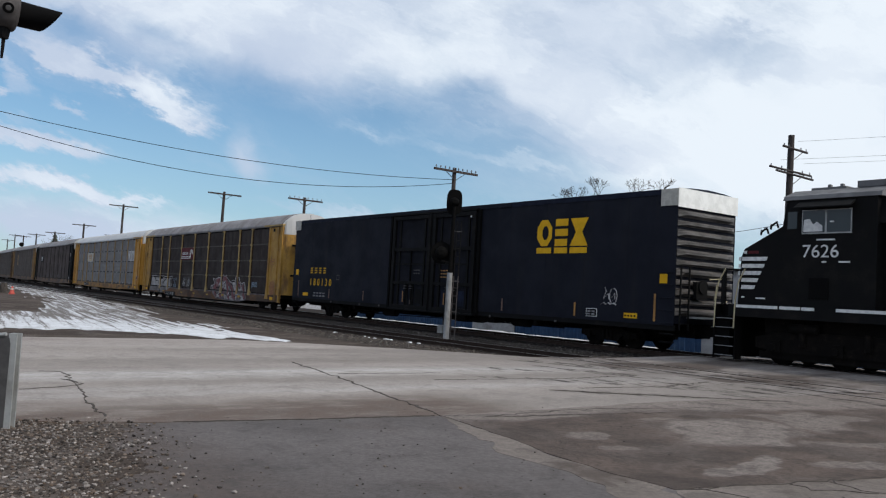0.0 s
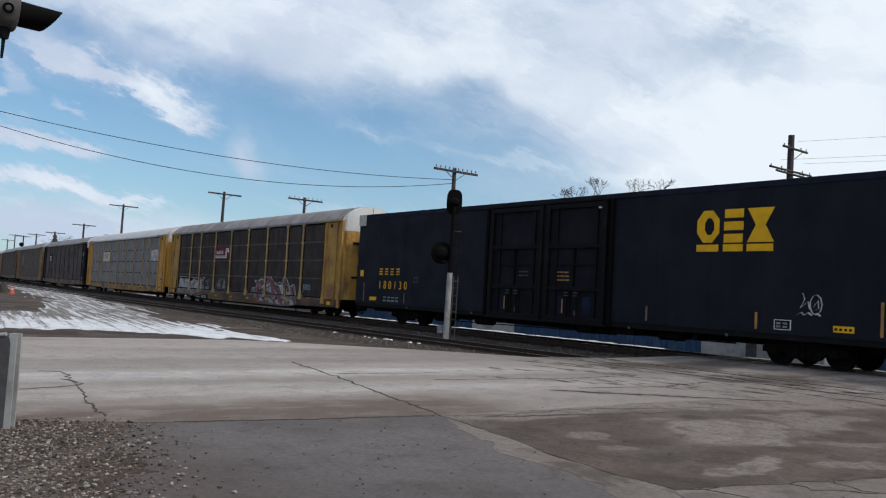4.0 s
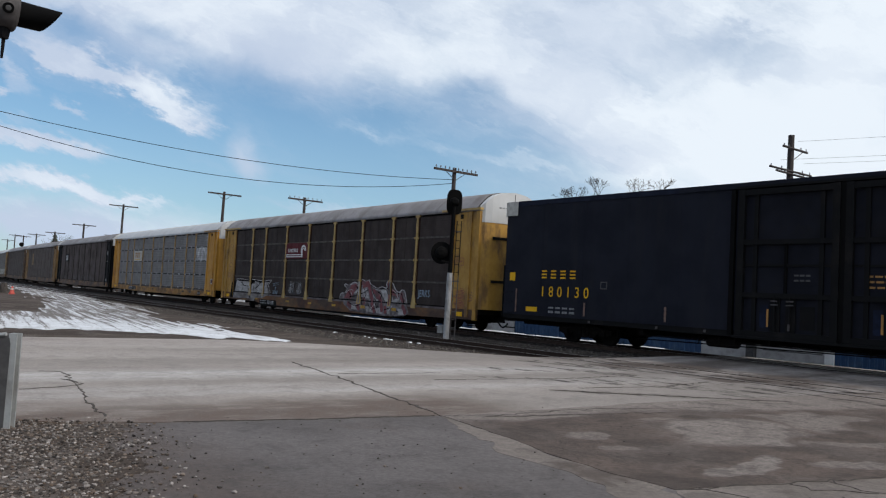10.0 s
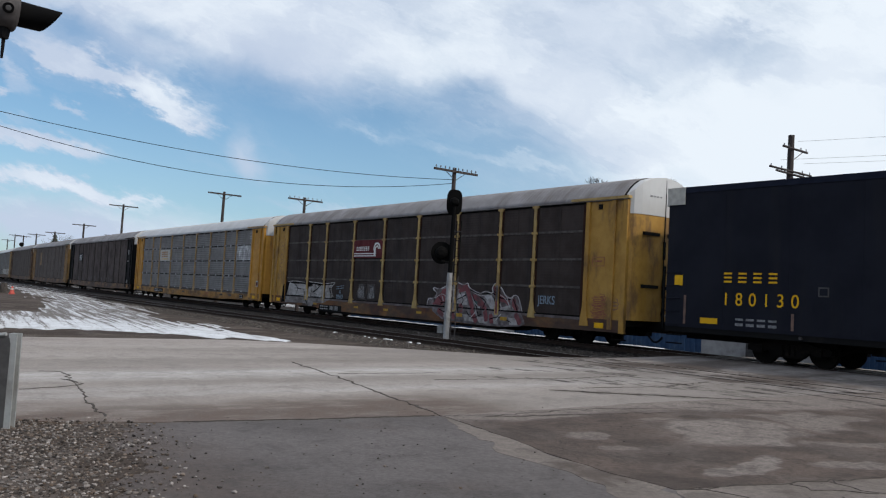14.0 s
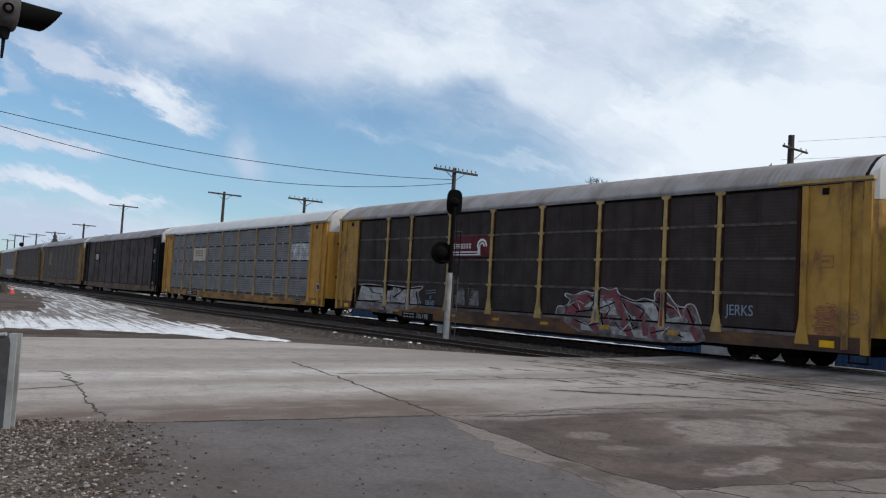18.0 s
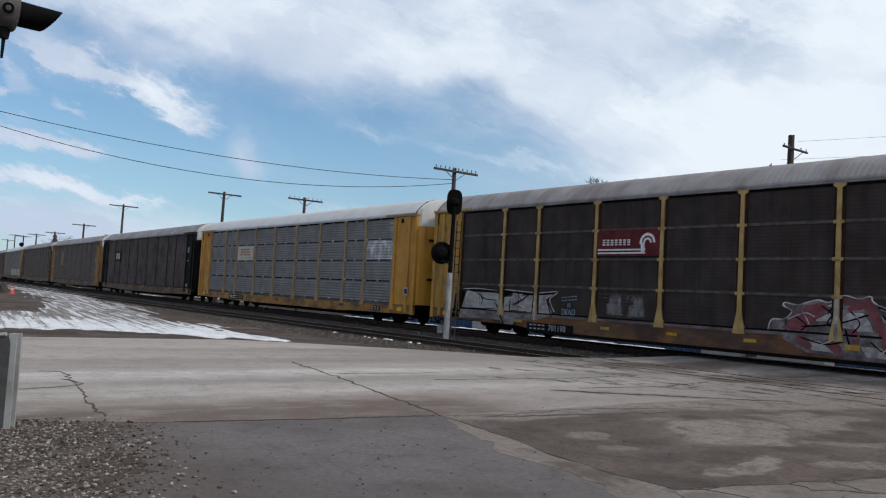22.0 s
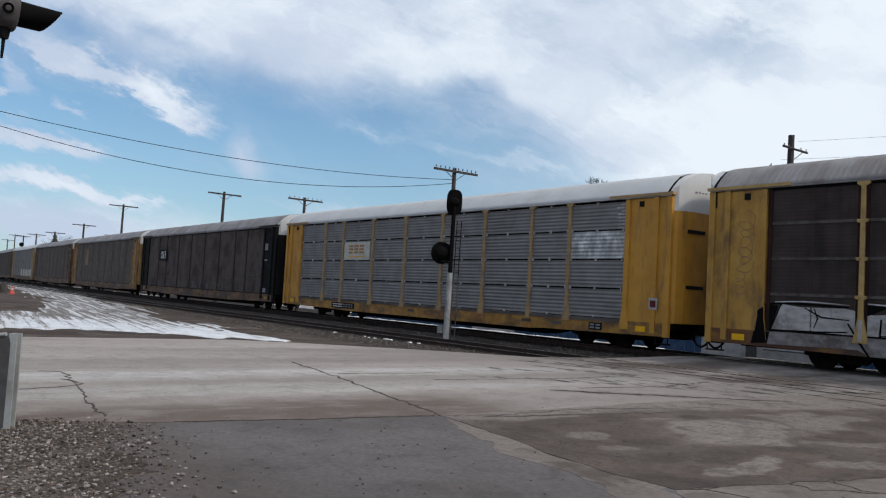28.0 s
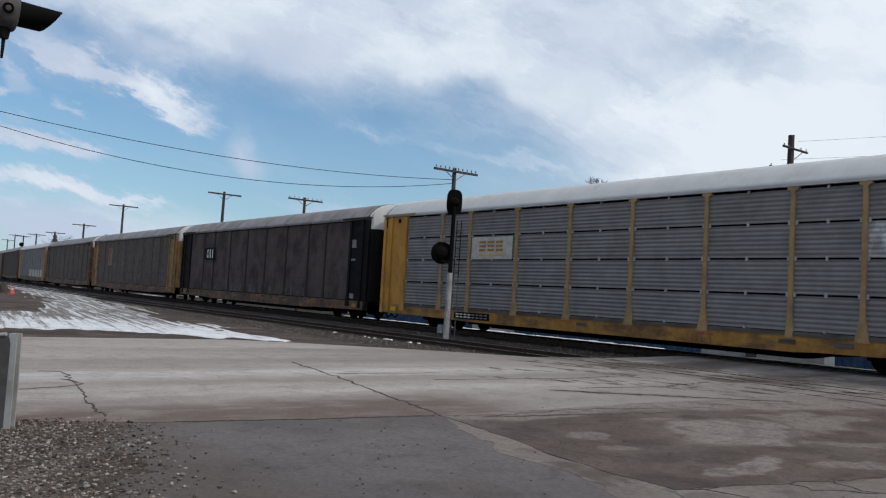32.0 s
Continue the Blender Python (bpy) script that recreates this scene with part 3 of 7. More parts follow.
# ---- ground ----
def ground_height(y):
    return float(np.interp(y, [-5000, 12, 15.5, 19.8, 21.4, 22.2, 24.0, 25.5, 30, 5000], [-0.16, -0.16, -0.2, -0.3, -0.2, -0.16, -0.16, -0.25, -0.9, -0.9]))


def bend(x, y):
    return KAPPA * min(abs(x), 400) ** 2 / 2 * min(1.0, max(0.0, (y - 4) / 8))


def build_ground():
    xs = [-4000, -900, -400] + list(np.linspace(-250, 60, 63)) + [150, 500, 2000]
    ys = [-2000, -300, -60, -20, 0, 4, 8, 12, 13.5, 15.5, 16.1, 17.5, 19.1, 19.8, 21.4, 22.2, 24.0, 25.5, 27.5, 30, 45, 80, 200, 800, 4000]
    bm = bmesh.new()
    grid = []
    for x in xs:
        grid.append([bm.verts.new((x, y + bend(x, y), ground_height(y))) for y in ys])
    for i in range(len(xs) - 1):
        for j in range(len(ys) - 1):
            f = bm.faces.new((grid[i][j], grid[i + 1][j], grid[i + 1][j + 1], grid[i][j + 1]))
            # ground under and behind the train is darkened to paint its shade
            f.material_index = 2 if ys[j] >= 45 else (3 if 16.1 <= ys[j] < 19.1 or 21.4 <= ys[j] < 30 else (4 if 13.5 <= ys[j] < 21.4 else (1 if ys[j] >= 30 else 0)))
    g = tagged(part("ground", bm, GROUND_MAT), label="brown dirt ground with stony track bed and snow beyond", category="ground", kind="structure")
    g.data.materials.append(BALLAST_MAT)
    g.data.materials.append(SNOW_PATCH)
    g.data.materials.append(CINDER_SHADE_MAT)
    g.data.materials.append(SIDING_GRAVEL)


build_ground()
ROAD = [(-22, -60), (-22, 9.5), (-21, 11.2), (-18.8, 14), (-16.8, 16.0), (-8.3, 16), (-8.3, 13), (-8.3, 11.5), (-8.3, 9.5), (-8.55, 6.62), (-9.0, 3.3), (-9.5, 1.9), (-10, -60)]
road = slab("road", ROAD, -0.12, ROAD_MAT, label="salt-bleached grey asphalt road leading over the rails", category="road", kind="structure")
slab("pavement", [(-8.55, 6.62), (-8.62, 9.0), (-8.72, 11.0), (-8.65, 13.3), (-8.6, 16.05), (4.0, 16.05), (4.0, 12.2), (-3.0, 11.6), (-3.3, 11), (-3.89, 8.5), (-4.07, 7.81), (-4.19, 7.24), (-4.32, 6.55), (-4.41, 5.98), (-5.15, 5.97), (-6.18, 6.11), (-7.43, 6.42)],
     -0.1165, APRON_MAT, ragged=0.07, label="patched asphalt apron stained with brown mud", category="pavement", kind="structure")
slab("pavement", [(-3.89, 8.5), (-3.3, 11), (-3.0, 11.6), (1.0, 12), (40, 12), (40, 3), (-2, 4.4), (-3.6, 5.3), (-4.41, 5.98), (-4.32, 6.55), (-4.19, 7.24), (-4.07, 7.81)],
     -0.1185, STRIP_MAT, ragged=0.05, label="cracked pale asphalt pavement", category="pavement", kind="structure")
slab("pavement", [(-8.55, 6.62), (-7.43, 6.42), (-6.18, 6.11), (-5.15, 5.97), (-4.41, 5.98), (-3.6, 5.3), (-4.45, 5.29), (-4.81, 5.43), (-5.38, 5.6), (-6.12, 5.59), (-6.64, 5.73), (-7.6, 6.2)],
     -0.1202, STRIP_MAT, ragged=0.2, label="pale worn strip of old paving", category="pavement", kind="structure")
slab("pavement", [(-9.2, 2.0), (-9.0, 3.3), (-8.55, 6.62), (-8.2, 9.0), (-3.0, 11.0), (40, 11), (40, -12), (-9.8, -12)],
     -0.1228, DRIVE_MAT, label="smooth dark grey asphalt driveway", category="pavement", kind="structure")


def build_crossing():
    bm = bmesh.new()
    ys, zs = [16.0, 16.55, 18.25, 18.8, 21.4, 22.1, 24.0, 24.7, 27.5, 34.5], [-0.12, -0.115, -0.115, -0.115, -0.03, -0.02, -0.02, -0.02, -0.42, -0.92]
    rows = [[bm.verts.new((x, y, z)) for x in (-16.8 + (y - 16) * 0.12, -8.6 + (y - 16) * 0.03, 4.0 + (y - 16) * 0.1)] for y, z in zip(ys, zs)]
    low = [[bm.verts.new((v.co.x, v.co.y, -1.2)) for v in r] for r in rows]
    for i in range(len(ys) - 1):
        for c in (0, 1):
            f = bm.faces.new((rows[i][c], rows[i][c + 1], rows[i + 1][c + 1], rows[i + 1][c]))
            f.material_index = 1 if c and ys[i] < 18.5 else 0
        bm.faces.new((rows[i][0], rows[i + 1][0], low[i + 1][0], low[i][0]))
    ob = tagged(part("road", bm, CROSS_MAT), label="road surface rising over the level crossing", category="road", kind="structure")
    ob.data.materials.append(APRON_MAT)
    return ob


crossing = build_crossing()


def crack(owner, points, width, z=-0.1145, seed=1, patchy=False, wander=0.028):
    """A tarry crack that wanders between the points."""
    rnd = random.Random(seed)
    pts = []
    for (ax, ay), (bx, by) in zip(points, points[1:]):
        n = max(3, int(math.hypot(bx - ax, by - ay) / 0.13))
        for i in range(n):
            t = i / n
            pts.append(Vector((ax + (bx - ax) * t + rnd.gauss(0, wander), ay + (by - ay) * t + rnd.gauss(0, wander), 0)))
    pts.append(Vector((*points[-1], 0)))
    bm = bmesh.new()
    prev = None
    breadth = 0.3
    for i, p in enumerate(pts):
        breadth = min(0.75, max(0.02, breadth + rnd.gauss(0, 0.14)))
        d = (pts[min(i + 1, len(pts) - 1)] - pts[max(i - 1, 0)]).normalized()
        side = Vector((-d.y, d.x, 0)) * width * (breadth if patchy else rnd.uniform(0.08, 0.55)) * (0.3 if i in (0, len(pts) - 1) else 1)
        cur = [bm.verts.new((p + side * s) + Vector((0, 0, zz))) for s, zz in ((-1, z - 0.02), (-0.8, z), (0.8, z), (1, z - 0.02))]
        if prev:
            for q in range(3):
                bm.faces.new((prev[q], cur[q], cur[q + 1], prev[q + 1]))
        prev = cur
    part("crack", bm, TAR, owner)


crack(road, [(-15.73, 8.14), (-12.84, 7.6), (-10.34, 7.01), (-8.5, 6.56)], 0.07, seed=2)
crack(road, [(-14.3, 3.0), (-14.19, 3.35), (-12.88, 3.2), (-11.9, 3.08), (-10.92, 2.86), (-10.24, 2.79), (-9.55, 2.73)], 0.04, seed=4)
crack(road, [(-12.04, 2.37), (-12.26, 2.84), (-12.41, 3.13)], 0.05, seed=5)
crack(road, [(-13.2, 3.1), (-12.7, 3.3), (-12.3, 3.12)], 0.03, seed=15)
crack(road, [(-13.36, 7.91), (-13.32, 10.22)], 0.05, seed=6)
crack(road, [(-12.2, 9.2), (-12.0, 12.5), (-12.3, 15.0)], 0.05, seed=7)
crack(road, [(-10.6, 11.2), (-10.4, 13.5), (-10.9, 15.6)], 0.06, seed=8)
crack(road, [(-9.0, 3.3), (-8.75, 5.0), (-8.55, 6.5)], 0.06, seed=10, wander=0.015)
crack(road, [(-8.5, 6.6), (-8.36, 7.39), (-8.43, 9.32), (-8.0, 11.45)], 0.06, seed=11)
crack(road, [(-4.41, 6.0), (-4.32, 6.55), (-4.19, 7.24), (-4.07, 7.81), (-3.89, 8.5)], 0.03, seed=12)
crack(road, [(-4.07, 7.81), (-3.7, 7.6), (-3.3, 7.9), (-2.6, 7.7)], 0.03, seed=13)
crack(road, [(-4.19, 7.3), (-3.9, 7.2), (-3.55, 7.65)], 0.028, seed=14)
crack(road, [(-4.4, 6.2), (-4.0, 6.3), (-3.6, 6.1)], 0.025, seed=16)
crack(road, [(-10.49, 10.42), (-9.8, 11.3), (-9.17, 12.29), (-8.04, 13.97)], 0.10, z=-0.1100, seed=103, patchy=True)
crack(road, [(-8.29, 7.04), (-8.06, 8.35), (-7.82, 10.22)], 0.09, z=-0.1130, seed=104, patchy=True)


def build_track(name, centre, top, a0, a1, label):
    root = tagged(new(name), label=label, category="railway track", kind="structure")
    for side in (-0.755, 0.755):
        bm = bmesh.new()
        prof = [(-0.07, -0.17), (0.07, -0.17), (0.07, -0.15), (0.015, -0.13), (0.015, -0.04), (0.036, -0.03), (0.036, 0), (-0.036, 0), (-0.036, -0.03), (-0.015, -0.04), (-0.015, -0.13), (-0.07, -0.15)]
        prev = None
        for a in np.linspace(a0, a1, 60):
            m = on_track(a, side, top, centre)
            ring = [bm.verts.new(m @ Vector((0, y, z))) for y, z in prof]
            if prev:
                for i in range(len(prof)):
                    j = (i + 1) % len(prof)
                    f = bm.faces.new((prev[i], prev[j], ring[j], ring[i]))
                    f.material_index = 1 if i == 6 else 0
            prev = ring
        r = part("rail", bm, RAIL_MAT, root)
        r.data.materials.append(RAIL_TOP)
    bm = bmesh.new()
    box(bm, -0.11, 0.11, -1.3, 1.3, -0.18, 0.0)
    me = finish(bm, "sleeper")
    me.materials.append(TIE_MAT)
    for i in range(110):
        a = -18.5 - i * 0.55
        shared("sleeper", me, root, on_track(a, 0, top - 0.165, centre))
    return root


main_track = build_track("main_track", CENTRE, 0.0, -330, 60, "main line of rusty steel rails on wooden sleepers")
side_track = build_track("side_track", 17.45, -0.104, -330, 40, "side track of rusty rails sunk into the road surface")


def stone_mesh(seed, size):
    rnd = random.Random(seed)
    bm = bmesh.new()
    bmesh.ops.create_icosphere(bm, subdivisions=1, radius=size)
    for v in bm.verts:
        v.co = Vector((v.co.x * rnd.uniform(0.45, 1.4), v.co.y * rnd.uniform(0.45, 1.4), v.co.z * rnd.uniform(0.35, 1.0)))
    return bm


def scatter_stones(name, spots, sizes, label, material=STONE_MAT):
    """Loose stones, joined: each a lump of its own."""
    rnd = random.Random(len(spots))
    src = []
    for s in range(6):
        bm = stone_mesh(s, 1.0)
        bm.verts.index_update()
        src.append(([v.co.copy() for v in bm.verts], [[v.index for v in f.verts] for f in bm.faces]))
        bm.free()
    verts, faces = [], []
    for x, y, z in spots:
        vs, fs = src[rnd.randrange(6)]
        sc = sizes[0] + (sizes[1] - sizes[0]) * rnd.random() ** 2.8
        an = rnd.uniform(0, 6.28)
        c, s = math.cos(an) * sc, math.sin(an) * sc
        o = len(verts)
        verts += [(x + v.x * c - v.y * s, y + v.x * s + v.y * c, z + v.z * sc * 0.9 + sc * 0.2) for v in vs]
        faces += [[i + o for i in f] for f in fs]
    me = bpy.data.meshes.new(name)
    me.from_pydata(verts, [], faces)
    me.materials.append(material)
    return tagged(new(name, me), label=label, category="gravel", kind="stuff")


def island_stone(lo, hi):
    m = bpy.data.materials.new("mixed gravel")
    m.use_nodes = True
    k = Nodes(m.node_tree)
    r = k.n("ShaderNodeNewGeometry").outputs["Random Per Island"]
    co = k.n("ShaderNodeTexCoord").outputs["Object"]
    col = k.mix(k.math("POWER", r, 2.6), lo, hi)
    hue = k.math("FRACT", k.math("MULTIPLY", r, 37.0))
    col = k.mix(k.ramp(hue, 0.55, 0.9, 0.0, 0.6), col, (hi[0] * 0.42, hi[1] * 0.33, hi[2] * 0.26))
    col = k.mix(k.ramp(k.noise(co, 40, 4), 0.4, 0.7, 0.0, 0.5), col, (0.09, 0.08, 0.07))
    b = k.n("ShaderNodeBsdfPrincipled", Roughness=0.9)
    b.inputs["Specular IOR Level"].default_value = 0.12
    k.put(b, "Base Color", col)
    k.n("ShaderNodeOutputMaterial", Surface=b.outputs[0])
    return m


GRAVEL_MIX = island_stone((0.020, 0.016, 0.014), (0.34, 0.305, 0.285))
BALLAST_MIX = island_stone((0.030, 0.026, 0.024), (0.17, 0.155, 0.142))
CINDER_SHADE_MIX = island_stone((0.012, 0.010, 0.009), (0.075, 0.066, 0.06))


def gravel():
    rnd = random.Random(5)
    spots = []
    slab("gravel_bed", [(-9.45, 2.2), (-8.95, 2.85), (-7.5, 2.5), (-5.9, 2.0), (-4.6, 1.05), (-4.0, -12), (-9.9, -12)], -0.117, GROUND_MAT, ragged=0.5, label="strip of earth and gravel beside the road", category="ground", kind="structure")
    while len(spots) < 40000:
        x, y = rnd.uniform(-9.6, -4.4), rnd.uniform(-2.5, 3.1)
        lim = float(np.interp(x, [-9.5, -8.95, -7.5, -5.9, -4.6], [2.2, 2.85, 2.5, 2.0, 1.05]))
        if y < lim + rnd.gauss(0, 0.34) - 0.2:
            spots.append((x, y, -0.117))
    for i in range(1400):
        x, y = rnd.uniform(-9.4, -5), rnd.uniform(2.4, 6)
        if rnd.random() < 0.9 * math.exp(-(y - 2.2) / 0.35) + 0.02:
            spots.append((x, y, -0.12))
    scatter_stones("gravel", spots, (0.0035, 0.023), "loose pale and brown gravel on the earth strip", GRAVEL_MIX)
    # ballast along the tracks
    spots, darker = [], []
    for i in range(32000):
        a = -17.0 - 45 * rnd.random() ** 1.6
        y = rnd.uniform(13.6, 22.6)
        # dark stones: the oily side bed, and past 21.5 painted train shade
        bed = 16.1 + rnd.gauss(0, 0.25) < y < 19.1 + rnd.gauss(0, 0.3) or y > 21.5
        (darker if bed else spots).append((a, y + bend(a, y), ground_height(y)))
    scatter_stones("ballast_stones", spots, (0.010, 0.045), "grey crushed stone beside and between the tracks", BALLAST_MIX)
    scatter_stones("cinders", darker, (0.010, 0.045), "black oily stones in the side bed, shade-dark ones under the train", CINDER_SHADE_MIX)
    # pebbles and clods on the paving
    spots = []
    for i in range(420):
        spots.append((rnd.uniform(-9.2, -3.5), rnd.uniform(2.6, 9.5), -0.12))
    scatter_stones("clods", spots, (0.003, 0.014), "dark clods and pebbles scattered on the paving", CLOD_MAT)


gravel()


def snow_patch():
    """A sheet of old snow whose thickness runs out unevenly; where it sinks under the soil there is none."""
    xs = list(np.linspace(-21.6, -50, 145)) + list(np.linspace(-51, -150, 70))
    ys_n = 90
    bm = bmesh.new()
    grid = []
    for x in xs:
        top = float(np.interp(-x, [22, 23, 24.4, 26.1, 32.1, 36.3, 46.5, 78.5, 117, 150], [11.5, 11.5, 11.3, 11.25, 12.0, 12.8, 14.5, 19.4, 23.3, 25.0]))
        low = float(np.interp(-x, [23, 33, 38, 46, 60, 80, 117, 150], [-6, 2.0, 7.4, 10.2, 12.6, 16.0, 20.5, 23]))
        row = []
        for j in range(ys_n):
            y = low - 1.5 + (top + 1.5 - low + 1.5) * j / (ys_n - 1)
            edge = min(top - y, y - low, (float(np.interp(y, [4.4, 6.4, 8.0, 9.7, 10.4, 11.1, 11.6], [-25.9, -26.3, -25.2, -24.1, -23.4, -22.8, -22.5])) - x) * 1.3 + 0.15)
            s, c = x * 0.99 - y * 0.145, x * 0.145 + y * 0.99
            n = noise.noise(Vector((s * 0.07, c * 0.8, 0))) * 0.35 + noise.noise(Vector((s * 0.14, c * 2.6, 4))) * 0.5 + noise.noise(Vector((x * 2.2, y * 5, 9))) * 0.15
            t = min(0.035, 0.035 * edge) + 0.10 * n + float(np.interp(-x, [33, 40, 60, 75], [0.0, -0.012, 0.0, 0.03]))
            row.append(bm.verts.new((x, y, ground_height(y - bend(x, y)) + max(-0.05, min(0.045, t)))))
        grid.append(row)
    for i in range(len(xs) - 1):
        for j in range(ys_n - 1):
            bm.faces.new((grid[i][j], grid[i + 1][j], grid[i + 1][j + 1], grid[i][j + 1]))
    tagged(part("snow", bm, SNOW_PATCH, smooth=True), label="thin patch of old trodden snow with bare streaks", category="snow", kind="stuff")
    rnd = random.Random(8)
    bm = bmesh.new()
    for x, y in ((-25.5, 15.9), (-24.2, 16.1), (-22.6, 16.1), (-28.0, 16.0)):
        for q in range(3):
            c = Vector((x + rnd.uniform(-0.6, 0.6), y + rnd.uniform(-0.1, 0.1) + 0.25, -0.235))
            rod(bm, c, c + Vector((0, 0, 0.05)), 0.13 * rnd.uniform(0.4, 1), 0.05, 9)
    tagged(part("snow", bm, SNOW_MAT, smooth=True), label="small lumps of leftover snow by the rail", category="snow", kind="stuff")
    # a low ridge of snow behind the far rail
    bm = bmesh.new()
    prev = None
    for i in range(300):
        x = -19.5 - i * 0.25 - max(0, i - 90) * 0.15
        w = 0.5 + 0.5 * noise.noise(Vector((x * 0.5, 2, 0))) + 0.45 * noise.noise(Vector((x * 2.1, 5, 0)))
        ring = [bm.verts.new((x, yy + KAPPA * x * x / 2, zz)) for yy, zz in ((24.35, -0.26), (24.7, -0.13 + 0.07 * w), (25.2, -0.09 + 0.09 * w), (25.7, -0.14), (26.2, -0.45))]
        if x < -42:
            gone = 0.5 * max(0.0, min(1.0, 0.5 + 3.0 * noise.noise(Vector((x * 0.09, 8, 0)))))
            for v in ring:
                v.co.z -= gone
        if prev:
            for q in range(4):
                bm.faces.new((prev[q], prev[q + 1], ring[q + 1], ring[q]))
        prev = ring
    tagged(part("snow", bm, SNOW_MAT, smooth=True), label="low ridge of snow along the far rail", category="snow", kind="stuff")


snow_patch()


# ---- train ----
WHEEL_R = 0.42
MOVERS = []      # car, metres of its middle behind the boxcar's front
SPINNERS = []    # wheelset, its place on the car


def car_root(name, middle, label, category):
    root = tagged(new(name), label=label, category=category, group="cars of the train")
    MOVERS.append((root, middle))
    return root


def wheel_mesh():
    bm = bmesh.new()
    for s in (-1, 1):
        rod(bm, (0, s * 0.72, 0), (0, s * 0.80, 0), WHEEL_R, WHEEL_R, 20)
        rod(bm, (0, s * 0.69, 0), (0, s * 0.72, 0), WHEEL_R + 0.025, WHEEL_R + 0.025, 20)
        rod(bm, (0, s * 0.80, 0), (0, s * 0.84, 0), 0.14, 0.11, 10)
        for i in range(5):
            an = i * 2 * math.pi / 5
            box(bm, math.cos(an) * 0.27 - 0.03, math.cos(an) * 0.27 + 0.03, s * 0.80 - 0.012, s * 0.80 + 0.012, math.sin(an) * 0.27 - 0.03, math.sin(an) * 0.27 + 0.03)
    rod(bm, (0, -0.95, 0), (0, 0.95, 0), 0.075, 0.075, 10)
    me = finish(bm, "wheelset")
    me.materials.append(IRON)
    return me


WHEELSET = wheel_mesh()


def truck_mesh():
    bm = bmesh.new()
    for s in (-1, 1):
        out = [(-1.25, 0.36), (-1.25, 0.52), (-0.75, 0.60), (-0.3, 0.74), (0.3, 0.74), (0.75, 0.60), (1.25, 0.52), (1.25, 0.36), (0.95, 0.33), (0.62, 0.40), (0.42, 0.22), (-0.42, 0.22), (-0.62, 0.40), (-0.95, 0.33)]
        prism(bm, out, 1, s * 1.0 - 0.09, s * 1.0 + 0.09)
        for x in (-0.17, 0.0, 0.17):
            rod(bm, (x, s * 1.1, 0.28), (x, s * 1.1, 0.58), 0.065, 0.065, 8)
        for x in (-0.88, 0.88):
            box(bm, x - 0.13, x + 0.13, s * 1.12 - 0.06, s * 1.12 + 0.06, 0.32, 0.52)
    box(bm, -0.2, 0.2, -1.0, 1.0, 0.45, 0.78)
    me = finish(bm, "truck")
    me.materials.append(IRON)
    return me


TRUCK = truck_mesh()


def trucks(root, x_list):
    for x in x_list:
        t = shared("truck", TRUCK, root, pose(x, 0, 0))
        for dx in (-0.88, 0.88):
            w = shared("wheelset", WHEELSET, t, pose(dx, 0, WHEEL_R))
            SPINNERS.append((w, dx))


POSTS = [1.9, 4.5, 6.5, 9.3, 12.18, 15.04, 17.86, 20.75, 22.69, 25.4]
RACK = 27.3
LEVELS = [0.97, 1.98, 2.97, 3.96, 4.92]
HALF = RACK / 2
SIDE = 1.6      # half the width


def plate(name, material, parent, x0, x1, z0, z1, y, label="", thick=0.006):
    """A thin painted mark or plaque on the side that faces the road."""
    return block(name, material, parent, x0, x1, y - thick, y, z0, z1, label=label)


def ribbon(parent, pts, width, material, lift, rnd, sharp=False):
    """A stroke of spray paint that lies on the screens and, below them, on the sill."""
    line = [Vector(p) for p in pts[:-1]] if sharp else []
    for i in range(0 if sharp else len(pts) - 1):
        p0, p1, p2, p3 = (Vector(pts[max(0, min(len(pts) - 1, i + o))]) for o in (-1, 0, 1, 2))
        for q in range(6):
            t = q / 6
            line.append(0.5 * (2 * p1 + (p2 - p0) * t + (2 * p0 - 5 * p1 + 4 * p2 - p3) * t * t + (3 * p1 - p0 - 3 * p2 + p3) * t ** 3))
    line.append(Vector(pts[-1]))
    bm = bmesh.new()
    prev = None
    for i, p in enumerate(line):
        d = (line[min(i + 1, len(line) - 1)] - line[max(i - 1, 0)]).normalized()
        side = Vector((-d.y, d.x)) * width * 0.5 * rnd.uniform(0.75, 1.1) * (0.6 if i in (0, len(line) - 1) else 1)
        y = -SIDE + 0.058 if p.y > 0.95 else -SIDE + 0.012
        cur = [bm.verts.new((v.x, yy, v.y)) for v, yy in ((p - side, y), (p - side, y - lift), (p + side, y - lift), (p + side, y))]
        if prev:
            for q in range(4):
                bm.faces.new((prev[q], cur[q], cur[(q + 1) % 4], prev[(q + 1) % 4]))
        prev = cur
    part("spray_paint", bm, material, parent)


def span(a, b):
    return (a, b) if a < b else (b, a)


def rack_screen(x0, x1, z0, z1, ribs, deep):
    """One corrugated screen, in the car's space."""
    bm = bmesh.new()
    prof = []
    for q in range(ribs):
        za, zb = z0 + (z1 - z0) * q / ribs, z0 + (z1 - z0) * (q + 1) / ribs
        prof += [(-SIDE + 0.06 + deep * (0.5 - 0.5 * math.cos(2 * math.pi * t)), za + (zb - za) * t) for t in (0.0, 0.2, 0.4, 0.5, 0.6, 0.8)]
    prof += [(-SIDE + 0.06, z1), (-SIDE + 0.12, z1), (-SIDE + 0.12, z0)]
    prism(bm, prof, 0, x0, x1)
    return bm


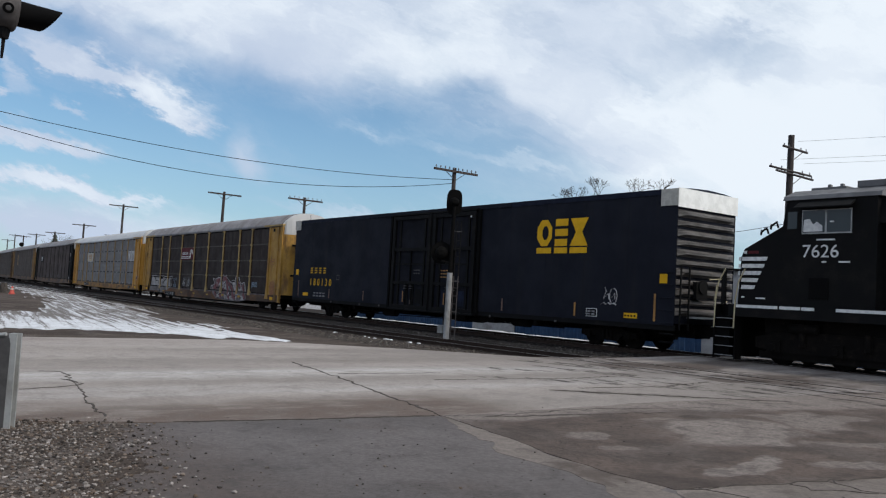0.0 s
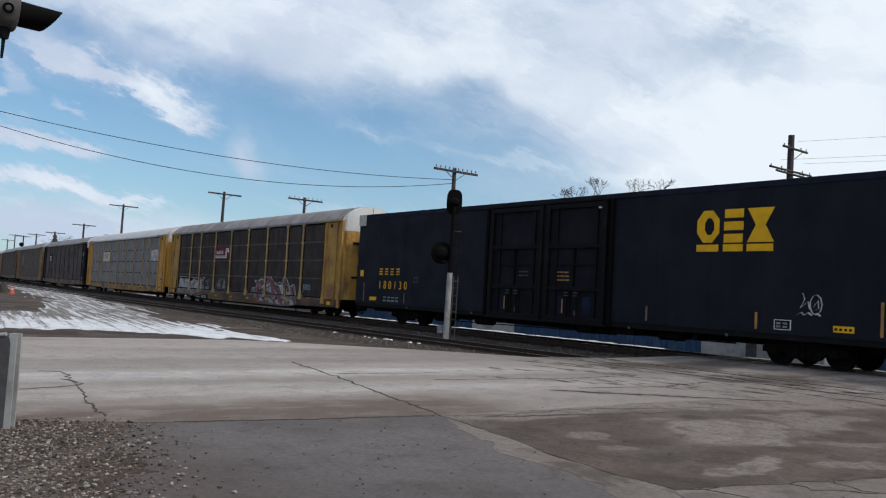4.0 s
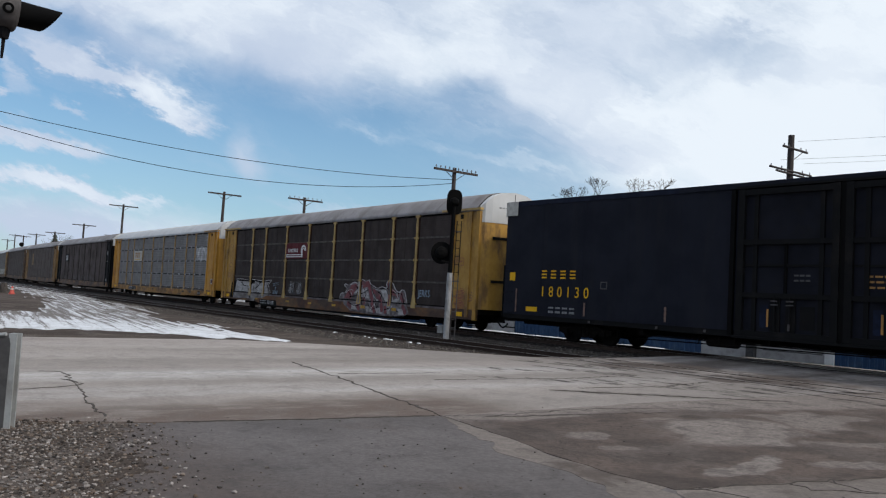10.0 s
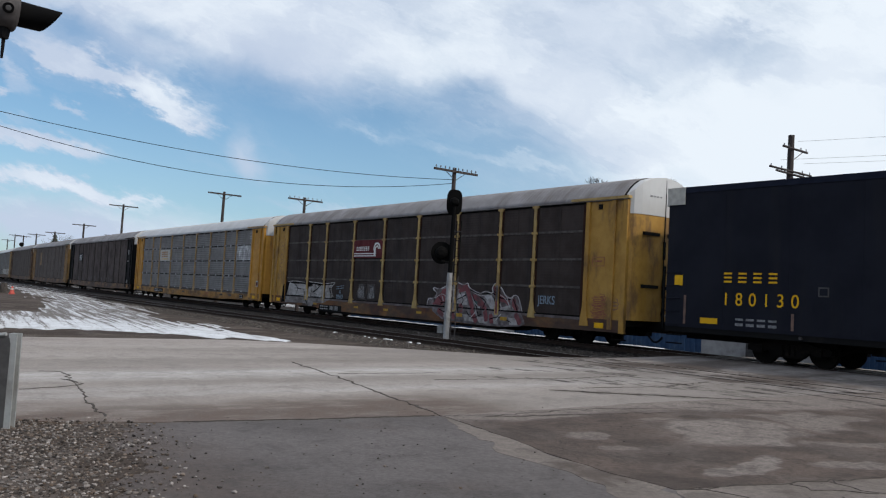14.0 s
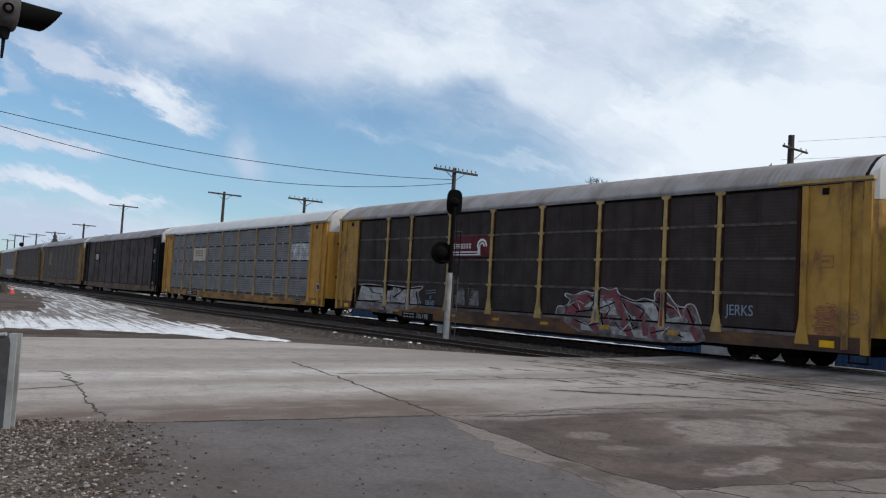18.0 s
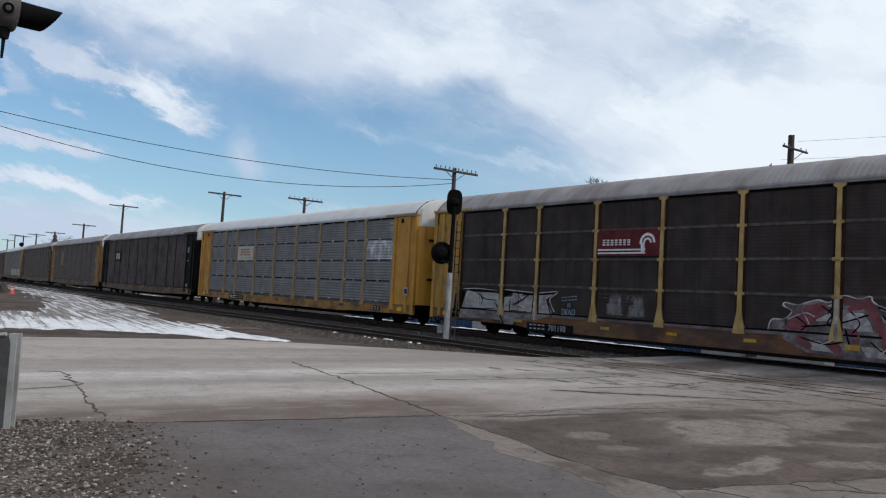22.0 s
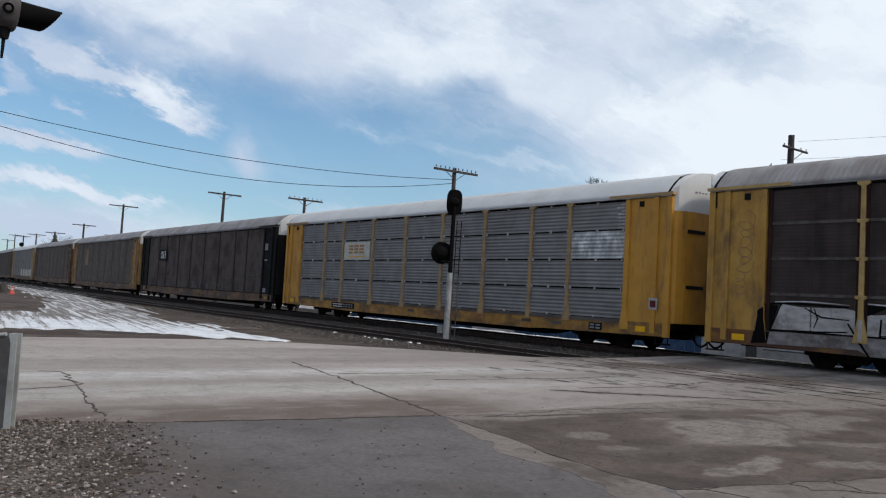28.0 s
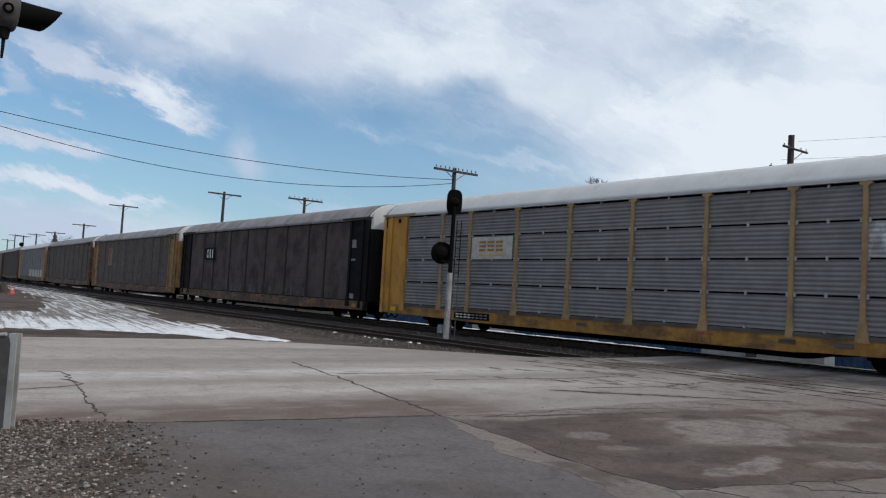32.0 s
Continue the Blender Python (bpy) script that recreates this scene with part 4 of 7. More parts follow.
def smoothed(points, n):
    """The points joined by a smooth curve, n steps between each two."""
    out = []
    for i in range(len(points) - 1):
        p0, p1, p2, p3 = (Vector(points[max(0, min(len(points) - 1, i + o))]) for o in (-1, 0, 1, 2))
        for q in range(n):
            t = q / n
            v = 0.5 * (2 * p1 + (p2 - p0) * t + (2 * p0 - 5 * p1 + 4 * p2 - p3) * t * t + (3 * p1 - p0 - 3 * p2 + p3) * t ** 3)
            out.append((v.x, v.y))
    return out + [tuple(points[-1])]


def rack_car(label, index, panel, post_mat, end_mat, sill_mat, roof_mat, cap_mat, strip=None, clips=None, special=None, near=True, tall=False, belly=0.40, rib=0.002):
    """A covered car for carrying motor cars: screens four high between posts, rounded end doors, arched roof."""
    car = car_root("autorack_car", -28.0 - HALF - 28.65 * index, label, "railway car")
    h, W = HALF, SIDE
    xs = [h - p for p in POSTS]
    special = special or {}
    # frame
    bm = bmesh.new()
    out = [(-h, 0.93), (h, 0.93), (h, 0.52), (h - 5.6, 0.46), (h - 6.4, belly), (-h + 6.6, belly), (-h + 5.6, 0.46), (-h, 0.52)]
    keel = max(belly, 0.34 if strip else 0.42)
    prism(bm, [(x, max(z, keel)) for x, z in out], 1, -W + 0.03, -W + 0.13)
    box(bm, -h, h, -W + 0.015, -W + 0.05, 0.86, 0.93)
    part("side_sill", bm, sill_mat, car)
    if belly < keel:
        bm = bmesh.new()
        prism(bm, [(h - 5.9, keel - 0.004), (h - 6.4, belly), (-h + 6.6, belly), (-h + 6.1, keel - 0.004)], 1, -W + 0.05, -W + 0.13)
        part("belly_plate", bm, IRON, car)
    bm = bmesh.new()
    prism(bm, out, 1, W - 0.13, W - 0.03)
    part("side_sill", bm, sill_mat, car)
    block("deck", IRON, car, -h + 0.02, h - 0.02, -W + 0.135, W - 0.135, 0.74, 0.95)
    bm = bmesh.new()
    box(bm, -h + 0.4, h - 0.4, -0.35, 0.35, 0.42, 0.74)
    prism(bm, [(-h + 5.6, 0.44), (-h + 6.8, 0.20), (h - 6.8, 0.20), (h - 5.6, 0.44)], 1, -0.33, 0.33)
    for x in np.linspace(-8.0, 8.0, 13):
        box(bm, x - 0.06, x + 0.06, -1.3, 1.3, 0.36, 0.74)
    box(bm, 2.0, 2.9, -1.2, -0.7, 0.36, 0.74)
    rod(bm, (-2.4, -0.9, 0.5), (-1.5, -0.9, 0.5), 0.19, 0.19, 10)
    rod(bm, (-5.5, -0.95, 0.42), (6.5, -0.95, 0.42), 0.025, 0.025, 6)
    part("underframe", bm, IRON, car)
    block("lining", IRON, car, -h + 0.15, h - 0.15, -W + 0.2, W - 0.2, 0.96, 5.0)
    block("top_rail", roof_mat, car, -h + 0.02, h - 0.02, -W - 0.012, -W + 0.13, 4.97, 5.05)
    block("far_wall", panel, car, -h, h, W - 0.13, W, 0.94, 5.05)
    # screens
    for i in range(len(xs) - 1):
        x0, x1 = xs[i + 1] + 0.05, xs[i] - 0.05
        for j in range(4):
            gap = 0.004 if tall else 0.028
            bm = rack_screen(x0, x1, LEVELS[j] + gap, LEVELS[j + 1] - gap, 7 if clips else 9, 0.022 if clips else (0.012 if tall else 0.004))
            part("panel", bm, special.get((i, j), panel), car)
        if strip:
            for z in LEVELS[1:-1]:
                block("level_strip", strip, car, x0 - 0.01, x1 + 0.01, -W + 0.045, -W + 0.11, z - 0.042, z + 0.036)
            block("sill_ledge", LEDGE_PALE, car, x0 - 0.03, x1 + 0.03, -W + 0.011, -W + 0.1, 0.855, 0.945)
            # thin black line above the ledge
            block("sill_line", SPRAY_BLACK, car, x0, x1, -W + 0.03, -W + 0.1, 0.945, 0.975)
            # dark red-brown strips on both sides of each post
            for xa, xb in ((x0 - 0.012, x0 + 0.10), (x1 - 0.10, x1 + 0.012)):
                block("post_strip", POST_STRIP, car, xa, xb, -W + 0.034, -W + 0.11, 0.98, 4.90)
            block("sheet_joint", DARK_POST, car, (x0 + x1) / 2 - 0.02, (x0 + x1) / 2 + 0.02, -W + 0.052, -W + 0.11, 0.99, 4.90)
            # black strip paints the shadow line under the roof edge
            block("head_shade", SPRAY_BLACK, car, x0, x1, -W + 0.04, -W + 0.11, 4.90, 4.945)
        if clips:
            block("sill_ledge", LEDGE_GRIME, car, x0 - 0.05, x1 + 0.05, -W + 0.008, -W + 0.1, 0.86, 0.975)
            for z in LEVELS[1:-1]:
                for x in ((x0 + x1) / 2, x0 + 0.06, x1 - 0.06):
                    block("clip", clips, car, x - 0.028, x + 0.028, -W + 0.03, -W + 0.10, z - 0.06, z + 0.06)
            for z in (LEVELS[0] + 0.03, LEVELS[4] - 0.02):
                x = (x0 + x1) / 2
                block("clip", clips, car, x - 0.025, x + 0.025, -W + 0.02, -W + 0.10, z - 0.04, z + 0.04)
    for n, x in enumerate(xs[1:-1]):
        bm = bmesh.new()
        foot = 0.80 if near else 0.90
        wide = 0.20 if n in (2, 3, 4, 5, 7, 0) else 0.12
        prism(bm, [(x - wide, foot), (x + wide, foot), (x + 0.07, 1.45), (x + 0.062, 4.84), (x + 0.17, 4.90), (x + 0.17, 5.0), (x - 0.17, 5.0), (x - 0.17, 4.90), (x - 0.062, 4.84), (x - 0.07, 1.45)], 1, -W - 0.008 if strip else (-W + 0.002 if clips else -W + 0.025), -W + 0.11)
        part("post", bm, post_mat, car)
        if strip:
            for z in LEVELS[1:-1]:
                bm = bmesh.new()
                for s in (-1, 1):
                    rod(bm, (x + s * 0.10, -W - 0.03, z - 0.02), (x + s * 0.10, -W + 0.06, z - 0.02), 0.05, 0.05, 8)
                box(bm, x - 0.15, x + 0.15, -W - 0.02, -W + 0.02, z - 0.025, z + 0.025)
                part("bracket", bm, post_mat, car)
    # end sections: posts, recessed sheet, ladder posts
    for e in (-1, 1):
        bm = bmesh.new()
        a, b = span(e * h, e * (h - POSTS[0]))
        box(bm, a, b, -W + 0.05, -W + 0.12, 0.62, 4.95)
        part("end_section", bm, end_mat, car)
        for px, wd in ((0.10, 0.10), (0.62, 0.09), (1.80, 0.10)):
            x = e * (h - px)
            bm = bmesh.new()
            if px == 1.80:
                prism(bm, [(x - 0.2, 0.66), (x + 0.2, 0.66), (x + 0.09, 1.35), (x + 0.09, 4.95), (x - 0.09, 4.95), (x - 0.09, 1.35)], 1, -W - 0.01, -W + 0.1)
            else:
                box(bm, x - wd, x + wd, -W - 0.012, -W + 0.1, 0.5 + 0.1 * (px > 0.3), 4.96)
                for q in range(9):
                    z = 0.95 + q * 0.43
                    rod(bm, (x, -W - 0.03, z), (x, -W - 0.005, z), 0.022, 0.022, 6)
            part("end_post", bm, end_mat, car)
        block("lift_eye", BLACK, car, e * (h - 1.25) - 0.09, e * (h - 1.25) + 0.09, -W + 0.02, -W + 0.06, 4.68, 4.86)
        block("eave_plate", post_mat, car, *span(e * (h + 0.06), e * (h - 2.6)), -W - 0.05, -W + 0.12, 5.0, 5.09)
        block("reflector", OCHRE_MARK if tall else DECAL_YELLOW, car, e * (h - 1.1) - 0.2, e * (h - 1.1) + 0.2, -W + 0.008, -W + 0.06, 0.62, 0.8)
        # two door leaves that meet in the middle, bowed out at the corners
        plan = [(-0.04, W - 0.10), (0.09, W - 0.20), (0.19, W - 0.48), (0.235, W - 0.80), (0.25, 0.012)]
        for side in (-1, 1):
            bm = bmesh.new()
            prism(bm, [(e * (h + dx), side * y) for dx, y in plan] + [(e * (h - 0.04), side * 0.012)], 2, 0.95, 4.50)
            part("end_door", bm, end_mat, car)
        block("door_seam", SPRAY_BLACK, car, *span(e * (h - 0.04), e * (h + 0.235)), -0.012, 0.012, 0.95, 4.50)
        # the white tops of the doors, cut to the arch of the roof
        arch_y = [W, W - 0.05, W - 0.30, W - 0.60, W - 1.0, 0.0]
        arch_z = [5.08, 5.17, 5.45, 5.67, 5.80, 5.87]
        bm = bmesh.new()
        prev = None
        for dx, half in [(-0.10, W - 0.035), (-0.04, W - 0.06)] + [(dx + 0.012, y + 0.012) for dx, y in plan[:-1]] + [(0.262, 0.55)]:
            tops = [half * c for c in (-1, -0.97, -0.9, -0.78, -0.6, -0.35, 0, 0.35, 0.6, 0.78, 0.9, 0.97, 1)]
            ring = [bm.verts.new((e * (h + dx), -half, 4.50))] + [bm.verts.new((e * (h + dx), y, float(np.interp(abs(y), arch_y[::-1], arch_z[::-1])) - 0.012 - 0.05 * max(0, dx))) for y in tops]
            ring.append(bm.verts.new((e * (h + dx), half, 4.50)))
            if prev:
                for q in range(len(ring) - 1):
                    bm.faces.new((prev[q], prev[q + 1], ring[q + 1], ring[q]))
                bm.faces.new((prev[0], ring[0], ring[-1], prev[-1]))
            prev = ring
        bm.faces.new(prev)
        cap = part("roof_cap", bm, cap_mat, car)
        arch = [(-W, 4.50), (-W, 5.08), (-W + 0.05, 5.17), (-W + 0.30, 5.44), (-W + 0.60, 5.67), (-W + 1.0, 5.80), (0, 5.87), (W - 1.0, 5.80), (W - 0.60, 5.67), (W - 0.30, 5.44), (W - 0.05, 5.17), (W, 5.08), (W, 4.50)]
        block("cap_seam", SPRAY_BLACK, cap, *span(e * (h + 0.2), e * (h + 0.268)), -0.012, 0.012, 4.52, 5.76)
        for q in range(2):
            for i in range(4):
                block("mark", DECAL_GREY, cap, *span(e * (h + 0.18), e * (h + 0.268)), -0.80 + q * 1.0 + i * 0.16, -0.70 + q * 1.0 + i * 0.16, 5.12, 5.17)
        bm = bmesh.new()
        prism(bm, [(yy * 0.992, zz - 0.012) for yy, zz in arch], 0, *span(e * (h - 0.23), e * (h - 0.095)))
        part("roof_seal", bm, BLACK, car)
        for z in (2.05, 3.82):
            for y in (-1.05, 0.15):
                block("door_bar", BLACK, car, *span(e * (h + 0.15), e * (h + 0.275)), y, y + 0.8, z - 0.02 * (y > 0), z + 0.11)
        bm = bmesh.new()
        rod(bm, (e * (h + 0.258), 0, 0.8), (e * (h + 0.258), 0, 5.3), 0.022, 0.022, 6)
        for za, zb in ((1.15, 1.30), (1.75, 2.35), (3.05, 3.65)):
            box(bm, *span(e * (h + 0.25), e * (h + 0.29)), -0.05, 0.05, za, zb)
        part("lock_rod", bm, BLACK, car)
        bm = bmesh.new()
        box(bm, *span(e * (h - 0.4), e * (h + 0.42)), -0.17, 0.17, 0.60, 0.90)
        box(bm, *span(e * (h + 0.36), e * (h + 0.66)), -0.13, 0.2, 0.62, 0.92)
        part("coupler", bm, IRON, car)
        bm = bmesh.new()
        last = None
        for q in range(9):
            p = Vector((e * (h + 0.05 + 0.08 * q), -0.45, 0.55 - 0.28 * math.sin(math.pi * q / 9)))
            if last:
                rod(bm, last, p, 0.035, 0.035, 6)
            last = p
        part("brake_hose", bm, BLACK, car)
        for z in (0.50, 0.28):
            block("step", IRON, car, *span(e * (h - 0.02), e * (h - 0.55)), -W + 0.02, -W + 0.2, z - 0.02, z + 0.02)
        for px in (0.04, 0.53):
            bm = bmesh.new()
            rod(bm, (e * (h - px), -W + 0.08, 0.28), (e * (h - px), -W + 0.08, 0.62), 0.02, 0.02, 6)
            part("step_hanger", bm, IRON, car)
    # roof, with standing seams
    arc = [(-W - 0.02, 5.03), (-W - 0.01, 5.08), (-W + 0.05, 5.17), (-W + 0.30, 5.44), (-W + 0.60, 5.67), (-W + 1.0, 5.80), (0, 5.87), (W - 1.0, 5.80), (W - 0.60, 5.67), (W - 0.30, 5.44), (W - 0.05, 5.17), (W + 0.01, 5.08), (W + 0.02, 5.03)]
    arc = smoothed(arc, 3)
    seams = 150 if near else 30
    stations = [(-h + 0.21, 0)]
    for i in range(seams):
        x = -h + 0.28 + i * (RACK - 0.56) / (seams - 1)
        stations += [(x - 0.05, 0), (x - 0.03, 1), (x + 0.03, 1), (x + 0.05, 0)]
    stations.append((h - 0.21, 0))
    verts, faces = [], []
    m = len(arc)
    for x, up in stations:
        verts += [(x, y * (1 + (rib * 0.6 if up else 0)), z + (rib if up and z > 5.1 else 0)) for y, z in arc]
    for i in range(len(stations) - 1):
        for q in range(m - 1):
            faces.append((i * m + q, i * m + q + 1, (i + 1) * m + q + 1, (i + 1) * m + q))
    faces += [tuple(range(m)), tuple(range(len(verts) - 1, len(verts) - 1 - m, -1))]
    bm = bmesh.new()
    vs = [bm.verts.new(v) for v in verts]
    for f in faces:
        bm.faces.new([vs[i] for i in f])
    part("roof", bm, roof_mat, car)
    trucks(car, (h - 3.35, -h + 4.1))
    return car


def X(u, index):
    """A place along the train, in the space of the autorack of that index."""
    return u + 28.0 + HALF + 28.65 * index


# the brown car
Y0 = -SIDE - 0.016
brown = rack_car("brown autorack car with yellow posts, red plaque and spray-painted sides", 0, BROWN_PANEL, POST_YELLOW, YELLOW_FADED, YELLOW_RUSTY, ROOF_GREY, ROOF_WHITE, strip=BROWN_STRIP, belly=0.235, rib=0.004)
sign = plate("plaque", DECAL_RED, brown, X(-45.80, 0), X(-43.12, 0), 3.07, 3.95, Y0 + 0.03, "dark red plaque with white marks", 0.02)
for z in (3.17, 3.28):
    plate("stripe", DECAL_WHITE, sign, X(-45.72, 0), X(-43.68, 0), z - 0.025, z + 0.025, Y0 + 0.008)
bm = bmesh.new()
for q in range(10):
    a0, a1 = math.pi * 1.05 - q * 0.33, math.pi * 1.05 - (q + 1) * 0.33
    for r0, r1 in ((0.23, 0.32), (0.10, 0.17)):
        cx, cz = X(-43.60, 0), 3.50
        vs = [(cx + math.cos(a) * r, cz + math.sin(a) * r) for a, r in ((a0, r0), (a0, r1), (a1, r1), (a1, r0))]
        prism(bm, vs, 1, Y0 + 0.002, Y0 + 0.01)
box(bm, X(-43.86, 0), X(-43.71, 0), Y0 + 0.002, Y0 + 0.01, 3.2, 3.5)
part("emblem", bm, DECAL_WHITE, sign)
for i in range(7):
    for z in (3.43, 3.505, 3.58):
        plate("mark", DECAL_WHITE, sign, X(-45.52 + i * 0.18, 0), X(-45.52 + i * 0.18 + 0.12, 0), z, z + 0.045, Y0 + 0.008)
# the red piece: a dusty ground, pale fills, leaning maroon bands, dark and pale lines
rnd = random.Random(3)


def fill(points, material, lift=0.004):
    """A flat of spray paint on the screens, or below them on the sill."""
    y = -SIDE + 0.058 if min(z for _, z in points) > 0.94 else -SIDE + 0.012
    bm = bmesh.new()
    prism(bm, [(X(u, 0), z) for u, z in points], 1, y - lift, y)
    part("spray_paint", bm, material, brown)


RED_TOP = [(-39.27, 1.0), (-39.16, 1.27), (-38.78, 1.31), (-38.57, 1.53), (-38.82, 1.67), (-38.76, 1.76), (-38.39, 1.71), (-37.87, 1.86), (-37.51, 1.81), (-37.13, 2.0), (-36.74, 1.93), (-36.44, 2.0),
           (-36.38, 1.88), (-36.18, 1.76), (-35.62, 1.61), (-35.27, 1.7), (-34.84, 1.64), (-34.84, 1.86), (-34.65, 2.02), (-34.33, 1.88), (-34.01, 1.56), (-33.69, 1.48), (-33.57, 1.57), (-33.3, 1.53), (-33.04, 1.0)]
RED_LOW = [(-33.04, 0.93), (-32.8, 0.54), (-33.14, 0.42), (-34.09, 0.36), (-35.27, 0.34), (-36.65, 0.36), (-38.08, 0.44), (-38.78, 0.74), (-38.85, 0.93)]
fill(RED_TOP, SPRAY_GROUND)
fill(RED_LOW, SPRAY_GROUND)
for line in (((-38.5, 1.42), (-38.15, 1.18), (-38.3, 1.02)), ((-37.75, 1.72), (-37.45, 1.5), (-37.55, 1.25), (-37.2, 1.05)), ((-36.95, 1.6), (-36.7, 1.3), (-36.9, 1.02)), ((-35.6, 1.45), (-35.25, 1.3), (-35.4, 1.05)),
             ((-34.75, 1.75), (-34.5, 1.45), (-34.6, 1.2)), ((-38.3, 0.85), (-37.6, 0.7), (-37.1, 0.8)), ((-36.4, 0.85), (-36.0, 0.6), (-35.4, 0.78)), ((-34.9, 0.6), (-34.3, 0.72), (-33.6, 0.55))):
    ribbon(brown, [(X(u, 0), z) for u, z in line], 0.04, SPRAY_BLACK, 0.015, rnd)
for line in (((-38.7, 1.3), (-38.2, 1.5), (-37.9, 1.4)), ((-37.3, 1.45), (-36.9, 1.5), (-36.65, 1.35)), ((-36.15, 1.5), (-35.9, 1.2), (-35.6, 1.0)), ((-34.4, 1.6), (-34.05, 1.45), (-33.8, 1.2)), ((-37.9, 0.6), (-37.3, 0.85)), ((-36.2, 0.5), (-35.8, 0.85)), ((-34.6, 0.5), (-34.2, 0.85))):
    ribbon(brown, [(X(u, 0), z) for u, z in line], 0.03, SPRAY_PALE, 0.016, rnd)
ribbon(brown, [(X(u, 0), z) for u, z in RED_TOP], 0.036, SPRAY_PALE, 0.018, rnd)
for out in (((-37.92, 1.3), (-37.35, 1.63), (-36.57, 1.66), (-36.74, 1.49), (-37.35, 1.31)), ((-37.0, 1.08), (-36.48, 1.41), (-36.35, 1.1)), ((-35.36, 1.42), (-34.84, 1.47), (-34.41, 0.97), (-34.84, 0.97)),
            ((-36.65, 0.72), (-36.13, 0.71), (-35.83, 0.45), (-36.48, 0.45)), ((-35.7, 0.64), (-35.1, 0.71), (-35.01, 0.42), (-35.53, 0.42)), ((-33.77, 0.73), (-33.38, 0.73), (-33.18, 0.46), (-33.69, 0.45)),
            ((-34.37, 1.07), (-33.69, 1.22), (-33.69, 1.02), (-34.33, 0.98)), ((-38.08, 0.76), (-37.71, 0.77), (-37.35, 0.5), (-37.92, 0.52)), ((-35.96, 1.25), (-35.7, 1.26), (-35.57, 1.02), (-35.83, 0.98)),
            ((-33.65, 1.28), (-33.53, 1.37), (-33.38, 1.1), (-33.61, 1.06)), ((-37.61, 1.69), (-37.21, 1.92), (-37.21, 1.7)), ((-34.75, 0.81), (-34.45, 0.83), (-34.37, 0.42), (-34.62, 0.43))):
    fill(out, SPRAY_SILVER, 0.006)
for out, material in ((((-38.89, 1.05), (-38.38, 1.35), (-38.19, 1.7), (-37.71, 1.8), (-37.53, 1.68), (-37.88, 1.31), (-38.16, 1.01)), SPRAY_RED),
                      (((-37.03, 1.67), (-36.62, 1.98), (-36.37, 1.95), (-36.42, 1.77), (-36.15, 1.4), (-35.99, 1.1), (-36.27, 1.08), (-36.38, 1.39), (-36.56, 1.67), (-37.0, 1.59)), SPRAY_RED),
                      (((-36.15, 1.58), (-35.83, 1.48), (-35.35, 1.14), (-35.69, 1.09)), SPRAY_RED),
                      (((-34.82, 1.9), (-34.62, 1.95), (-34.55, 1.63), (-34.13, 1.5), (-33.81, 1.27), (-34.2, 1.36), (-34.67, 1.5)), SPRAY_RED),
                      (((-37.17, 1.54), (-36.62, 1.57), (-36.46, 1.31), (-36.81, 1.13), (-37.3, 1.18)), SPRAY_PALE), (((-35.33, 1.5), (-34.93, 1.56), (-34.68, 1.39), (-34.5, 1.17), (-34.85, 1.12), (-35.08, 1.31)), SPRAY_PALE),
                      (((-35.95, 1.29), (-35.73, 1.39), (-35.75, 1.15), (-35.91, 1.08)), SPRAY_TEAL), (((-37.43, 1.80), (-37.05, 1.92), (-37.18, 1.74)), SPRAY_TEAL)):
    fill(out, material, 0.009)
for width, material, lift, lines in (
        (0.24, SPRAY_RED, 0.011, (((-38.65, 1.09), (-38.39, 1.35), (-38.02, 1.65)), ((-37.13, 1.86), (-36.74, 1.85), (-36.44, 1.91)), ((-36.48, 1.81), (-36.22, 1.3), (-35.96, 0.75), (-35.7, 0.45)),
                                  ((-36.0, 1.49), (-35.53, 1.26), (-35.18, 0.85), (-35.1, 0.5)), ((-34.62, 1.93), (-34.45, 1.54), (-34.01, 1.38), (-33.77, 1.28)), ((-33.49, 1.46), (-33.53, 1.23), (-33.26, 1.05)),
                                  ((-37.51, 0.87), (-37.17, 0.5)), ((-33.38, 0.9), (-33.06, 0.52)), ((-34.84, 0.81), (-34.75, 0.45)), ((-36.91, 1.14), (-36.74, 0.77)), ((-38.39, 0.84), (-37.97, 0.57)))),
        (0.05, SPRAY_BLACK, 0.014, (((-38.28, 1.13), (-37.77, 1.18), (-37.17, 1.29), (-36.48, 1.53)), ((-36.26, 1.73), (-35.7, 1.59), (-34.92, 1.62)), ((-34.84, 1.65), (-34.41, 1.49), (-33.93, 1.42), (-33.69, 1.45)),
                                    ((-37.35, 1.79), (-37.56, 1.5)), ((-37.08, 1.13), (-36.91, 0.7)), ((-36.13, 1.55), (-35.62, 0.77)), ((-34.75, 1.47), (-34.45, 0.98)), ((-33.57, 1.46), (-33.3, 0.99)),
                                    ((-39.1, 0.985), (-37.6, 0.975)), ((-37.2, 0.975), (-33.1, 0.975)))),
        (0.035, SPRAY_PALE, 0.016, (((-36.2, 1.68), (-35.6, 1.53), (-35.0, 1.56)), ((-38.3, 1.6), (-38.05, 1.2)), ((-36.0, 1.3), (-35.75, 0.8), (-35.5, 0.5)), ((-33.95, 1.5), (-33.75, 1.1)), ((-34.6, 1.5), (-34.2, 1.05))))):
    for line in lines:
        ribbon(brown, [(X(u, 0), z) for u, z in line], width, material, lift, rnd)
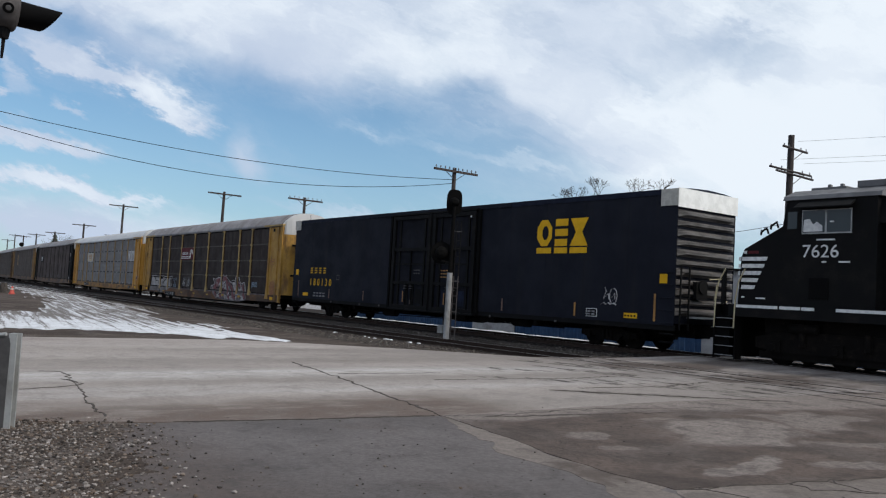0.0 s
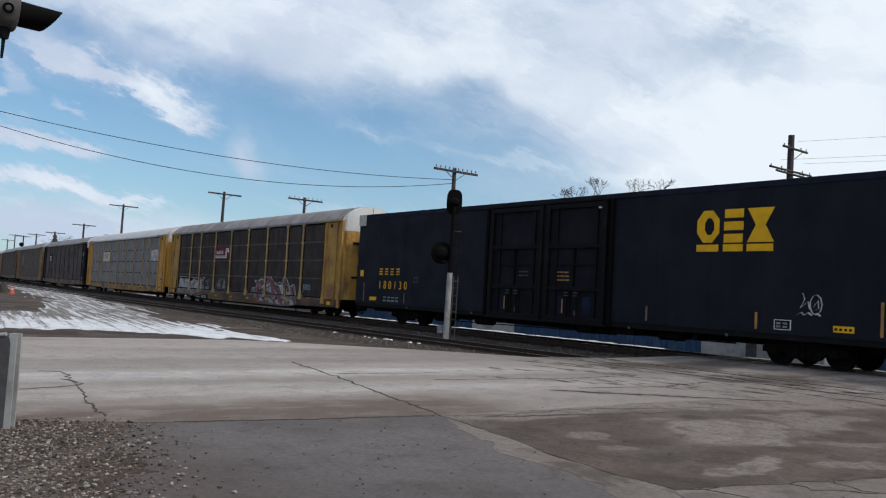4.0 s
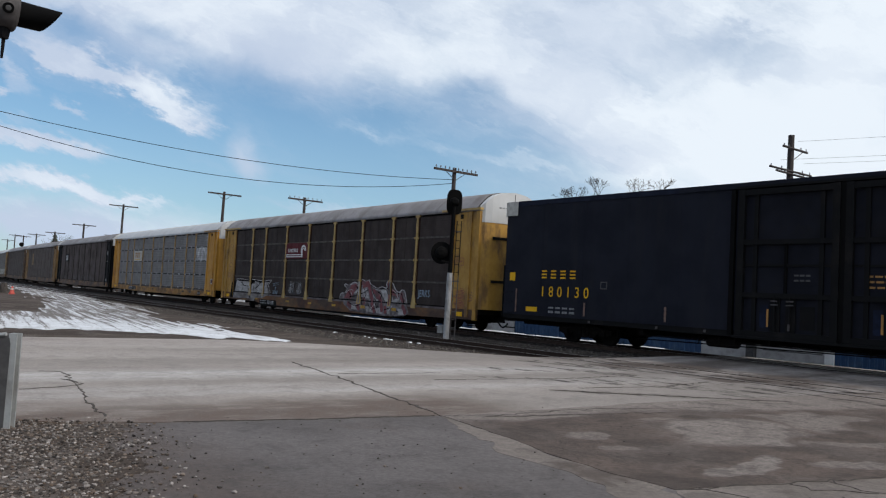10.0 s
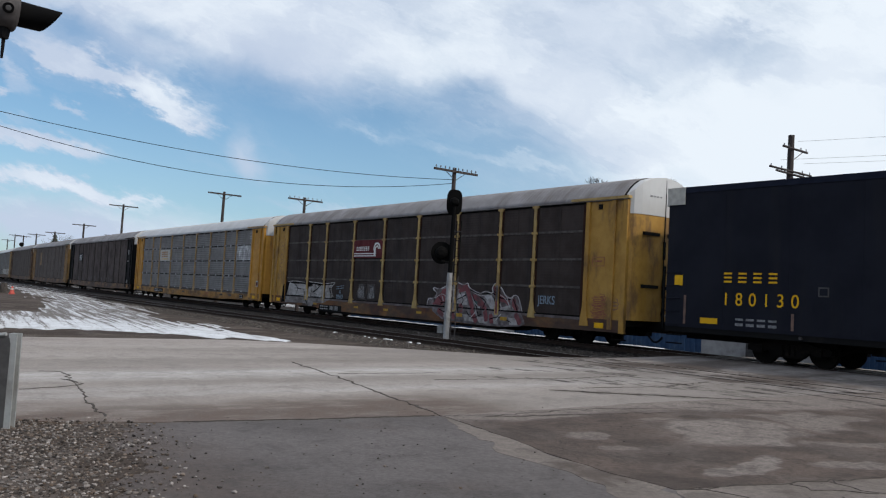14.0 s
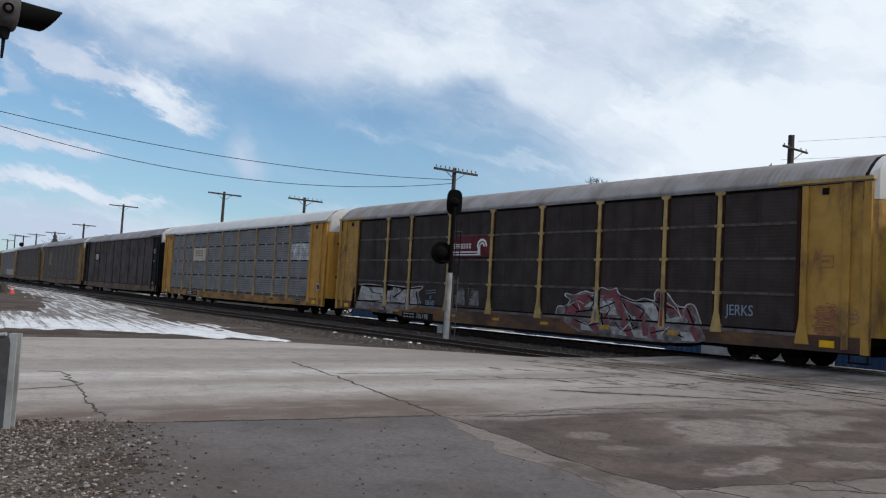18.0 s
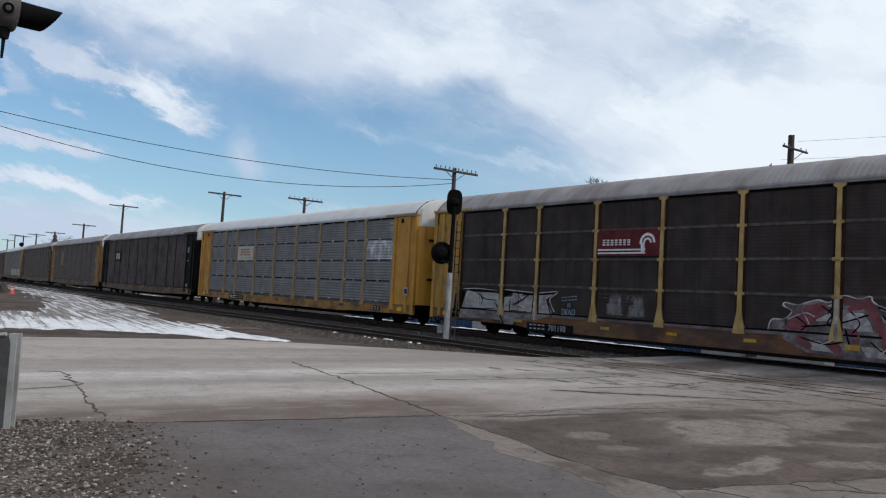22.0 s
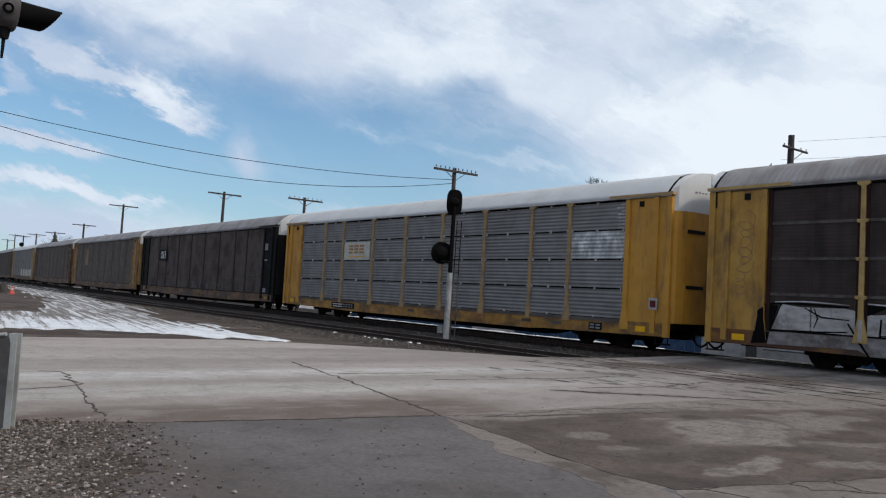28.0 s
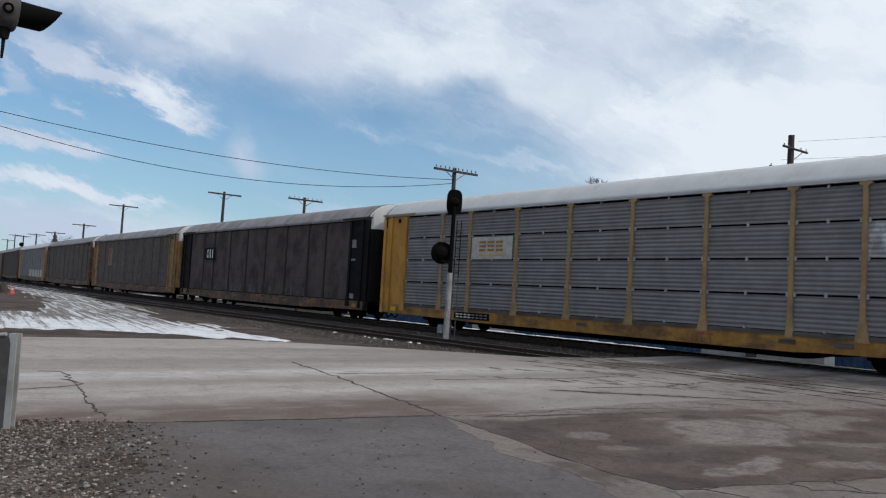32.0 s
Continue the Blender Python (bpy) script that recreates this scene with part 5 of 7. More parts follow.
for p, za, zb, material in ((6.5, 0.84, 1.35, SPRAY_RED), (6.5, 1.35, 2.0, SPRAY_GROUND), (9.3, 0.84, 1.25, SPRAY_GROUND), (9.3, 1.25, 1.9, SPRAY_SILVER)):
    x = HALF - p
    plate("spray_paint", material, brown, x - 0.055, x + 0.055, za, zb, -SIDE - 0.008, thick=0.004)
# the silver piece: dusty fills with black outlines
rnd = random.Random(11)
fill(((-53.2, 0.925), (-53.28, 0.58), (-51.9, 0.60), (-50.75, 0.62), (-50.44, 0.475), (-49.95, 0.475), (-49.75, 0.66), (-48.75, 0.70), (-47.9, 0.925)), SPRAY_DUSTY)
bm = bmesh.new()
prism(bm, [(HALF - 25.5 + a, z) for a, z in ((-0.2, 0.66), (0.2, 0.66), (0.09, 1.35), (0.09, 1.62), (-0.09, 1.5), (-0.09, 1.35))], 1, -SIDE - 0.015, -SIDE - 0.0105)
part("spray_paint", bm, SPRAY_BLACK, brown)
fill(((-53.15, 0.985), (-52.95, 1.64), (-51.1, 1.66), (-50.4, 1.52), (-49.0, 1.63), (-47.9, 1.68), (-48.2, 1.46), (-47.9, 0.985)), SPRAY_SILVER)
fill(((-53.6, 1.65), (-52.99, 1.67), (-53.2, 0.98), (-53.68, 0.98)), SPRAY_BLACK)
fill(((-53.22, 0.92), (-53.28, 0.62), (-53.78, 0.57), (-53.7, 0.92)), SPRAY_BLACK)
for out in (((-52.87, 1.71), (-52.22, 1.63), (-51.75, 1.38), (-50.98, 1.36), (-51.04, 1.07), (-53.19, 1.01)), ((-50.02, 1.74), (-49.46, 1.68), (-49.85, 1.26), (-49.22, 1.45), (-49.24, 1.02), (-50.22, 1.03)),
            ((-48.91, 1.65), (-47.82, 1.7), (-48.2, 1.48), (-47.88, 1.04), (-48.91, 1.0)), ((-51.9, 1.6), (-51.1, 1.62), (-51.05, 1.42), (-51.6, 1.44))):
    fill(out, SPRAY_SILVER, 0.006)
fill(((-50.8, 1.76), (-50.02, 1.72), (-50.52, 1.5)), SPRAY_BLACK, 0.007)
for width, lines in ((0.075, (((-53.6, 1.66), (-52.81, 1.75), (-51.04, 1.69)), ((-50.8, 1.76), (-48.91, 1.65), (-47.78, 1.72)), ((-51.04, 1.28), (-50.7, 0.8), (-50.41, 0.41)), ((-50.19, 1.43), (-50.22, 0.99), (-49.82, 0.49)),
                             ((-48.18, 1.48), (-47.84, 0.87)), ((-50.02, 1.23), (-49.46, 1.45), (-49.15, 1.65)))),
                     (0.05, (((-53.19, 0.975), (-51.2, 0.975)), ((-50.9, 0.975), (-48.0, 0.975)), ((-51.95, 1.62), (-51.85, 1.36), (-51.95, 1.1)), ((-49.75, 1.66), (-49.55, 1.4), (-49.9, 1.22), (-49.5, 1.12)), ((-53.19, 0.99), (-51.86, 1.0), (-51.04, 1.05)), ((-50.19, 1.01), (-49.24, 1.01)), ((-52.22, 1.63), (-51.75, 1.4), (-51.0, 1.36)), ((-48.2, 1.48), (-47.8, 1.7)), ((-48.9, 1.65), (-48.93, 0.75)), ((-52.9, 1.72), (-53.2, 1.0)))),):
    for line in lines:
        ribbon(brown, [(X(u, 0), z) for u, z in line], width, SPRAY_BLACK, 0.010, rnd, True)
for line in (((-53.1, 1.76), (-52.2, 1.80), (-51.0, 1.75)), ((-50.85, 1.82), (-49.6, 1.76), (-48.6, 1.73), (-47.65, 1.79), (-48.02, 1.5), (-47.75, 1.05))):
    ribbon(brown, [(X(u, 0), z) for u, z in line], 0.035, SPRAY_PALE, 0.011, rnd)
for p, za, zb in ((22.69, 0.84, 1.38), (20.75, 0.70, 1.62)):
    plate("spray_paint", SPRAY_SILVER, brown, HALF - p - 0.055, HALF - p + 0.055, za, zb, -SIDE - 0.008, thick=0.004)


def rubbed(name, tone, amount, seed):
    """Thin spray paint that is mostly scrubbed away: ragged upright smears with bare screen between them."""
    m = bpy.data.materials.new(name)
    m.use_nodes = True
    k = Nodes(m.node_tree)
    co = k.n("ShaderNodeTexCoord").outputs["Object"]
    edge = k.n("ShaderNodeTexCoord").outputs["Generated"]
    smear = k.noise(k.mapping(co, (seed, 0, seed), scale=(3.2, 1, 1.5)), 1.6, 6, 0.7)
    g = k.n("ShaderNodeSeparateXYZ", Vector=edge)
    inside = k.math("MULTIPLY", k.ramp(k.math("ABSOLUTE", k.math("SUBTRACT", g.outputs[0], 0.5)), 0.5, 0.3), k.ramp(k.math("ABSOLUTE", k.math("SUBTRACT", g.outputs[2], 0.45)), 0.5, 0.2))
    cover = k.math("MULTIPLY", k.ramp(smear, amount - 0.06, amount + 0.14, 0.0, 0.75), inside)
    bs = k.n("ShaderNodeBsdfPrincipled", Roughness=0.85)
    bs.inputs["Base Color"].default_value = (*tone, 1)
    bare = k.n("ShaderNodeBsdfTransparent")
    mixer = k.n("ShaderNodeMixShader")
    k.put(mixer, "i0", cover)
    k.put(mixer, "i1", bare.outputs[0])
    k.put(mixer, "i2", bs.outputs[0])
    k.n("ShaderNodeOutputMaterial", Surface=mixer.outputs[0])
    return m


def scrawl(parent, x0, x1, z0, z1, n, width, material, y, seed):
    """A thin looping scrawl of spray paint that runs down its field."""
    r = random.Random(seed)
    pts = []
    for i in range(n * 5 + 1):
        t, turn = i / (n * 5), 2 * math.pi * i / 5
        pts.append(((x0 + x1) / 2 + (x1 - x0) * 0.5 * math.sin(turn) * r.uniform(0.55, 1.0), z1 + (z0 - z1) * t + (z1 - z0) * 0.16 * math.cos(turn) * r.uniform(0.5, 1.1)))
    line = [Vector(p) for p in smoothed(pts, 4)]
    bm = bmesh.new()
    prev = None
    for i, p in enumerate(line):
        d = (line[min(i + 1, len(line) - 1)] - line[max(i - 1, 0)]).normalized()
        o = Vector((-d.y, d.x)) * width * 0.5 * r.uniform(0.7, 1.1)
        cur = [bm.verts.new((v.x, yy, v.y)) for v, yy in ((p - o, y), (p - o, y - 0.003), (p + o, y - 0.003), (p + o, y))]
        if prev:
            for q in range(4):
                bm.faces.new((prev[q], cur[q], cur[(q + 1) % 4], prev[(q + 1) % 4]))
        prev = cur
    part("spray_paint", bm, material, parent)


scrawl(brown, X(-54.35, 0), X(-53.75, 0), 2.6, 4.15, 6, 0.022, SPRAY_PURPLE, -SIDE + 0.048, 5)
scrawl(brown, X(-54.4, 0), X(-54.0, 0), 1.9, 2.5, 3, 0.02, SPRAY_PURPLE, -SIDE + 0.048, 6)
for z in (1.62, 1.30, 1.02):
    scrawl(brown, X(-29.55, 0), X(-28.78, 0), z - 0.22, z + 0.12, 5, 0.03, SPRAY_RUST, -SIDE + 0.048, int(z * 10))
scrawl(brown, X(-28.58, 0), X(-28.25, 0), 1.25, 1.6, 3, 0.03, SPRAY_PURPLE, -SIDE + 0.048, 9)
for za, zb, ua, ub in ((3.02, 3.05, -29.55, -28.98), (2.72, 2.75, -29.55, -28.98), (2.72, 3.05, -29.55, -29.52), (2.72, 3.05, -29.01, -28.98), (2.87, 2.93, -29.45, -29.08)):
    plate("mark", SPRAY_RUST, brown, X(ua, 0), X(ub, 0), za, zb, -SIDE + 0.048)
words("spray_paint", "JERKS", 0.44, DECAL_BLUE, brown, X(-32.2, 0), -SIDE + 0.05, 1.33, squeeze=0.82)
for q in range(5):
    for z in (1.47, 1.58):
        plate("spray_paint", DECAL_BLUE, brown, X(-47.42 + q * 0.16, 0), X(-47.31 + q * 0.16, 0), z + q * 0.015, z + 0.035 + q * 0.015, -SIDE + 0.055)
words("spray_paint", "IS", 0.22, DECAL_BLUE, brown, X(-47.12, 0), -SIDE + 0.05, 1.26)
words("spray_paint", "DEAD", 0.30, DECAL_BLUE, brown, X(-47.40, 0), -SIDE + 0.05, 0.99, squeeze=0.85)
for ua, ub, za, zb, amount, seed in ((-45.45, -43.55, 1.04, 1.90, 0.50, 0.0), (-42.85, -42.1, 1.10, 1.95, 0.60, 4.0), (-45.3, -44.6, 1.06, 1.6, 0.47, 9.0), (-44.35, -43.6, 1.06, 1.5, 0.47, 14.0)):
    plate("spray_paint", rubbed("rubbed-out spray paint", (0.19, 0.18, 0.178), amount, seed), brown, X(ua, 0), X(ub, 0), za, zb, -SIDE + (0.055 if seed < 8 else 0.050), thick=0.003)
words("digit", "701198", 0.30, DECAL_DULL, plate("number_plate", BLACK, brown, X(-49.15, 0), X(-46.75, 0), 0.30, 0.62, -SIDE + 0.03), X(-48.02, 0), -SIDE + 0.018, 0.37)
for q in range(4):
    for z in (0.385, 0.52):
        plate("mark", DECAL_DULL, brown, X(-49.0 + q * 0.22, 0), X(-48.86 + q * 0.22, 0), z, z + 0.05, -SIDE + 0.022)
for u in (-45.28, -42.53, -49.6, -39.8):
    plate("reflector", SIGN_YELLOW, brown, X(u, 0) - 0.20, X(u, 0) + 0.20, 0.58, 0.68, -SIDE + 0.012)
for u in (-36.85, -34.05):
    plate("reflector", SIGN_YELLOW, brown, X(u, 0) - 0.20, X(u, 0) + 0.20, 0.60, 0.74, -SIDE + 0.001)
# the grey car with yellow ends
grey = rack_car("grey galvanised autorack car with yellow ends and a white roof", 1, GREY_PANEL, TAN_POST, YELLOW, YELLOW_SILL, ROOF_WHITE, ROOF_WHITE, clips=CLEAN_PANEL,
                special={(0, 2): FLAKED_PANEL})
sign = plate("plaque", PLAQUE_WHITE, grey, X(-77.25, 1), X(-74.75, 1), 2.98, 3.88, -SIDE + 0.045, "white plaque with yellow marks", 0.02)
for q in range(3):
    for z in (3.30, 3.46, 3.62):
        plate("mark", OCHRE_MARK, sign, X(-76.75 + q * 0.52, 1), X(-76.75 + q * 0.52 + 0.40, 1), z, z + 0.10, -SIDE + 0.022)
    plate("mark", DECAL_YELLOW, sign, X(-76.75 + q * 0.52, 1), X(-76.75 + q * 0.52 + 0.5, 1), 3.12, 3.17, -SIDE + 0.022)
for j in range(8):
    za = LEVELS[3] + 0.04 + j * 0.112
    wide = 0.34 + 0.30 * noise.noise(Vector((j * 0.9, 3, 1)))
    plate("flaked_patch", FLAKED_PANEL, grey, X(-58.55, 1) - wide, X(-58.5, 1), za, za + 0.055, -SIDE + 0.058, thick=0.004)
plate("number_plate", BLACK, grey, X(-78.2, 1), X(-75.9, 1), 0.52, 0.80, -SIDE + 0.025)
for q in range(8):
    for z in (0.58, 0.69):
        plate("mark", DECAL_WHITE if q < 4 else DECAL_GREY, grey, X(-78.05 + q * 0.26, 1), X(-77.88 + q * 0.26, 1), z, z + 0.05, -SIDE + 0.018)
plate("data_panel", BLACK, grey, X(-60.0, 1), X(-59.4, 1), 0.56, 0.80, -SIDE + 0.012)
for q in range(3):
    plate("mark", SPRAY_RUST, grey, X(-66.5 + q * 0.34, 1), X(-66.22 + q * 0.34, 1), 0.70, 0.77, -SIDE + 0.012)
    plate("mark", SPRAY_RUST, grey, X(-66.40 + q * 0.34, 1), X(-66.32 + q * 0.34, 1), 0.50, 0.70, -SIDE + 0.012)
for u in (-63.2, -70.9, -61.6):
    plate("mark", LEDGE_GRIME, grey, X(u, 1) - 0.25, X(u, 1) + 0.25, 0.64, 0.76, -SIDE + 0.012)
tag = plate("placard", DECAL_DULL, grey, X(-57.42, 1), X(-57.08, 1), 1.35, 1.72, -SIDE - 0.012, "white placard with a red mark")
plate("mark", DECAL_RED, tag, X(-57.36, 1), X(-57.14, 1), 1.42, 1.64, -SIDE - 0.018)
for q in range(2):
    for r in range(2):
        plate("mark", DECAL_GREY, grey, X(-59.94 + q * 0.27, 1), X(-59.74 + q * 0.27, 1), 0.60 + r * 0.10, 0.66 + r * 0.10, -SIDE + 0.005)

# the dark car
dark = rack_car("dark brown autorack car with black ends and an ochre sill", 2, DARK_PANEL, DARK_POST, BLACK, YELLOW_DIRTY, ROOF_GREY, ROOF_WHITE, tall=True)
sign = plate("plaque", BLACK, dark, X(-107.7, 2), X(-105.75, 2), 3.05, 3.88, -SIDE - 0.012, "black plaque with a white mark", 0.02)
bm = bmesh.new()
for q in range(12):
    a0, a1 = q * math.pi / 6, (q + 1) * math.pi / 6
    cx, cz = X(-107.0, 2), 3.46
    prism(bm, [(cx + math.cos(a) * r * 0.8, cz + math.sin(a) * r) for a, r in ((a0, 0.2), (a0, 0.3), (a1, 0.3), (a1, 0.2))], 1, -SIDE - 0.04, -SIDE - 0.03)
box(bm, X(-106.6, 2), X(-106.48, 2), -SIDE - 0.04, -SIDE - 0.03, 3.16, 3.76)
box(bm, X(-106.2, 2), X(-106.08, 2), -SIDE - 0.04, -SIDE - 0.03, 3.16, 3.76)
part("emblem", bm, DECAL_WHITE, sign)
for z0, z1 in ((1.0, 1.35), (3.55, 4.05), (2.9, 3.1)):
    plate("placard", DECAL_GREY, dark, X(-86.95, 2), X(-86.55, 2), z0 + 0.04, z1 - 0.06, -SIDE + 0.045)
for q in range(22):
    xa = -108 + q * 0.75
    plate("spray_paint", SPRAY_FAINT, dark, X(xa, 2), X(xa + rnd.uniform(0.1, 0.5), 2), 1.0, rnd.uniform(1.1, 1.6), -SIDE + 0.056)

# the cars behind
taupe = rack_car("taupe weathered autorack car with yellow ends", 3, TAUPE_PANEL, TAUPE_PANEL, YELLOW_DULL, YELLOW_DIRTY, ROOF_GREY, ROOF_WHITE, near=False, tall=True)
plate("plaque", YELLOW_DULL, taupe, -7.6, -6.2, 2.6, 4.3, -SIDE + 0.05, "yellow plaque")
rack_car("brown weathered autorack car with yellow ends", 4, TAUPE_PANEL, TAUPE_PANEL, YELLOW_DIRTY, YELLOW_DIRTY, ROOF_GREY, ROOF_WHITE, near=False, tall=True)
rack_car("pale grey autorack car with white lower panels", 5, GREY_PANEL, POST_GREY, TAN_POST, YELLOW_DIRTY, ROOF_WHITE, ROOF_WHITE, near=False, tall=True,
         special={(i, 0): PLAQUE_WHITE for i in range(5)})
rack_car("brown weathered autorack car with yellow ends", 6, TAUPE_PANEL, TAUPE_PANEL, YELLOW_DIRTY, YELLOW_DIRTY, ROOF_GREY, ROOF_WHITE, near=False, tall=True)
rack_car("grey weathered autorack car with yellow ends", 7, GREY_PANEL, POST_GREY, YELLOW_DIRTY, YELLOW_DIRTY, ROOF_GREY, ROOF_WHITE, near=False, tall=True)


def boxcar():
    car = car_root("boxcar", -13.2, "long dark blue high-cube boxcar with yellow marks", "railway car")
    h, W = 13.2, 1.53

    def B(u):
        return u + 13.2
    block("body", NAVY, car, -h + 0.03, h - 0.03, -W + 0.03, W - 0.03, 0.95, 5.05)
    # side sheets with welded joints
    for a, b, n in ((-26.4, -16.2, 5), (-9.85, 0.0, 5)):
        for i in range(n):
            x0, x1 = B(a + (b - a) * i / n), B(a + (b - a) * (i + 1) / n)
            block("side_sheet", NAVY, car, x0 + 0.008, x1 - 0.008, -W, -W + 0.028, 0.88, 5.02)
            block("rivet_strip", NAVY, car, x1 - 0.03, x1 + 0.03, -W - 0.004, -W, 0.9, 5.0)
    block("far_side", NAVY, car, -h, h, W - 0.028, W, 0.88, 5.02)
    bm = bmesh.new()
    prism(bm, [(-W - 0.02, 5.02), (-W - 0.02, 5.20), (-0.8, 5.27), (0, 5.30), (0.8, 5.27), (W + 0.02, 5.20), (W + 0.02, 5.02)], 0, -h - 0.04, h + 0.04)
    for i in range(21):
        x = -h + 0.3 + i * (2 * h - 0.6) / 20
        prism(bm, [(-W - 0.015, 5.19), (-0.8, 5.295), (0, 5.325), (0.8, 5.295), (W + 0.015, 5.19)], 0, x - 0.04, x + 0.04)
    part("roof", bm, ROOF_NAVY, car)
    # sill, deeper under the doors
    bm = bmesh.new()
    prism(bm, [(-h, 0.90), (h, 0.90), (h, 0.72), (h - 6.2, 0.72), (h - 8.0, 0.70), (-h + 8.0, 0.70), (-h + 6.2, 0.72), (-h, 0.72)], 1, -W + 0.02, -W + 0.12)
    part("side_sill", bm, BLACK, car)
    bm = bmesh.new()
    box(bm, -h, h, -0.4, 0.4, 0.5, 0.95)
    box(bm, -5.0, 5.0, -1.3, 1.3, 0.72, 0.9)
    box(bm, 3.4, 4.3, -1.3, -0.8, 0.46, 0.8)
    rod(bm, (5.2, -1.0, 0.56), (6.1, -1.0, 0.56), 0.16, 0.16, 10)
    rod(bm, (-4.2, -1.0, 0.5), (-3.2, -1.0, 0.5), 0.17, 0.17, 10)
    rod(bm, (-7, -1.05, 0.50), (8, -1.05, 0.50), 0.025, 0.025, 6)
    for x in (-6.5, -2, 1.5, 6.8):
        box(bm, x - 0.08, x + 0.08, -1.4, 1.4, 0.52, 0.7)
    box(bm, 1.8, 2.5, -1.35, -0.8, 0.40, 0.72)
    rod(bm, (2.5, -1.0, 0.52), (3.3, -1.0, 0.52), 0.12, 0.12, 10)
    part("underframe", bm, IRON, car)
    bm = bmesh.new()
    rod(bm, (B(-20.0), -W + 0.3, 0.38), (B(-9.5), -W + 0.3, 0.49), 0.02, 0.02, 6)
    part("brake_rod", bm, IRON, car)
    for u in (-17.6, -16.9, -12.4, -11.8):
        bm = bmesh.new()
        rod(bm, (B(u), -W + 0.3, 0.40), (B(u), -W + 0.3, 0.66), 0.018, 0.018, 6)
        part("rod_hanger", bm, IRON, car)
    # two plug doors in heavy frames, with lock bars, braces and handles
    for a, b in ((-16.1, -13.08), (-12.92, -9.95)):
        door = block("door", DOOR_NAVY, car, B(a), B(b), -W - 0.02, -W + 0.03, 0.76, 4.98)
        mid = (a + b) / 2
        for x, w, out in ((a + 0.10, 0.10, 0.13), (a + 0.55, 0.06, 0.08), (b - 0.50, 0.06, 0.08), (b - 0.10, 0.10, 0.13)):
            block("frame_post", BLACK, door, B(x) - w, B(x) + w, -W - out, -W - 0.02, 0.76, 4.98)
        for z, t, out in ((0.84, 0.08, 0.12), (1.93, 0.07, 0.11), (2.78, 0.03, 0.06), (3.44, 0.07, 0.11), (4.88, 0.08, 0.12)):
            block("frame_rail", BLACK, door, B(a) + 0.2, B(b) - 0.2, -W - out, -W - 0.02, z - t, z + t)
        block("inner_post", SPRAY_BLACK, door, B(mid) - 0.06, B(mid) + 0.02, -W - 0.075, -W - 0.02, 2.0, 3.37)
        for dx in (-0.30, 0.16):
            block("lock_panel", BLACK, door, B(mid + dx) - 0.14, B(mid + dx) + 0.14, -W - 0.06, -W - 0.02, 0.93, 1.86)
            bm = bmesh.new()
            rod(bm, (B(mid + dx), -W - 0.09, 0.70), (B(mid + dx), -W - 0.09, 1.95), 0.03, 0.03, 8)
            part("lock_bar", bm, BLACK, door)
            block("handle", HOUSING, door, B(mid + dx) - 0.10, B(mid + dx) + 0.10, -W - 0.13, -W - 0.09, 1.76, 1.80)
            block("handle", DARK_STEEL, door, B(mid + dx) - 0.10, B(mid + dx) + 0.10, -W - 0.13, -W - 0.09, 1.66, 1.69)
        block("handle", HOUSING, door, B(mid + 0.16) - 0.025, B(mid + 0.16) + 0.025, -W - 0.14, -W - 0.10, 0.98, 1.16)
        for x0, x1 in ((a + 0.72, mid - 0.52), (mid + 0.42, b - 0.66)):
            block("scuffed_panel", SCUFF_BLUE if a > -14 or x0 < mid else BLACK, door, B(x0), B(x1), -W - 0.026, -W - 0.02, 1.02, 1.66)
        plate("mark", OCHRE_MARK, door, B(mid - 0.55), B(mid - 0.49), 1.05, 1.55, -W - 0.062)
        for q in range(3 if a > -14 else 2):
            for r in range(3):
                xa = mid - 0.98 + r * 0.24 + 0.03 * q if a > -14 else mid + 0.22 + r * 0.17
                plate("mark", OCHRE_MARK if a > -14 else DARK_STEEL, door, B(xa), B(xa + (0.19 if a > -14 else 0.13)), 2.48 - q * 0.14, 2.53 - q * 0.14, -W - 0.024)
        block("door_track", BLACK, car, B(a) - 0.1, B(b) + 0.1, -W - 0.14, -W, 0.68, 0.75)
        block("door_track", BLACK, car, B(a) - 0.1, B(b) + 0.1, -W - 0.12, -W, 5.0, 5.07)
    # header over the door bay, and the posts that flank it
    block("door_header", NAVY, car, B(-18.3), B(-7.9), -W - 0.05, -W - 0.022, 5.03, 5.17)
    for u in (-16.3, -13.0, -9.75):
        block("bay_post", SPRAY_BLACK, car, B(u) - 0.07, B(u) + 0.07, -W - 0.10, -W + 0.02, 0.74, 5.0)
    for u, z in ((-19.0, 0.78), (-17.2, 0.80), (-8.9, 0.72), (-5.2, 0.74), (-21.9, 0.80)):
        block("lift_lug", HOUSING, car, B(u) - 0.04, B(u) + 0.04, -W - 0.01, -W + 0.03, z - 0.04, z + 0.04)
    block("lamp_bracket", DECAL_WHITE, car, B(-10.35), B(-10.25), -W - 0.10, -W - 0.02, 4.72, 4.84)
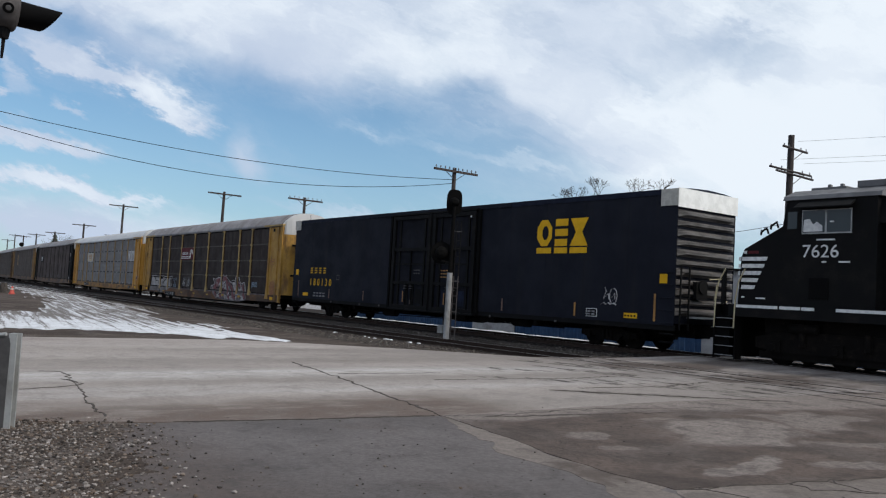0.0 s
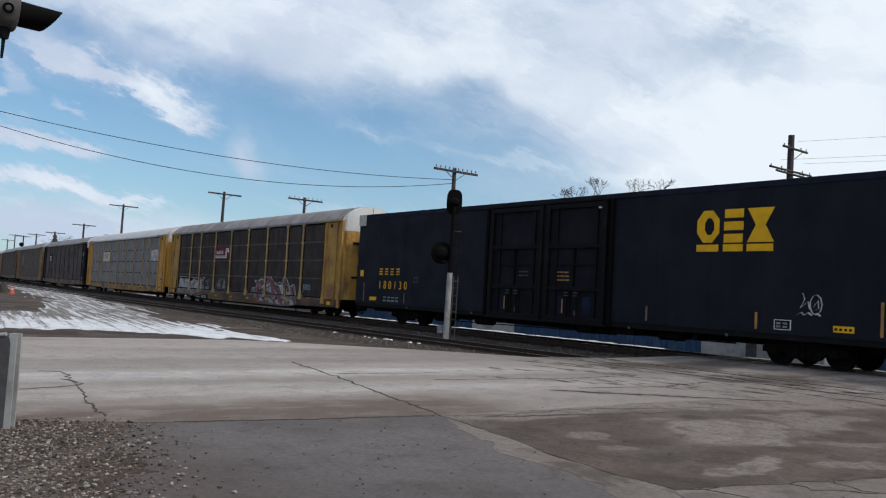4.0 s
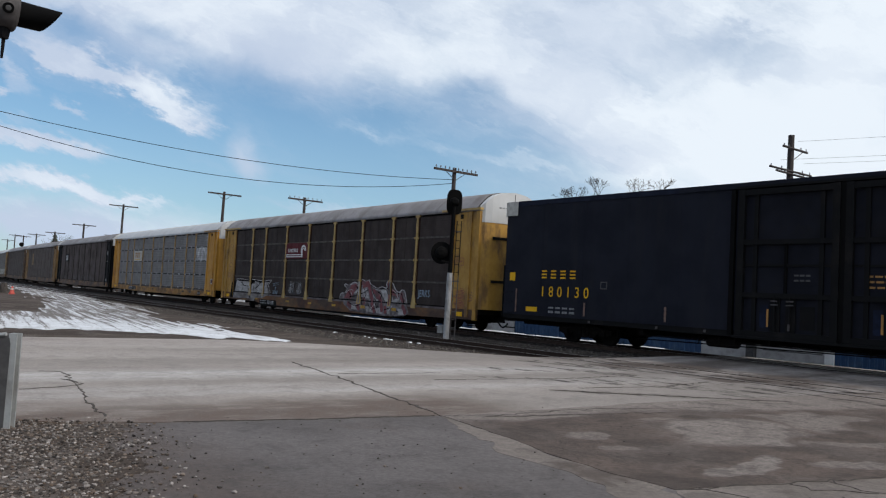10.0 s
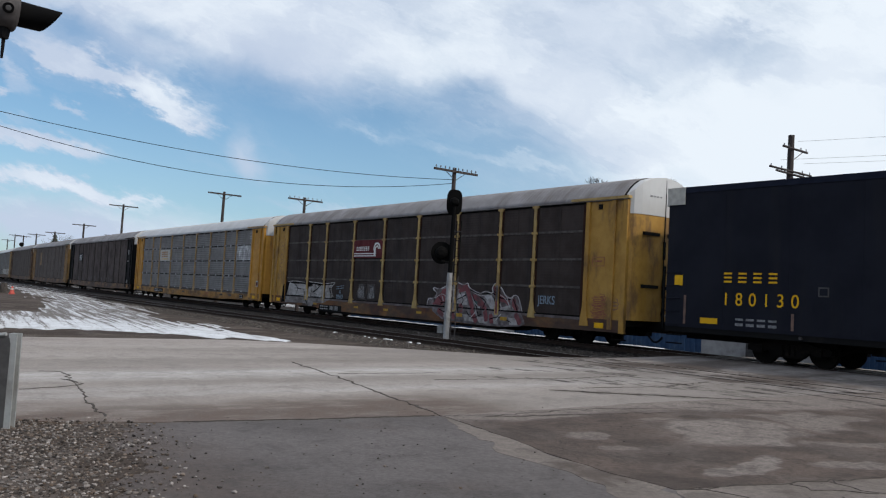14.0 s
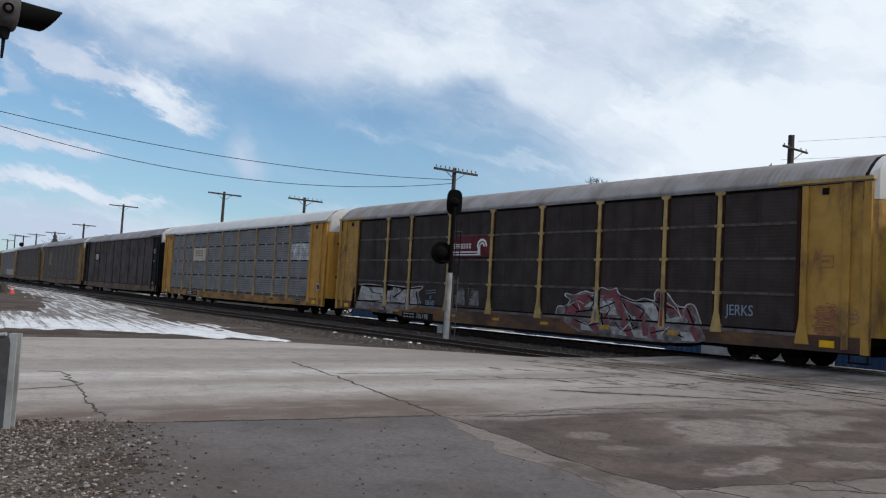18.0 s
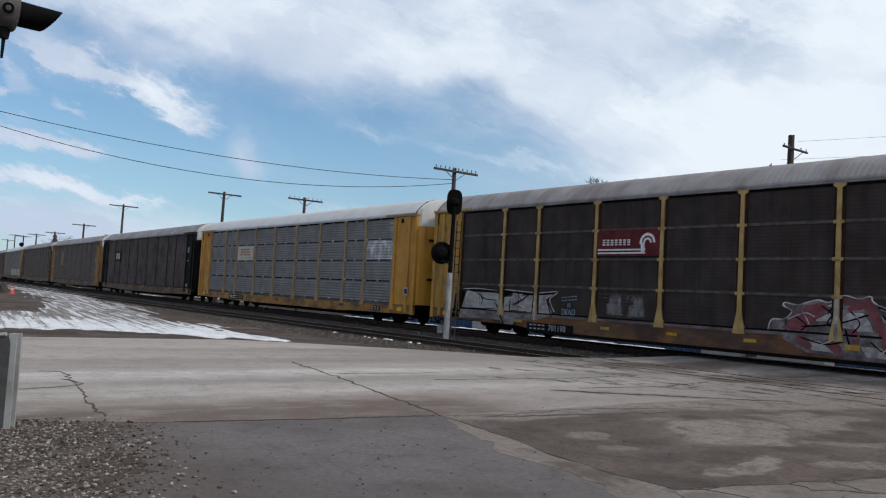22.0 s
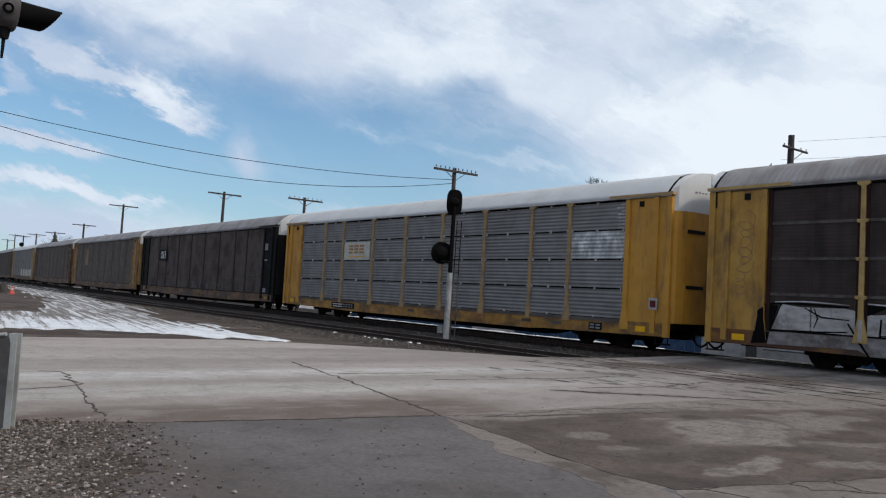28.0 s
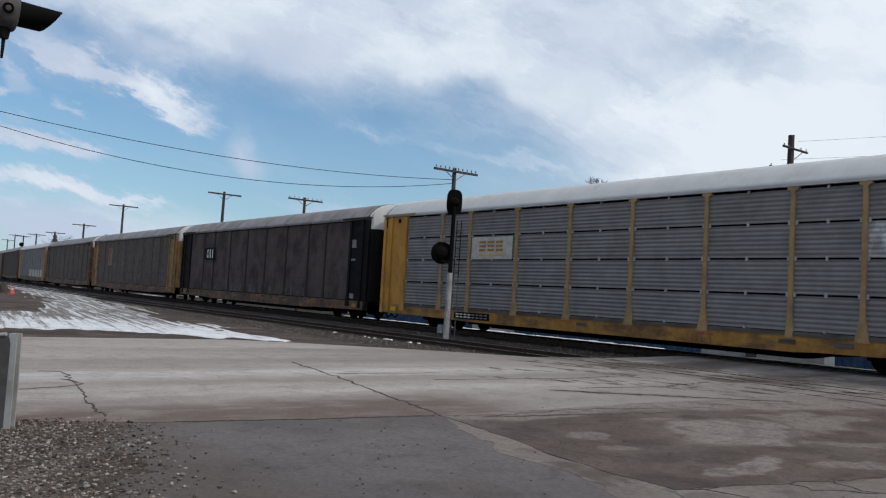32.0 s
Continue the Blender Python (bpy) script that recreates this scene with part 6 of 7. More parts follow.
    # ends
    for e in (-1, 1):
        block("corner_panel", PLAQUE_WHITE, car, *span(e * (h - 0.62), e * (h + 0.045)), -W - 0.034, -W - 0.024, 4.66, 5.195, label="white reflective corner panel")
        block("end_band", WHITE_PAINT, car, *span(e * (h + 0.042), e * (h + 0.062)), -W - 0.02, W + 0.02, 4.62, 5.22)
        for i in range(11):
            z = 4.42 - i * 0.31
            bm = bmesh.new()
            n = 10
            prev = None
            for k in range(n + 1):
                y = -W + 0.06 + (2 * W - 0.12) * k / n
                bulge = 0.15 * min(1.0, 1.6 * math.sin(math.pi * k / n) ** 0.5) * (0.65 + 0.35 * ((k / n) if i % 2 else (1 - k / n)))
                tall = 0.075 if i % 2 else 0.105
                prof = [(e * h, z - tall - 0.015), (e * (h + 0.01), z - tall), (e * (h + bulge), z - 0.035), (e * (h + bulge), z + 0.035), (e * (h + 0.01), z + tall), (e * h, z + tall + 0.015)]
                ring = [bm.verts.new((x, y, zz)) for x, zz in prof]
                if prev:
                    for q in range(5):
                        bm.faces.new((prev[q], prev[q + 1], ring[q + 1], ring[q]))
                prev = ring
            part("end_rib", bm, SILVER_END, car)
        bm = bmesh.new()
        for y in (-1.42, -1.0):
            box(bm, *span(e * (h + 0.14), e * (h + 0.18)), y - 0.025, y + 0.025, 0.75, 2.75)
        part("ladder_rail", bm, BLACK, car)
        for q in range(5):
            bm = bmesh.new()
            rod(bm, (e * (h + 0.16), -1.42, 0.95 + q * 0.4), (e * (h + 0.16), -1.0, 0.95 + q * 0.4), 0.016, 0.016, 6)
            part("rung", bm, BLACK, car)
        for q in range(5):
            bm = bmesh.new()
            x = e * (h - 0.30)
            rod(bm, (x - 0.22, -W - 0.06, 0.95 + q * 0.4), (x + 0.22, -W - 0.06, 0.95 + q * 0.4), 0.014, 0.014, 6)
            for s in (-0.22, 0.22):
                rod(bm, (x + s, -W - 0.06, 0.95 + q * 0.4), (x + s, -W, 0.95 + q * 0.4), 0.014, 0.014, 6)
            part("rung", bm, NAVY, car)
        block("platform", STEEL, car, *span(e * (h + 0.06), e * (h + 0.5)), -0.95, 0.95, 1.14, 1.19)
        bm = bmesh.new()
        rod(bm, (e * (h + 0.25), -0.45, 2.15), (e * (h + 0.30), -0.45, 2.15), 0.22, 0.22, 16)
        box(bm, *span(e * (h + 0.1), e * (h + 0.25)), -0.75, -0.2, 1.75, 2.3)
        part("brake_wheel", bm, BLACK, car)
        for y0, y1, z0, z1 in ((0.1, 0.75, 1.2, 1.75), (0.1, 0.2, 1.75, 2.25), (-0.2, 0.5, 2.4, 2.45)):
            bm = bmesh.new()
            rod(bm, (e * (h + 0.32), y0, z0), (e * (h + 0.32), y1, z1), 0.02, 0.02, 6)
            part("grab_iron", bm, CREAM, car)
        bm = bmesh.new()
        box(bm, *span(e * (h - 0.4), e * (h + 0.75)), -0.17, 0.17, 0.58, 0.90)
        part("coupler", bm, IRON, car)
        for z in (0.62, 0.36):
            block("step", BLACK, car, *span(e * (h - 0.05), e * (h - 0.55)), -W + 0.02, -W + 0.16, z - 0.02, z + 0.02)
    trucks(car, (h - 3.05, -h + 3.9))
    # marks on the side
    y = -W - 0.010
    slab_marks = ((-6.36, -5.56), (-5.42, -4.74), (-4.63, -3.77))
    for i, (a, b) in enumerate(slab_marks):
        bm = bmesh.new()
        z0, z1, w = 3.45, 4.44, b - a
        if i == 0:
            # a ring with cut corners
            ring = [(0.5 + 0.5 * math.cos(t * math.pi / 4 + 0.39) * 1.06, 0.5 + 0.5 * math.sin(t * math.pi / 4 + 0.39) * 1.06) for t in range(8)]
            outer = [(B(a) + w * x, z0 + (z1 - z0) * z) for x, z in ring]
            inner = [(B(a) + w * (0.56 + (x - 0.5) * 0.42), z0 + (z1 - z0) * (0.5 + (z - 0.5) * 0.52)) for x, z in ring]
            loops = [[bm.verts.new((x, yy, z)) for x, z in loop] for loop, yy in ((outer, y - 0.006), (inner, y - 0.006), (inner, y), (outer, y))]
            for q in range(8):
                j = (q + 1) % 8
                for p1, p2 in zip(loops, loops[1:] + loops[:1]):
                    bm.faces.new((p1[q], p1[j], p2[j], p2[q]))
        elif i == 1:
            # three bars, shifted
            for za, zb, xa, xb in ((0.74, 1.0, 0.05, 0.98), (0.37, 0.63, 0.02, 0.98), (0.0, 0.26, 0.02, 0.95)):
                if len(bm.verts):
                    part("emblem", bm, DECAL_YELLOW, car)
                    bm = bmesh.new()
                box(bm, B(a) + w * xa, B(a) + w * xb, y - 0.006, y, z0 + (z1 - z0) * za, z0 + (z1 - z0) * zb)
        else:
            # two wedges, point to point
            for za, zb in ((0.0, 0.56), (1.0, 0.44)):
                if len(bm.verts):
                    part("emblem", bm, DECAL_YELLOW, car)
                    bm = bmesh.new()
                prism(bm, [(B(a), z0 + (z1 - z0) * za), (B(b), z0 + (z1 - z0) * za), (B(b) - w * 0.36, z0 + (z1 - z0) * zb), (B(a) + w * 0.36, z0 + (z1 - z0) * zb)], 1, y - 0.006 - 0.001 * za, y)
        part("emblem", bm, DECAL_YELLOW, car)
        plate("bar", DECAL_YELLOW, car, B(a), B(b) - 0.02, 3.19, 3.40, y)
    words("digit", "180130", 0.53, DECAL_YELLOW, car, B(-24.36), y - 0.004, 1.61, squeeze=0.95, spacing=1.72)
    for q in range(4):
        for z in (2.27, 2.39, 2.51):
            plate("mark", DECAL_YELLOW, car, B(-24.32 + q * 0.48), B(-24.06 + q * 0.48), z, z + 0.055, y)
    for u, z0, z1, w in ((-0.42, 2.20, 2.50, 0.30), (-25.93, 2.15, 2.47, 0.30)):
        plate("reflector", DECAL_YELLOW, car, B(u) - w / 2, B(u) + w / 2, z0, z1, y)
    for u in (-0.73, -4.25, -8.18, -18.67, -22.13, -25.67):
        plate("reflector", OCHRE_MARK if u in (-0.73, -4.25) else DULL_TAPE, car, B(u) - 0.04, B(u) + 0.04, 0.98, 1.86 if u in (-0.73, -25.67) else 1.45, y)
    for a, b in ((-1.99, -1.43), (-25.1, -24.5)):
        plate("reflector", DECAL_YELLOW, car, B(a), B(b), 1.03, 1.20, y)
    plate("data_panel", DECAL_WHITE, car, B(-3.69), B(-3.18), 1.0, 1.28, y)
    plate("data_panel", BLACK, car, B(-3.66), B(-3.21), 1.02, 1.26, y - 0.007)
    for q in range(2):
        for z in (1.06, 1.15):
            plate("mark", DECAL_GREY, car, B(-3.62 + q * 0.20), B(-3.48 + q * 0.20), z, z + 0.055, y - 0.014)
    for q in range(4):
        plate("mark", BLACK, car, B(-1.95 + q * 0.13), B(-1.88 + q * 0.13), 1.08, 1.14, y - 0.007)
    plate("mark", DARK_STEEL, car, B(-21.42), B(-21.12), 1.94, 2.2, y)
    plate("mark", NAVY, car, B(-21.38), B(-21.16), 1.98, 2.16, y - 0.007)
    for q in range(4):
        plate("mark", DECAL_GREY, car, B(-23.9 + q * 0.35), B(-23.65 + q * 0.35), 1.02, 1.1, y)
        plate("mark", DECAL_GREY, car, B(-23.9 + q * 0.35), B(-23.65 + q * 0.35), 1.18, 1.24, y)
    # a small white scrawl: an oval, a few strokes and a row of dabs
    def dash(pts, w):
        for (xa, za), (xb, zb) in zip(pts, pts[1:]):
            bm = bmesh.new()
            prism(bm, [(B(xa) - w, za), (B(xa) + w, za + w), (B(xb) + w, zb + w), (B(xb) - w, zb)], 1, y - 0.004, y)
            part("spray_paint", bm, SPRAY_PALE, car)
    dash([(-2.48 + 0.17 * math.cos(q * 0.7), 1.72 + 0.27 * math.sin(q * 0.7)) for q in range(10)], 0.018)
    dash([(-2.55, 1.66), (-2.42, 1.84), (-2.40, 1.62), (-2.52, 1.58)], 0.014)
    dash([(-2.86, 2.02), (-2.80, 1.86), (-2.92, 1.62), (-2.70, 1.80), (-2.66, 1.60)], 0.016)
    dash([(-3.02, 1.42), (-2.90, 1.50), (-2.80, 1.42), (-2.70, 1.50), (-2.58, 1.43), (-2.46, 1.49), (-2.34, 1.42)], 0.026)
    return car


boxcar()


def locomotive():
    MID = 12.6
    loco = car_root("diesel_locomotive", MID, "black diesel locomotive with white nose stripes and number", "locomotive")

    def L(u):
        return u - MID
    W = 1.5
    block("deck", BLACK, loco, L(1.9), L(23.3), -W, W, 1.30, 1.66)
    for a, b in ((2.15, 3.46), (3.51, 4.13), (4.16, 4.53), (5.12, 6.42), (6.5, 9), (9.1, 12)):
        plate("deck_stripe", DECAL_WHITE, loco, L(a), L(b), 1.56, 1.645, -W - 0.002)
    bm = bmesh.new()
    prism(bm, [(L(2.12), 1.66), (L(2.20), 3.04), (L(2.30), 3.27), (L(3.55), 3.93), (L(3.70), 1.66)], 1, -1.38, 1.38)
    part("nose", bm, BLACK, loco)
    bm = bmesh.new()
    prism(bm, [(L(3.45), 1.66), (L(3.50), 3.95), (L(3.62), 4.62), (L(6.1), 4.62), (L(6.1), 1.66)], 1, -1.42, 1.42)
    cab = part("cab", bm, BLACK, loco)
    bm = bmesh.new()
    prism(bm, [(-1.46, 4.60), (-1.40, 4.72), (-0.85, 4.93), (0.85, 4.93), (1.40, 4.72), (1.46, 4.60)], 0, L(3.50), L(6.2))
    box(bm, L(3.9), L(4.9), -0.7, 0.7, 4.93, 5.02)
    box(bm, L(5.3), L(6.2), -0.9, 0.9, 4.93, 5.10)
    for x in (4.35, 4.7):
        box(bm, L(x), L(x) + 0.08, -0.65, -0.55, 5.02, 5.10)
    part("cab_roof", bm, PALE_ROOF, loco)
    for a, b in ((4.10, 4.72), (4.78, 5.42)):
        frame_ = block("window_frame", STEEL, cab, L(a) - 0.03, L(b) + 0.03, -1.445, -1.42, 3.65, 4.31)
        block("pane", GLASS, frame_, L(a), L(b), -1.452, -1.446, 3.69, 4.28)
    block("pane", GLASS, cab, L(3.64), L(3.92), -1.43, -1.42, 3.80, 4.28)
    block("pane", GLASS, cab, L(3.50) - 0.02, L(3.50) + 0.06, -1.1, -0.1, 3.99, 4.45)
    # what lies behind the glass: papers in the window, the seat's dark back
    sheet = bmesh.new()
    prism(sheet, [(L(4.12), 3.71), (L(4.66), 3.71), (L(4.66), 3.86), (L(4.50), 3.98), (L(4.40), 3.90), (L(4.30), 4.06), (L(4.14), 4.04)], 1, -1.4585, -1.4525)
    part("paper", sheet, DECAL_WHITE, cab, "white papers lying in the window")
    block("latch", DECAL_WHITE, cab, L(4.86), L(4.98), -1.4585, -1.4525, 3.95, 3.99)
    for xa, xb in ((2.75, 2.95), (3.05, 3.25)):
        bm = bmesh.new()
        for (pa, za), (pb, zb) in (((xa, 3.50 + (xa - 2.3) * 0.52 - 0.12), (xa + 0.03, 3.72 + (xa - 2.75) * 0.52)), ((xa + 0.03, 3.72 + (xa - 2.75) * 0.52), (xb, 3.78 + (xb - 2.95) * 0.52)), ((xb, 3.78 + (xb - 2.95) * 0.52), (xb + 0.04, 3.60 + (xb - 2.95) * 0.52))):
            rod(bm, (L(pa), -1.3, za + 0.05), (L(pb), -1.3, zb + 0.10), 0.03, 0.03, 6)
        part("grab_iron", bm, BLACK, loco)
    bm = bmesh.new()
    prism(bm, [(-1.42, 4.55), (-1.75, 4.36), (-1.75, 4.33), (-1.42, 4.50)], 0, L(3.98), L(5.55))
    part("sunshade", bm, BLACK, cab)
    for i in range(5):
        z = 2.98 - i * 0.205
        x1 = 3.05 - i * 0.092
        bm = bmesh.new()
        prism(bm, [(L(2.22), z - 0.055), (L(x1) - 0.05, z - 0.055), (L(x1), z + 0.055), (L(2.24), z + 0.055)], 1, -1.392, -1.38)
        part("nose_stripe", bm, DECAL_WHITE, loco)
        block("nose_stripe", DECAL_WHITE, loco, L(2.10), L(2.16) + 0.05, -1.36, 1.36, z - 0.055, z + 0.055)
    plate("mark", DECAL_RED, loco, L(2.42), L(2.75), 3.13, 3.21, -1.38)
    plate("mark", DECAL_WHITE, loco, L(2.28), L(2.37), 3.13, 3.21, -1.38)
    words("digit", "7626", 0.50, DECAL_WHITE, loco, L(4.08), -1.428, 3.01, squeeze=1.05)
    for a, b, z in ((4.49, 5.0, 3.49), (4.65, 4.78, 2.89), (5.12, 5.42, 2.89), (2.7, 3.0, 1.85), (2.24, 2.34, 1.87)):
        plate("mark", DECAL_WHITE, loco, L(a), L(b), z - 0.022, z + 0.022, -1.421 if a > 3.4 else -1.381)
    block("step_well", SPRAY_BLACK, loco, L(4.32), L(4.86), -1.44, -1.41, 1.88, 2.45)
    bm = bmesh.new()
    box(bm, L(6.1), L(22.3), -0.95, 0.95, 1.66, 4.55)
    prism(bm, [(-1.5, 3.4), (-1.5, 4.3), (-1.1, 4.62), (1.1, 4.62), (1.5, 4.3), (1.5, 3.4)], 0, L(17.5), L(22.3))
    prism(bm, [(-1.3, 3.9), (-1.2, 4.6), (1.2, 4.6), (1.3, 3.9)], 0, L(6.1), L(9.5))
    part("hood", bm, BLACK, loco)
    for i in range(8):
        block("hood_door", BLACK, loco, L(7.0) + i * 1.2, L(8.1) + i * 1.2, -0.975, -0.95, 1.8, 3.8)
    # steps and handrails at the front corner
    for i in range(5):
        z = 0.14 + i * 0.27
        block("step", SPRAY_BLACK, loco, L(1.45), L(2.1), -W + 0.02, -W + 0.35, z - 0.02, z + 0.02)
        block("step_edge", DECAL_GREY, loco, L(1.48), L(2.07), -W + 0.005, -W + 0.019, z, z + 0.02)
    for x in (1.42, 2.12):
        block("step_side", SPRAY_BLACK, loco, L(x) - 0.015, L(x) + 0.015, -W + 0.02, -W + 0.36, 0.05, 1.64)
    block("pilot", SPRAY_BLACK, loco, L(1.42), L(1.9), -1.4, 1.4, 0.12, 1.3)
    block("front_platform", SPRAY_BLACK, loco, L(1.42), L(2.12), -1.14, W, 1.30, 1.64)
    for x0, x1 in ((1.44, 1.78), (2.10, 2.42)):
        bm = bmesh.new()
        pts = [(x0, 0.95), (x0 + 0.03, 1.75), (x0 + 0.12, 2.3), (x1, 2.68)]
        for (ax, az), (bx, bz) in zip(pts, pts[1:]):
            rod(bm, (L(ax), -W - 0.02, az), (L(bx), -W - 0.02, bz), 0.02, 0.02, 6)
        part("handrail", bm, CREAM, loco)
    bm = bmesh.new()
    box(bm, L(1.5), L(1.62), -1.3, -1.2, 1.64, 2.7)
    rod(bm, (L(1.56), -1.25, 2.7), (L(1.56), 1.25, 2.7), 0.025, 0.025, 6)
    part("end_rail", bm, BLACK, loco)
    bm = bmesh.new()
    box(bm, L(0.95), L(1.6), -0.17, 0.17, 0.58, 0.92)
    part("coupler", bm, IRON, loco)
    bm = bmesh.new()
    prism(bm, [(-1.45, 1.0), (-1.45, 0.5), (-1.2, 0.3), (1.2, 0.3), (1.45, 0.5), (1.45, 1.0)], 0, L(8.6), L(16.0))
    part("fuel_tank", bm, SPRAY_BLACK, loco)
    for c in (5.0, 20.0):
        bm = bmesh.new()
        for s in (-1, 1):
            prism(bm, [(-2.4, 0.45), (-2.4, 0.75), (-1.5, 0.95), (1.5, 0.95), (2.4, 0.75), (2.4, 0.45), (1.4, 0.35), (-1.4, 0.35)], 1, s * 1.08 - 0.08, s * 1.08 + 0.08)
            for dx in (-1.8, 0, 1.8):
                box(bm, dx - 0.2, dx + 0.2, s * 1.17 - 0.06, s * 1.17 + 0.06, 0.35, 0.68)
                rod(bm, (dx, s * 1.2, 0.5), (dx, s * 1.27, 0.5), 0.13, 0.10, 12)
            for dx in (-0.95, 0.85):
                rod(bm, (dx, s * 1.2, 0.55), (dx, s * 1.2, 1.0), 0.10, 0.10, 8)
            rod(bm, (-1.3, s * 1.22, 1.05), (-0.5, s * 1.22, 1.05), 0.13, 0.13, 10)
            box(bm, -2.3, 2.3, s * 1.05 - 0.05, s * 1.05 + 0.05, 0.16, 0.36)
        box(bm, -2.2, 2.2, -1.0, 1.0, 0.85, 1.3)
        t = part("truck", bm, IRON, loco)
        t.matrix_basis = pose(L(c), 0, 0)
        for dx in (-1.8, 0, 1.8):
            w = shared("wheelset", WHEELSET, t, pose(dx, 0, WHEEL_R))
            SPINNERS.append((w, dx))
    return loco


locomotive()


# ---- beside the track ----
def telegraph_pole(x, y, top, arm, pins=0, lean=0.0, arms=1, label="weathered wooden telegraph pole with one crossarm"):
    p = tagged(new("telegraph_pole"), label=label, category="utility pole", group="poles along the track")
    p.matrix_basis = pose(x, y, -0.45, 0, lean, 0)
    bm = bmesh.new()
    rod(bm, (0, 0, 0), (0, 0, top + 0.45), 0.17, 0.11, 10)
    part("pole", bm, WOOD, p)
    for k in range(arms):
        z = top + 0.45 - 0.22 - k * 0.6
        block("crossarm", WOOD, p, 0.11, 0.22, -arm / 2, arm / 2, z - 0.06, z + 0.06)
        for s in (-1, 1):
            bm = bmesh.new()
            rod(bm, (0.13, s * arm * 0.22, z - 0.05), (0.10, 0, z - 0.5), 0.02, 0.02, 6)
            part("brace", bm, DARK_STEEL, p)
        for i in range(pins):
            yy = -arm / 2 + 0.12 + (arm - 0.24) * i / (pins - 1)
            if abs(yy) < 0.12:
                continue
            bm = bmesh.new()
            rod(bm, (0.165, yy, z + 0.06), (0.165, yy, z + 0.13), 0.018, 0.018, 6)
            rod(bm, (0.165, yy, z + 0.12), (0.165, yy, z + 0.22), 0.045, 0.03, 8)
            part("insulator", bm, GLASS_CAP, p)
    return p


for x, y, top, arm, pins, lean in ((-36.97, 28.48, 8.62, 3.05, 10, 0.5), (-60.0, 31.26, 8.67, 3.05, 8, 1.0), (-66.78, 27.25, 9.1, 2.9, 0, 1.5), (-97.54, 28.07, 9.8, 3.2, 0, 1.2),
                                   (-119.3, 29.35, 8.5, 3.0, 0, 2.0), (-145.3, 31.5, 8.35, 3.0, 0, 0.5), (-163.5, 32.4, 8.6, 3.0, 0, 0.8), (-155.17, 43.29, 9.21, 3.0, 0, 0.5),
                                   (-186.0, 34.5, 9.0, 2.8, 0, 0.6), (-206.0, 36.5, 9.9, 2.6, 0, 0.3), (-232.0, 39.5, 9.6, 2.8, 0, 0.6)):
    telegraph_pole(x, y, top, arm, pins, lean)


def power_pole():
    p = tagged(new("power_pole"), label="tall brown wooden power pole with two slanting crossarms", category="utility pole")
    p.matrix_basis = pose(-23.89, 40.55, -0.45, 0, 0.6, 0)
    bm = bmesh.new()
    rod(bm, (0, 0, 0), (0, 0, 11.3), 0.22, 0.16, 12)
    part("pole", bm, WOOD, p)
    for z, ya, yb, dx, tilt in ((10.55, -0.75, 0.85, 0.6, 0.12), (9.35, -1.35, 1.0, 0.9, 0.13), (9.20, -1.05, 1.2, 0.75, 0.13)):
        bm = bmesh.new()
        rod(bm, (0.2 + ya * dx * 0.45, ya, z - ya * tilt), (0.2 + yb * dx * 0.45, yb, z - yb * tilt), 0.065, 0.065, 6)
        arm = part("crossarm", bm, WOOD, p)
        for yy in (ya + 0.08, yb - 0.08, ya * 0.5, yb * 0.5):
            bm = bmesh.new()
            rod(bm, (0.2 + yy * dx * 0.45, yy, z - yy * tilt + 0.05), (0.2 + yy * dx * 0.45, yy, z - yy * tilt + 0.17), 0.035, 0.025, 8)
            part("insulator", bm, GLASS_CAP, arm)
    for z in (10.1, 8.8):
        bm = bmesh.new()
        rod(bm, (0.1, 0.1, z - 0.1), (0.3, 0.75, z + 0.42), 0.02, 0.02, 6)
        part("brace", bm, DARK_STEEL, p)


power_pole()


def cable(points, r, label):
    bm = bmesh.new()
    for a, b in zip(points, points[1:]):
        rod(bm, a, b, r, r, 5)
    return tagged(part("overhead_cable", bm, SPRAY_BLACK), label=label, category="cable", group="overhead cables")


WAY = Vector((-8.03, -38.48)).normalized()
for c0, c1, c2, c3 in ((7.968, -0.08158, 0.00505, -0.0000143), (7.7588, -0.18883, 0.008453, 0.0000071)):
    pts = []
    for i in range(40):
        s = i * 0.8
        pts.append((-36.97 + WAY.x * s, 28.48 + WAY.y * s, c0 + c1 * s + c2 * s * s + c3 * s ** 3))
    cable(pts, 0.016, "black overhead cable sagging from the telegraph pole")
for z, y in ((10.6, 41.1), (9.5, 41.7), (9.4, 39.5)):
    cable([(-23.7 + i * 3, y + 0.35 * i, z - 0.55 * math.sin(math.pi * i / 14)) for i in range(15)], 0.006, "thin power line running from the power pole")
POLE_A, POLE_B = Vector((-23.9, 40.6, 6.2)), Vector((-41.0, 51.3, 7.0))
cable([POLE_A.lerp(POLE_B, i / 12) - Vector((0, 0, 0.3 * math.sin(math.pi * i / 12))) for i in range(13)], 0.014, "thin power line running from the power pole")
POLE_C = Vector((-16.5, 41.6, 6.6))
cable([Vector((-23.9, 40.6, 7.7)).lerp(POLE_C, i / 10) - Vector((0, 0, 0.2 * math.sin(math.pi * i / 10))) for i in range(17)], 0.014, "thin power line running from the power pole")


